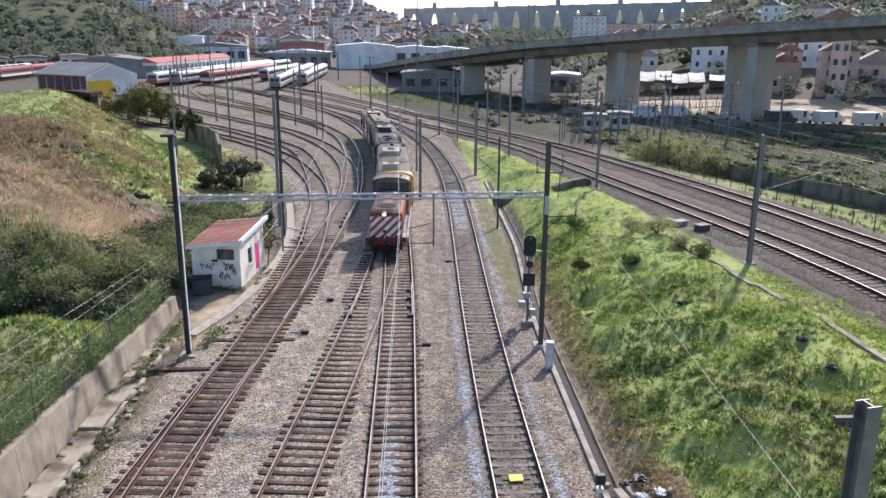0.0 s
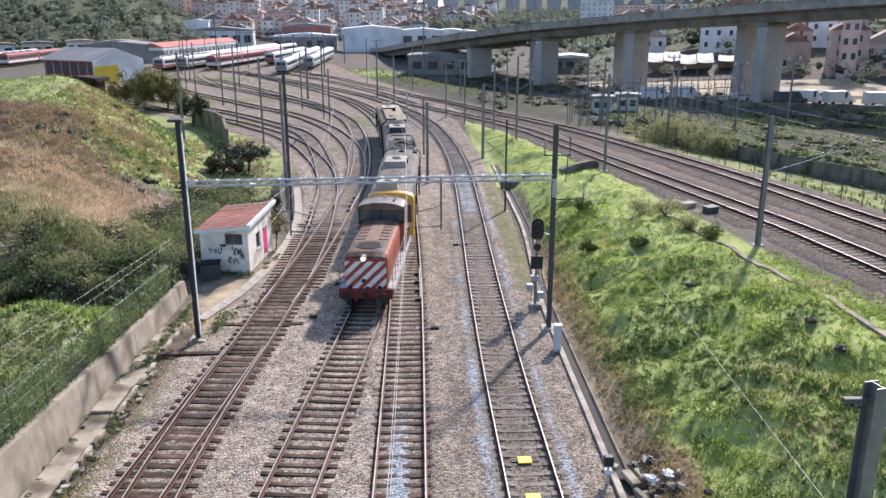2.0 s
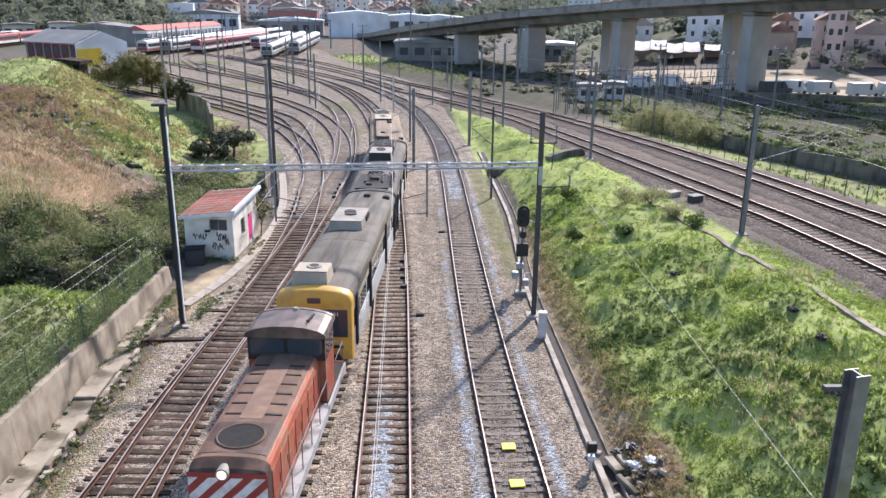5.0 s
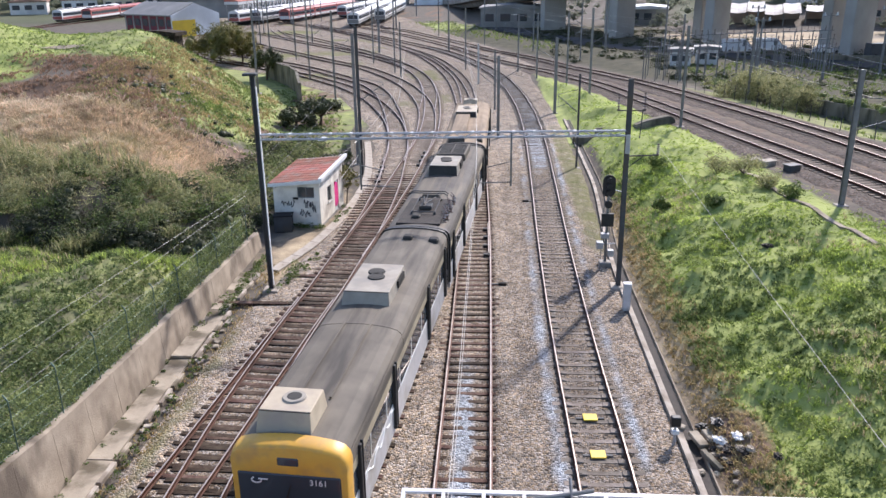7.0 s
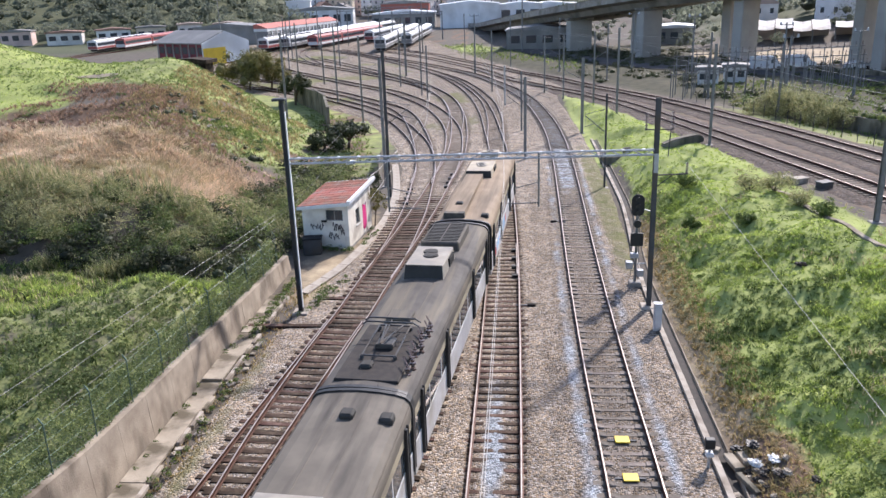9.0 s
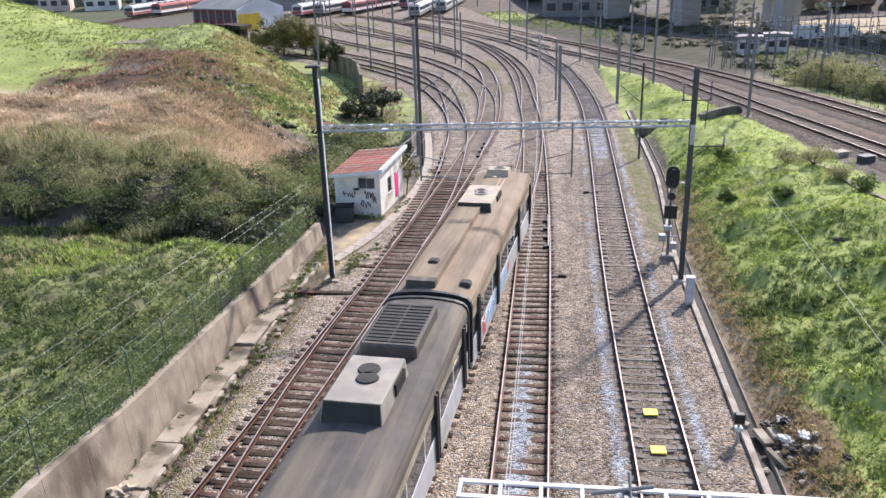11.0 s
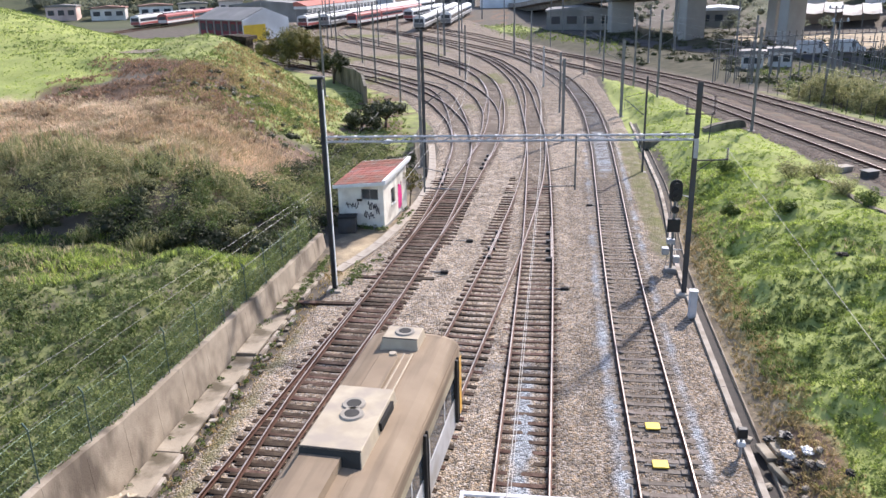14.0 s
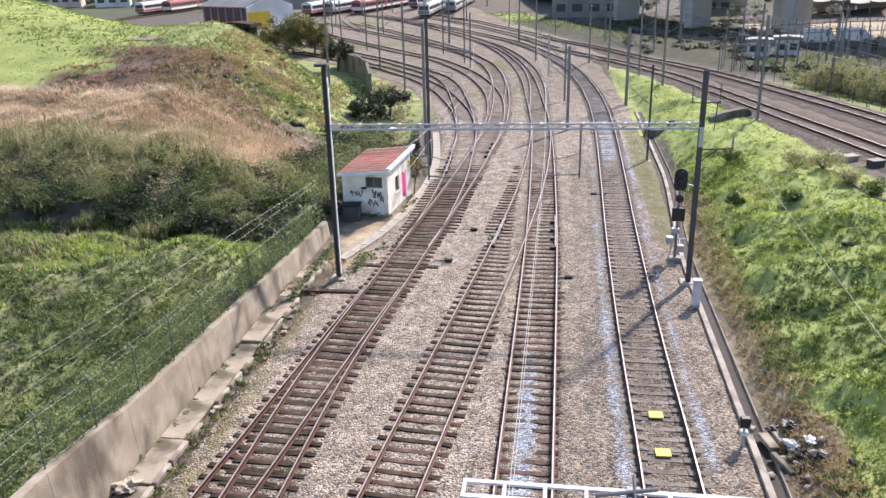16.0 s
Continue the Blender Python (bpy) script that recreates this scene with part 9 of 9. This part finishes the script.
blades("knoll_grass", on_land(xy, -0.02), 0.13, 0.022, M["grass_bright"], "fresh yellow-green grass on the knoll", "grass", 2.0, per=4)
xy = sprinkle(9000, -46, -24, 59, 80, lambda x, y: np.clip(0.5 + 0.9 * fractal(x, y, 2.4, 79.0), 0.05, 1) * step(71, 65, y - 9 * step(-28, -32, x)) * step(0.5, 3.0, -x - 17 - 0.16 * (y - 44)))
blades("bank_tufts", on_land(xy[::2], -0.02), 0.22, 0.035, M["dead_stalk"], "withered tufts on the bare brown bank", "grass", 1.3, per=5)
blades("bank_stalks", on_land(xy[1::2], -0.02), 0.3, 0.03, M["dead_stalk"], "dead brown stalks on the bare bank", "grass", 1.5, per=5)
xy = sprinkle(5200, -30, -11, 64, 135, lambda x, y: step(0.3, 1.2, np.interp(y, [60, 80, 100, 120, 150], [-11.2, -13.8, -20.5, -35, -65]) - x) * np.clip(0.6 + 0.7 * fractal(x, y, 4.0, 83.0), 0.1, 1))
blades("verge_grass", on_land(xy, -0.03), 0.22, 0.04, M["grass_mid"], "rough green grass beside the sidings", "grass", 0.9, per=5)
# rubble at the end of the ridge and the low ruined wall on its crest
for k in range(34):
    x, y = RNG.normal(-30, 2.6), RNG.normal(69, 2.2)
    st = rag("rubble_stone", "pale rubble lump lying on the brown bank", x, y, float(land(x, y)) + 0.05, RNG.uniform(0.12, 0.34), M["concrete_pale"], k)
    st["category"], st["group"] = "stone", "rubble on the bank"
patch("dirt_track", "pale dirt track over the crest", [(-41.2, 80.3), (-43.0, 80.9), (-45.0, 80.6), (-47.5, 81.6)], M["dirt"], 0.05, 0.9)
xy = sprinkle(600, -12.4, -11.2, 12, 40, lambda x, y: step(-0.3, 0.4, fractal(x, y, 1.6, 85.0)))
blades("strip_weeds", np.c_[xy, np.full(len(xy), -0.3)], 0.13, 0.016, M["verge_dry"], "thin weeds between walkway and ballast", "weeds", 0.9, per=5)
xy = sprinkle(700, -12.6, -11.2, 12, 40, lambda x, y: 0.8)
blades("strip_straw", np.c_[xy, np.full(len(xy), -0.3)], 0.12, 0.018, M["verge_dry"], "withered weeds between walkway and ballast", "weeds", 1.0, per=4)
xy = sprinkle(14000, -36, -21, 62, 104, lambda x, y: step(0.0, 1.5, -x - 16.2 - 0.16 * (y - 44) - 1.15 * np.clip(y - 90, 0, 99)) * np.clip(0.75 + 0.6 * fractal(x, y, 3.0, 87.0), 0.1, 1) * step(62, 70, y - 0.6 * (x + 28)))
q = fractal(xy[:, 0], xy[:, 1], 4.0, 88.0) + RNG.normal(0, 0.3, len(xy)) > 0.15
blades("flank_grass", on_land(xy[q], -0.02), 0.2, 0.03, M["grass_mid"], "green grass on the ridge's flank", "grass", 0.9, per=4)
blades("flank_straw", on_land(xy[~q], -0.02), 0.26, 0.035, M["verge_dry"], "withered grass on the ridge's flank", "grass", 1.0, per=4)
xy = sprinkle(160, -33, -22, 64, 96, lambda x, y: step(0.5, 2.0, -x - 17 - 0.16 * (y - 44) - 1.15 * np.clip(y - 90, 0, 99)) * step(0.0, 0.5, fractal(x, y, 4.0, 89.0)))
r = RNG.uniform(0.25, 0.7, len(xy))
leaf_cloud("flank_brambles", on_land(xy, 0.05), np.c_[r, r, r * 0.7], 70, 0.07, M["shrub"], label="dark brambles on the ridge's flank", category="brambles", flat=0.5, kind="stuff", core=0.7)
# weeds beside the walkway and hut
for nm, pts, rr in (("walkway_weeds", [(-12.6, y) for y in np.linspace(33.5, 41, 30)] + [(-11.9, y) for y in np.linspace(15, 33, 26)] + [(-11.9, y) for y in np.linspace(14, 30, 16)] + [(-13.15, y) for y in np.linspace(15, 36, 24)], 0.17), ("post_weeds", [(-12.5 + 0.1 * math.sin(k), 33.5 + 0.27 * k) for k in range(28)] + [(-10.4 + 0.3 * math.sin(2.3 * k), 37.6 + 0.2 * k) for k in range(14)], 0.30), ("hut_weeds", [(-10.3 - 0.12 * k, 46.4 + 0.02 * k) for k in range(22)] + [(-9.98 + 0.06 * k, 47.4 + 0.45 * k) for k in range(9)], 0.22), ("path_weeds", [(-9.6 - 0.08 * k, 41.5 - 0.35 * k) for k in range(16)], 0.18)):
    xy = np.array(pts) + RNG.normal(0, 0.14, (len(pts), 2))
    r = RNG.uniform(0.5, 1.3, len(xy)) * rr
    leaf_cloud(nm, np.c_[xy, np.full(len(xy), -0.2)], np.c_[r, r, r], 44, 0.045, M["herb"], label="leafy green weeds at the foot of walls", category="weeds", kind="stuff")


def tree(x, y, h, spread, leaves, label, z=None, clumps=26, per=70, size=0.16, trunk=0.18, core=0.0):
    """A tapered trunk with limbs, and a crown of many small leaf clumps."""
    z = float(land(x, y)) if z is None else z
    rnd = random.Random(int(x * 13 + y * 7))
    t = thing("tree", label, "tree", pose(x, y, z - 0.1))
    bm = bmesh.new()
    rod(bm, (0, 0, 0), (0.05 * h, 0.02 * h, 0.5 * h), trunk, trunk * 0.6, n=9)
    tips = []
    for k in range(7):
        a = k * 2.4 + rnd.uniform(-0.3, 0.3)
        s = Vector((0.05 * h, 0.02 * h, h * rnd.uniform(0.3, 0.5)))
        e = Vector((spread * 0.7 * math.cos(a), spread * 0.7 * math.sin(a), h * rnd.uniform(0.55, 0.92)))
        rod(bm, s, e, trunk * 0.45, trunk * 0.12, n=6)
        tips.append(e)
    part("trunk", bm, M["bark"], t)
    c = []
    for k in range(clumps):
        e = tips[k % 7]
        c.append((e.x + rnd.gauss(0, spread * 0.28), e.y + rnd.gauss(0, spread * 0.28), min(h * 0.97, max(h * 0.3, e.z + rnd.gauss(0, h * 0.13)))))
    r = np.array([[rnd.uniform(0.22, 0.42) * spread] * 3 for _ in c])
    leaf_cloud("crown", c, r, per, size, M[leaves], t, flat=1.0, core=core)
    return t


tree(-32.3, 114.5, 4.3, 1.9, "shrub", "dark round evergreen tree beside the sidings", clumps=36, per=90, size=0.14, core=0.6)
tree(-17.5, 80.5, 2.3, 1.9, "shrub", "dark low fig tree behind the hut", clumps=26, core=0.6)
tree(-19.6, 78.5, 1.8, 1.6, "shrub", "dark scrubby tree behind the hut", clumps=22, core=0.6)
tree(-45.5, 134, 6.0, 4.2, "tree_olive", "broad olive-brown tree below the crest", clumps=70, per=120, size=0.16, core=0.5)
tree(-42.0, 135, 5.0, 2.6, "tree_olive", "smaller olive-brown tree below the crest", clumps=40, per=110, size=0.15, core=0.5)
tree(-9.9, 52.2, 2.6, 0.7, "tree_olive", "thin brownish shrub growing behind the hut", clumps=14, size=0.07, trunk=0.05)
tree(-11.6, 57.8, 2.4, 1.0, "shrub", "dark shrub beside the mast", clumps=16, size=0.09, trunk=0.05)
block("container", "dark rusty low container on the crest", "container", -37.2, 91.0, -12, 4.0, 1.6, 0.75, "wood", "wood", 0)

# bushes and reeds beyond the embankment
xy = sprinkle(900, 24, 95, 52, 126, lambda x, y: step(39.5, 42, x + 0.45 * (y - 67)) * step(0.0, 0.4, fractal(x, y, 8.0, 91.0) + 0.5) * step(125, 118, y + 0.3 * (x - 60)))
r = RNG.uniform(0.5, 1.1, len(xy)) ** 2 + 0.15
pick = fractal(xy[:, 0], xy[:, 1], 5.0, 93.0) > 0.1
leaf_cloud("embankment_scrub", on_land(xy, 0.1)[~pick], np.c_[r, r, r * 0.8][~pick], 110, 0.11, M["shrub"], label="dark scrub in the ditch beyond the embankment", category="scrub", flat=0.5, kind="stuff", core=0.35)
leaf_cloud("olive_scrub", on_land(xy, 0.0)[pick], np.c_[r, r, r * 0.6][pick], 90, 0.11, M["herb"], label="olive scrub in the ditch beyond the embankment", category="scrub", flat=0.5, kind="stuff", core=0.35)
xy = sprinkle(9000, 26, 95, 48, 126, lambda x, y: step(3.4, 4.4, x - np.interp(y, CURVES["bank_far"][:, 1], CURVES["bank_far"][:, 0])) * np.clip(0.55 + 0.7 * fractal(x, y, 6.0, 95.0), 0.05, 1))
blades("ditch_grass", on_land(xy, -0.03), 0.3, 0.05, M["grass_mid"], "rough grass beyond the embankment", "grass", 0.9, per=4)
for x, y, s in ((27.0, 91, 1.2), (28.6, 88, 1.4), (30.2, 85.5, 1.3), (31.5, 83, 1.1), (29.5, 92, 1.2)):
    t = thing("reed_clump", "tall yellow-green clump of cane beyond the tracks", "bush", pose(x, y, float(land(x, y)) - 0.1), group="cane clumps")
    c = np.c_[RNG.normal(0, 0.8 * s, (30, 2)), RNG.uniform(0.3, 2.3, 30) * s]
    leaf_cloud("foliage", c, np.full((30, 3), 0.55 * s), 150, 0.075, M["reed"], t, flat=1.0, core=0.3)
# hedge along the boundary wall
hl = smooth_line([(52.4, 40), (46.4, 55), (40.8, 66.5), (33.8, 81.5), (27.9, 96)], 0.45)
hp = np.c_[hl + RNG.normal(0, 0.18, hl.shape), land(hl[:, 0], hl[:, 1]) + 1.55 + RNG.normal(0, 0.2, len(hl))]
leaf_cloud("wall_hedge", hp, RNG.uniform(0.3, 0.65, (len(hl), 3)), 90, 0.08, M["ivy"], label="straggling green hedge over the boundary wall", category="hedge", flat=1.0, kind="stuff", core=0.7)
xy = sprinkle(240, 8, 60, 128, 190, lambda x, y: step(3, 6, x - np.interp(y, CURVES["bank_far"][:, 1], CURVES["bank_far"][:, 0])) * step(160, 148, y * 0.6 + x * 1.05))
r = RNG.uniform(0.5, 1.3, len(xy))
leaf_cloud("undergrowth", on_land(xy, 0.2), np.c_[r, r, r * 0.8], 90, 0.14, M["shrub"], label="dark undergrowth below the viaduct", category="undergrowth", flat=0.5, kind="stuff", core=0.4)
xy = sprinkle(2600, -26, 12, 150, 236, lambda x, y: step(0.25, 0.6, np.exp(-((np.interp(y, [160, 190, 235], [8, -10, -22]) + 5 - x) / 6.5) ** 2)))
blades("slip_grass", on_land(xy, -0.03), 0.35, 0.07, M["grass_mid"], "green grass wedge beside the yard throat", "grass", 0.8, per=4)
# far woods
cs, rs = [], []
for _ in range(6500):
    ang, rr = RNG.uniform(-34, 34), RNG.uniform(235, 1050) ** 1.0
    x, y = polar(ang, rr)
    dens = 0.0
    if ang < -14 and 338 < rr < (560 if ang > -22 else 640):
        dens = 0.95
    elif -3 < ang < 9 and 560 < rr < 860:
        dens = 0.95
    elif -22 <= ang < 2 and rr > 450:
        dens = 0.09
    elif 2 <= ang < 13 and rr > 330:
        dens = 0.6
    elif ang >= 11 and rr > 215:
        dens = 0.6
    if RNG.uniform() > dens:
        continue
    s = RNG.uniform(2.0, 4.4) * (1.0 if rr < 560 else 1.7)
    cs.append((x, y, float(land(x, y)) + s * 0.8))
    rs.append((s, s, s * 1.05))
leaf_cloud("far_woods", cs, rs, 84, 0.62, M["tree_far"], label="woods and trees over the far hills, haze put into their colour", category="woods", flat=0.5, kind="stuff", core=0.5)
cs, rs = [], []
for x, y in ((38, 190), (46, 196), (30, 205), (52, 182), (80, 168), (88, 160), (66, 165), (100, 170), (76, 200), (20, 215), (36, 230), (60, 230), (110, 150), (20, 260), (30, 275), (42, 290), (56, 280)):
    for _ in range(6):
        s = RNG.uniform(1.2, 2.4)
        q = (x + RNG.normal(0, 2.5), y + RNG.normal(0, 2.5))
        cs.append((*q, float(land(*q)) + s * RNG.uniform(0.6, 1.8)))
        rs.append((s, s, s))
leaf_cloud("valley_trees", cs, rs, 110, 0.22, M["tree_far"], label="dark trees between the houses and the viaduct", category="trees", flat=0.5, kind="stuff", core=0.4)


def motions():
    """Everything that moves, besides the camera."""
    run_train()


motions()
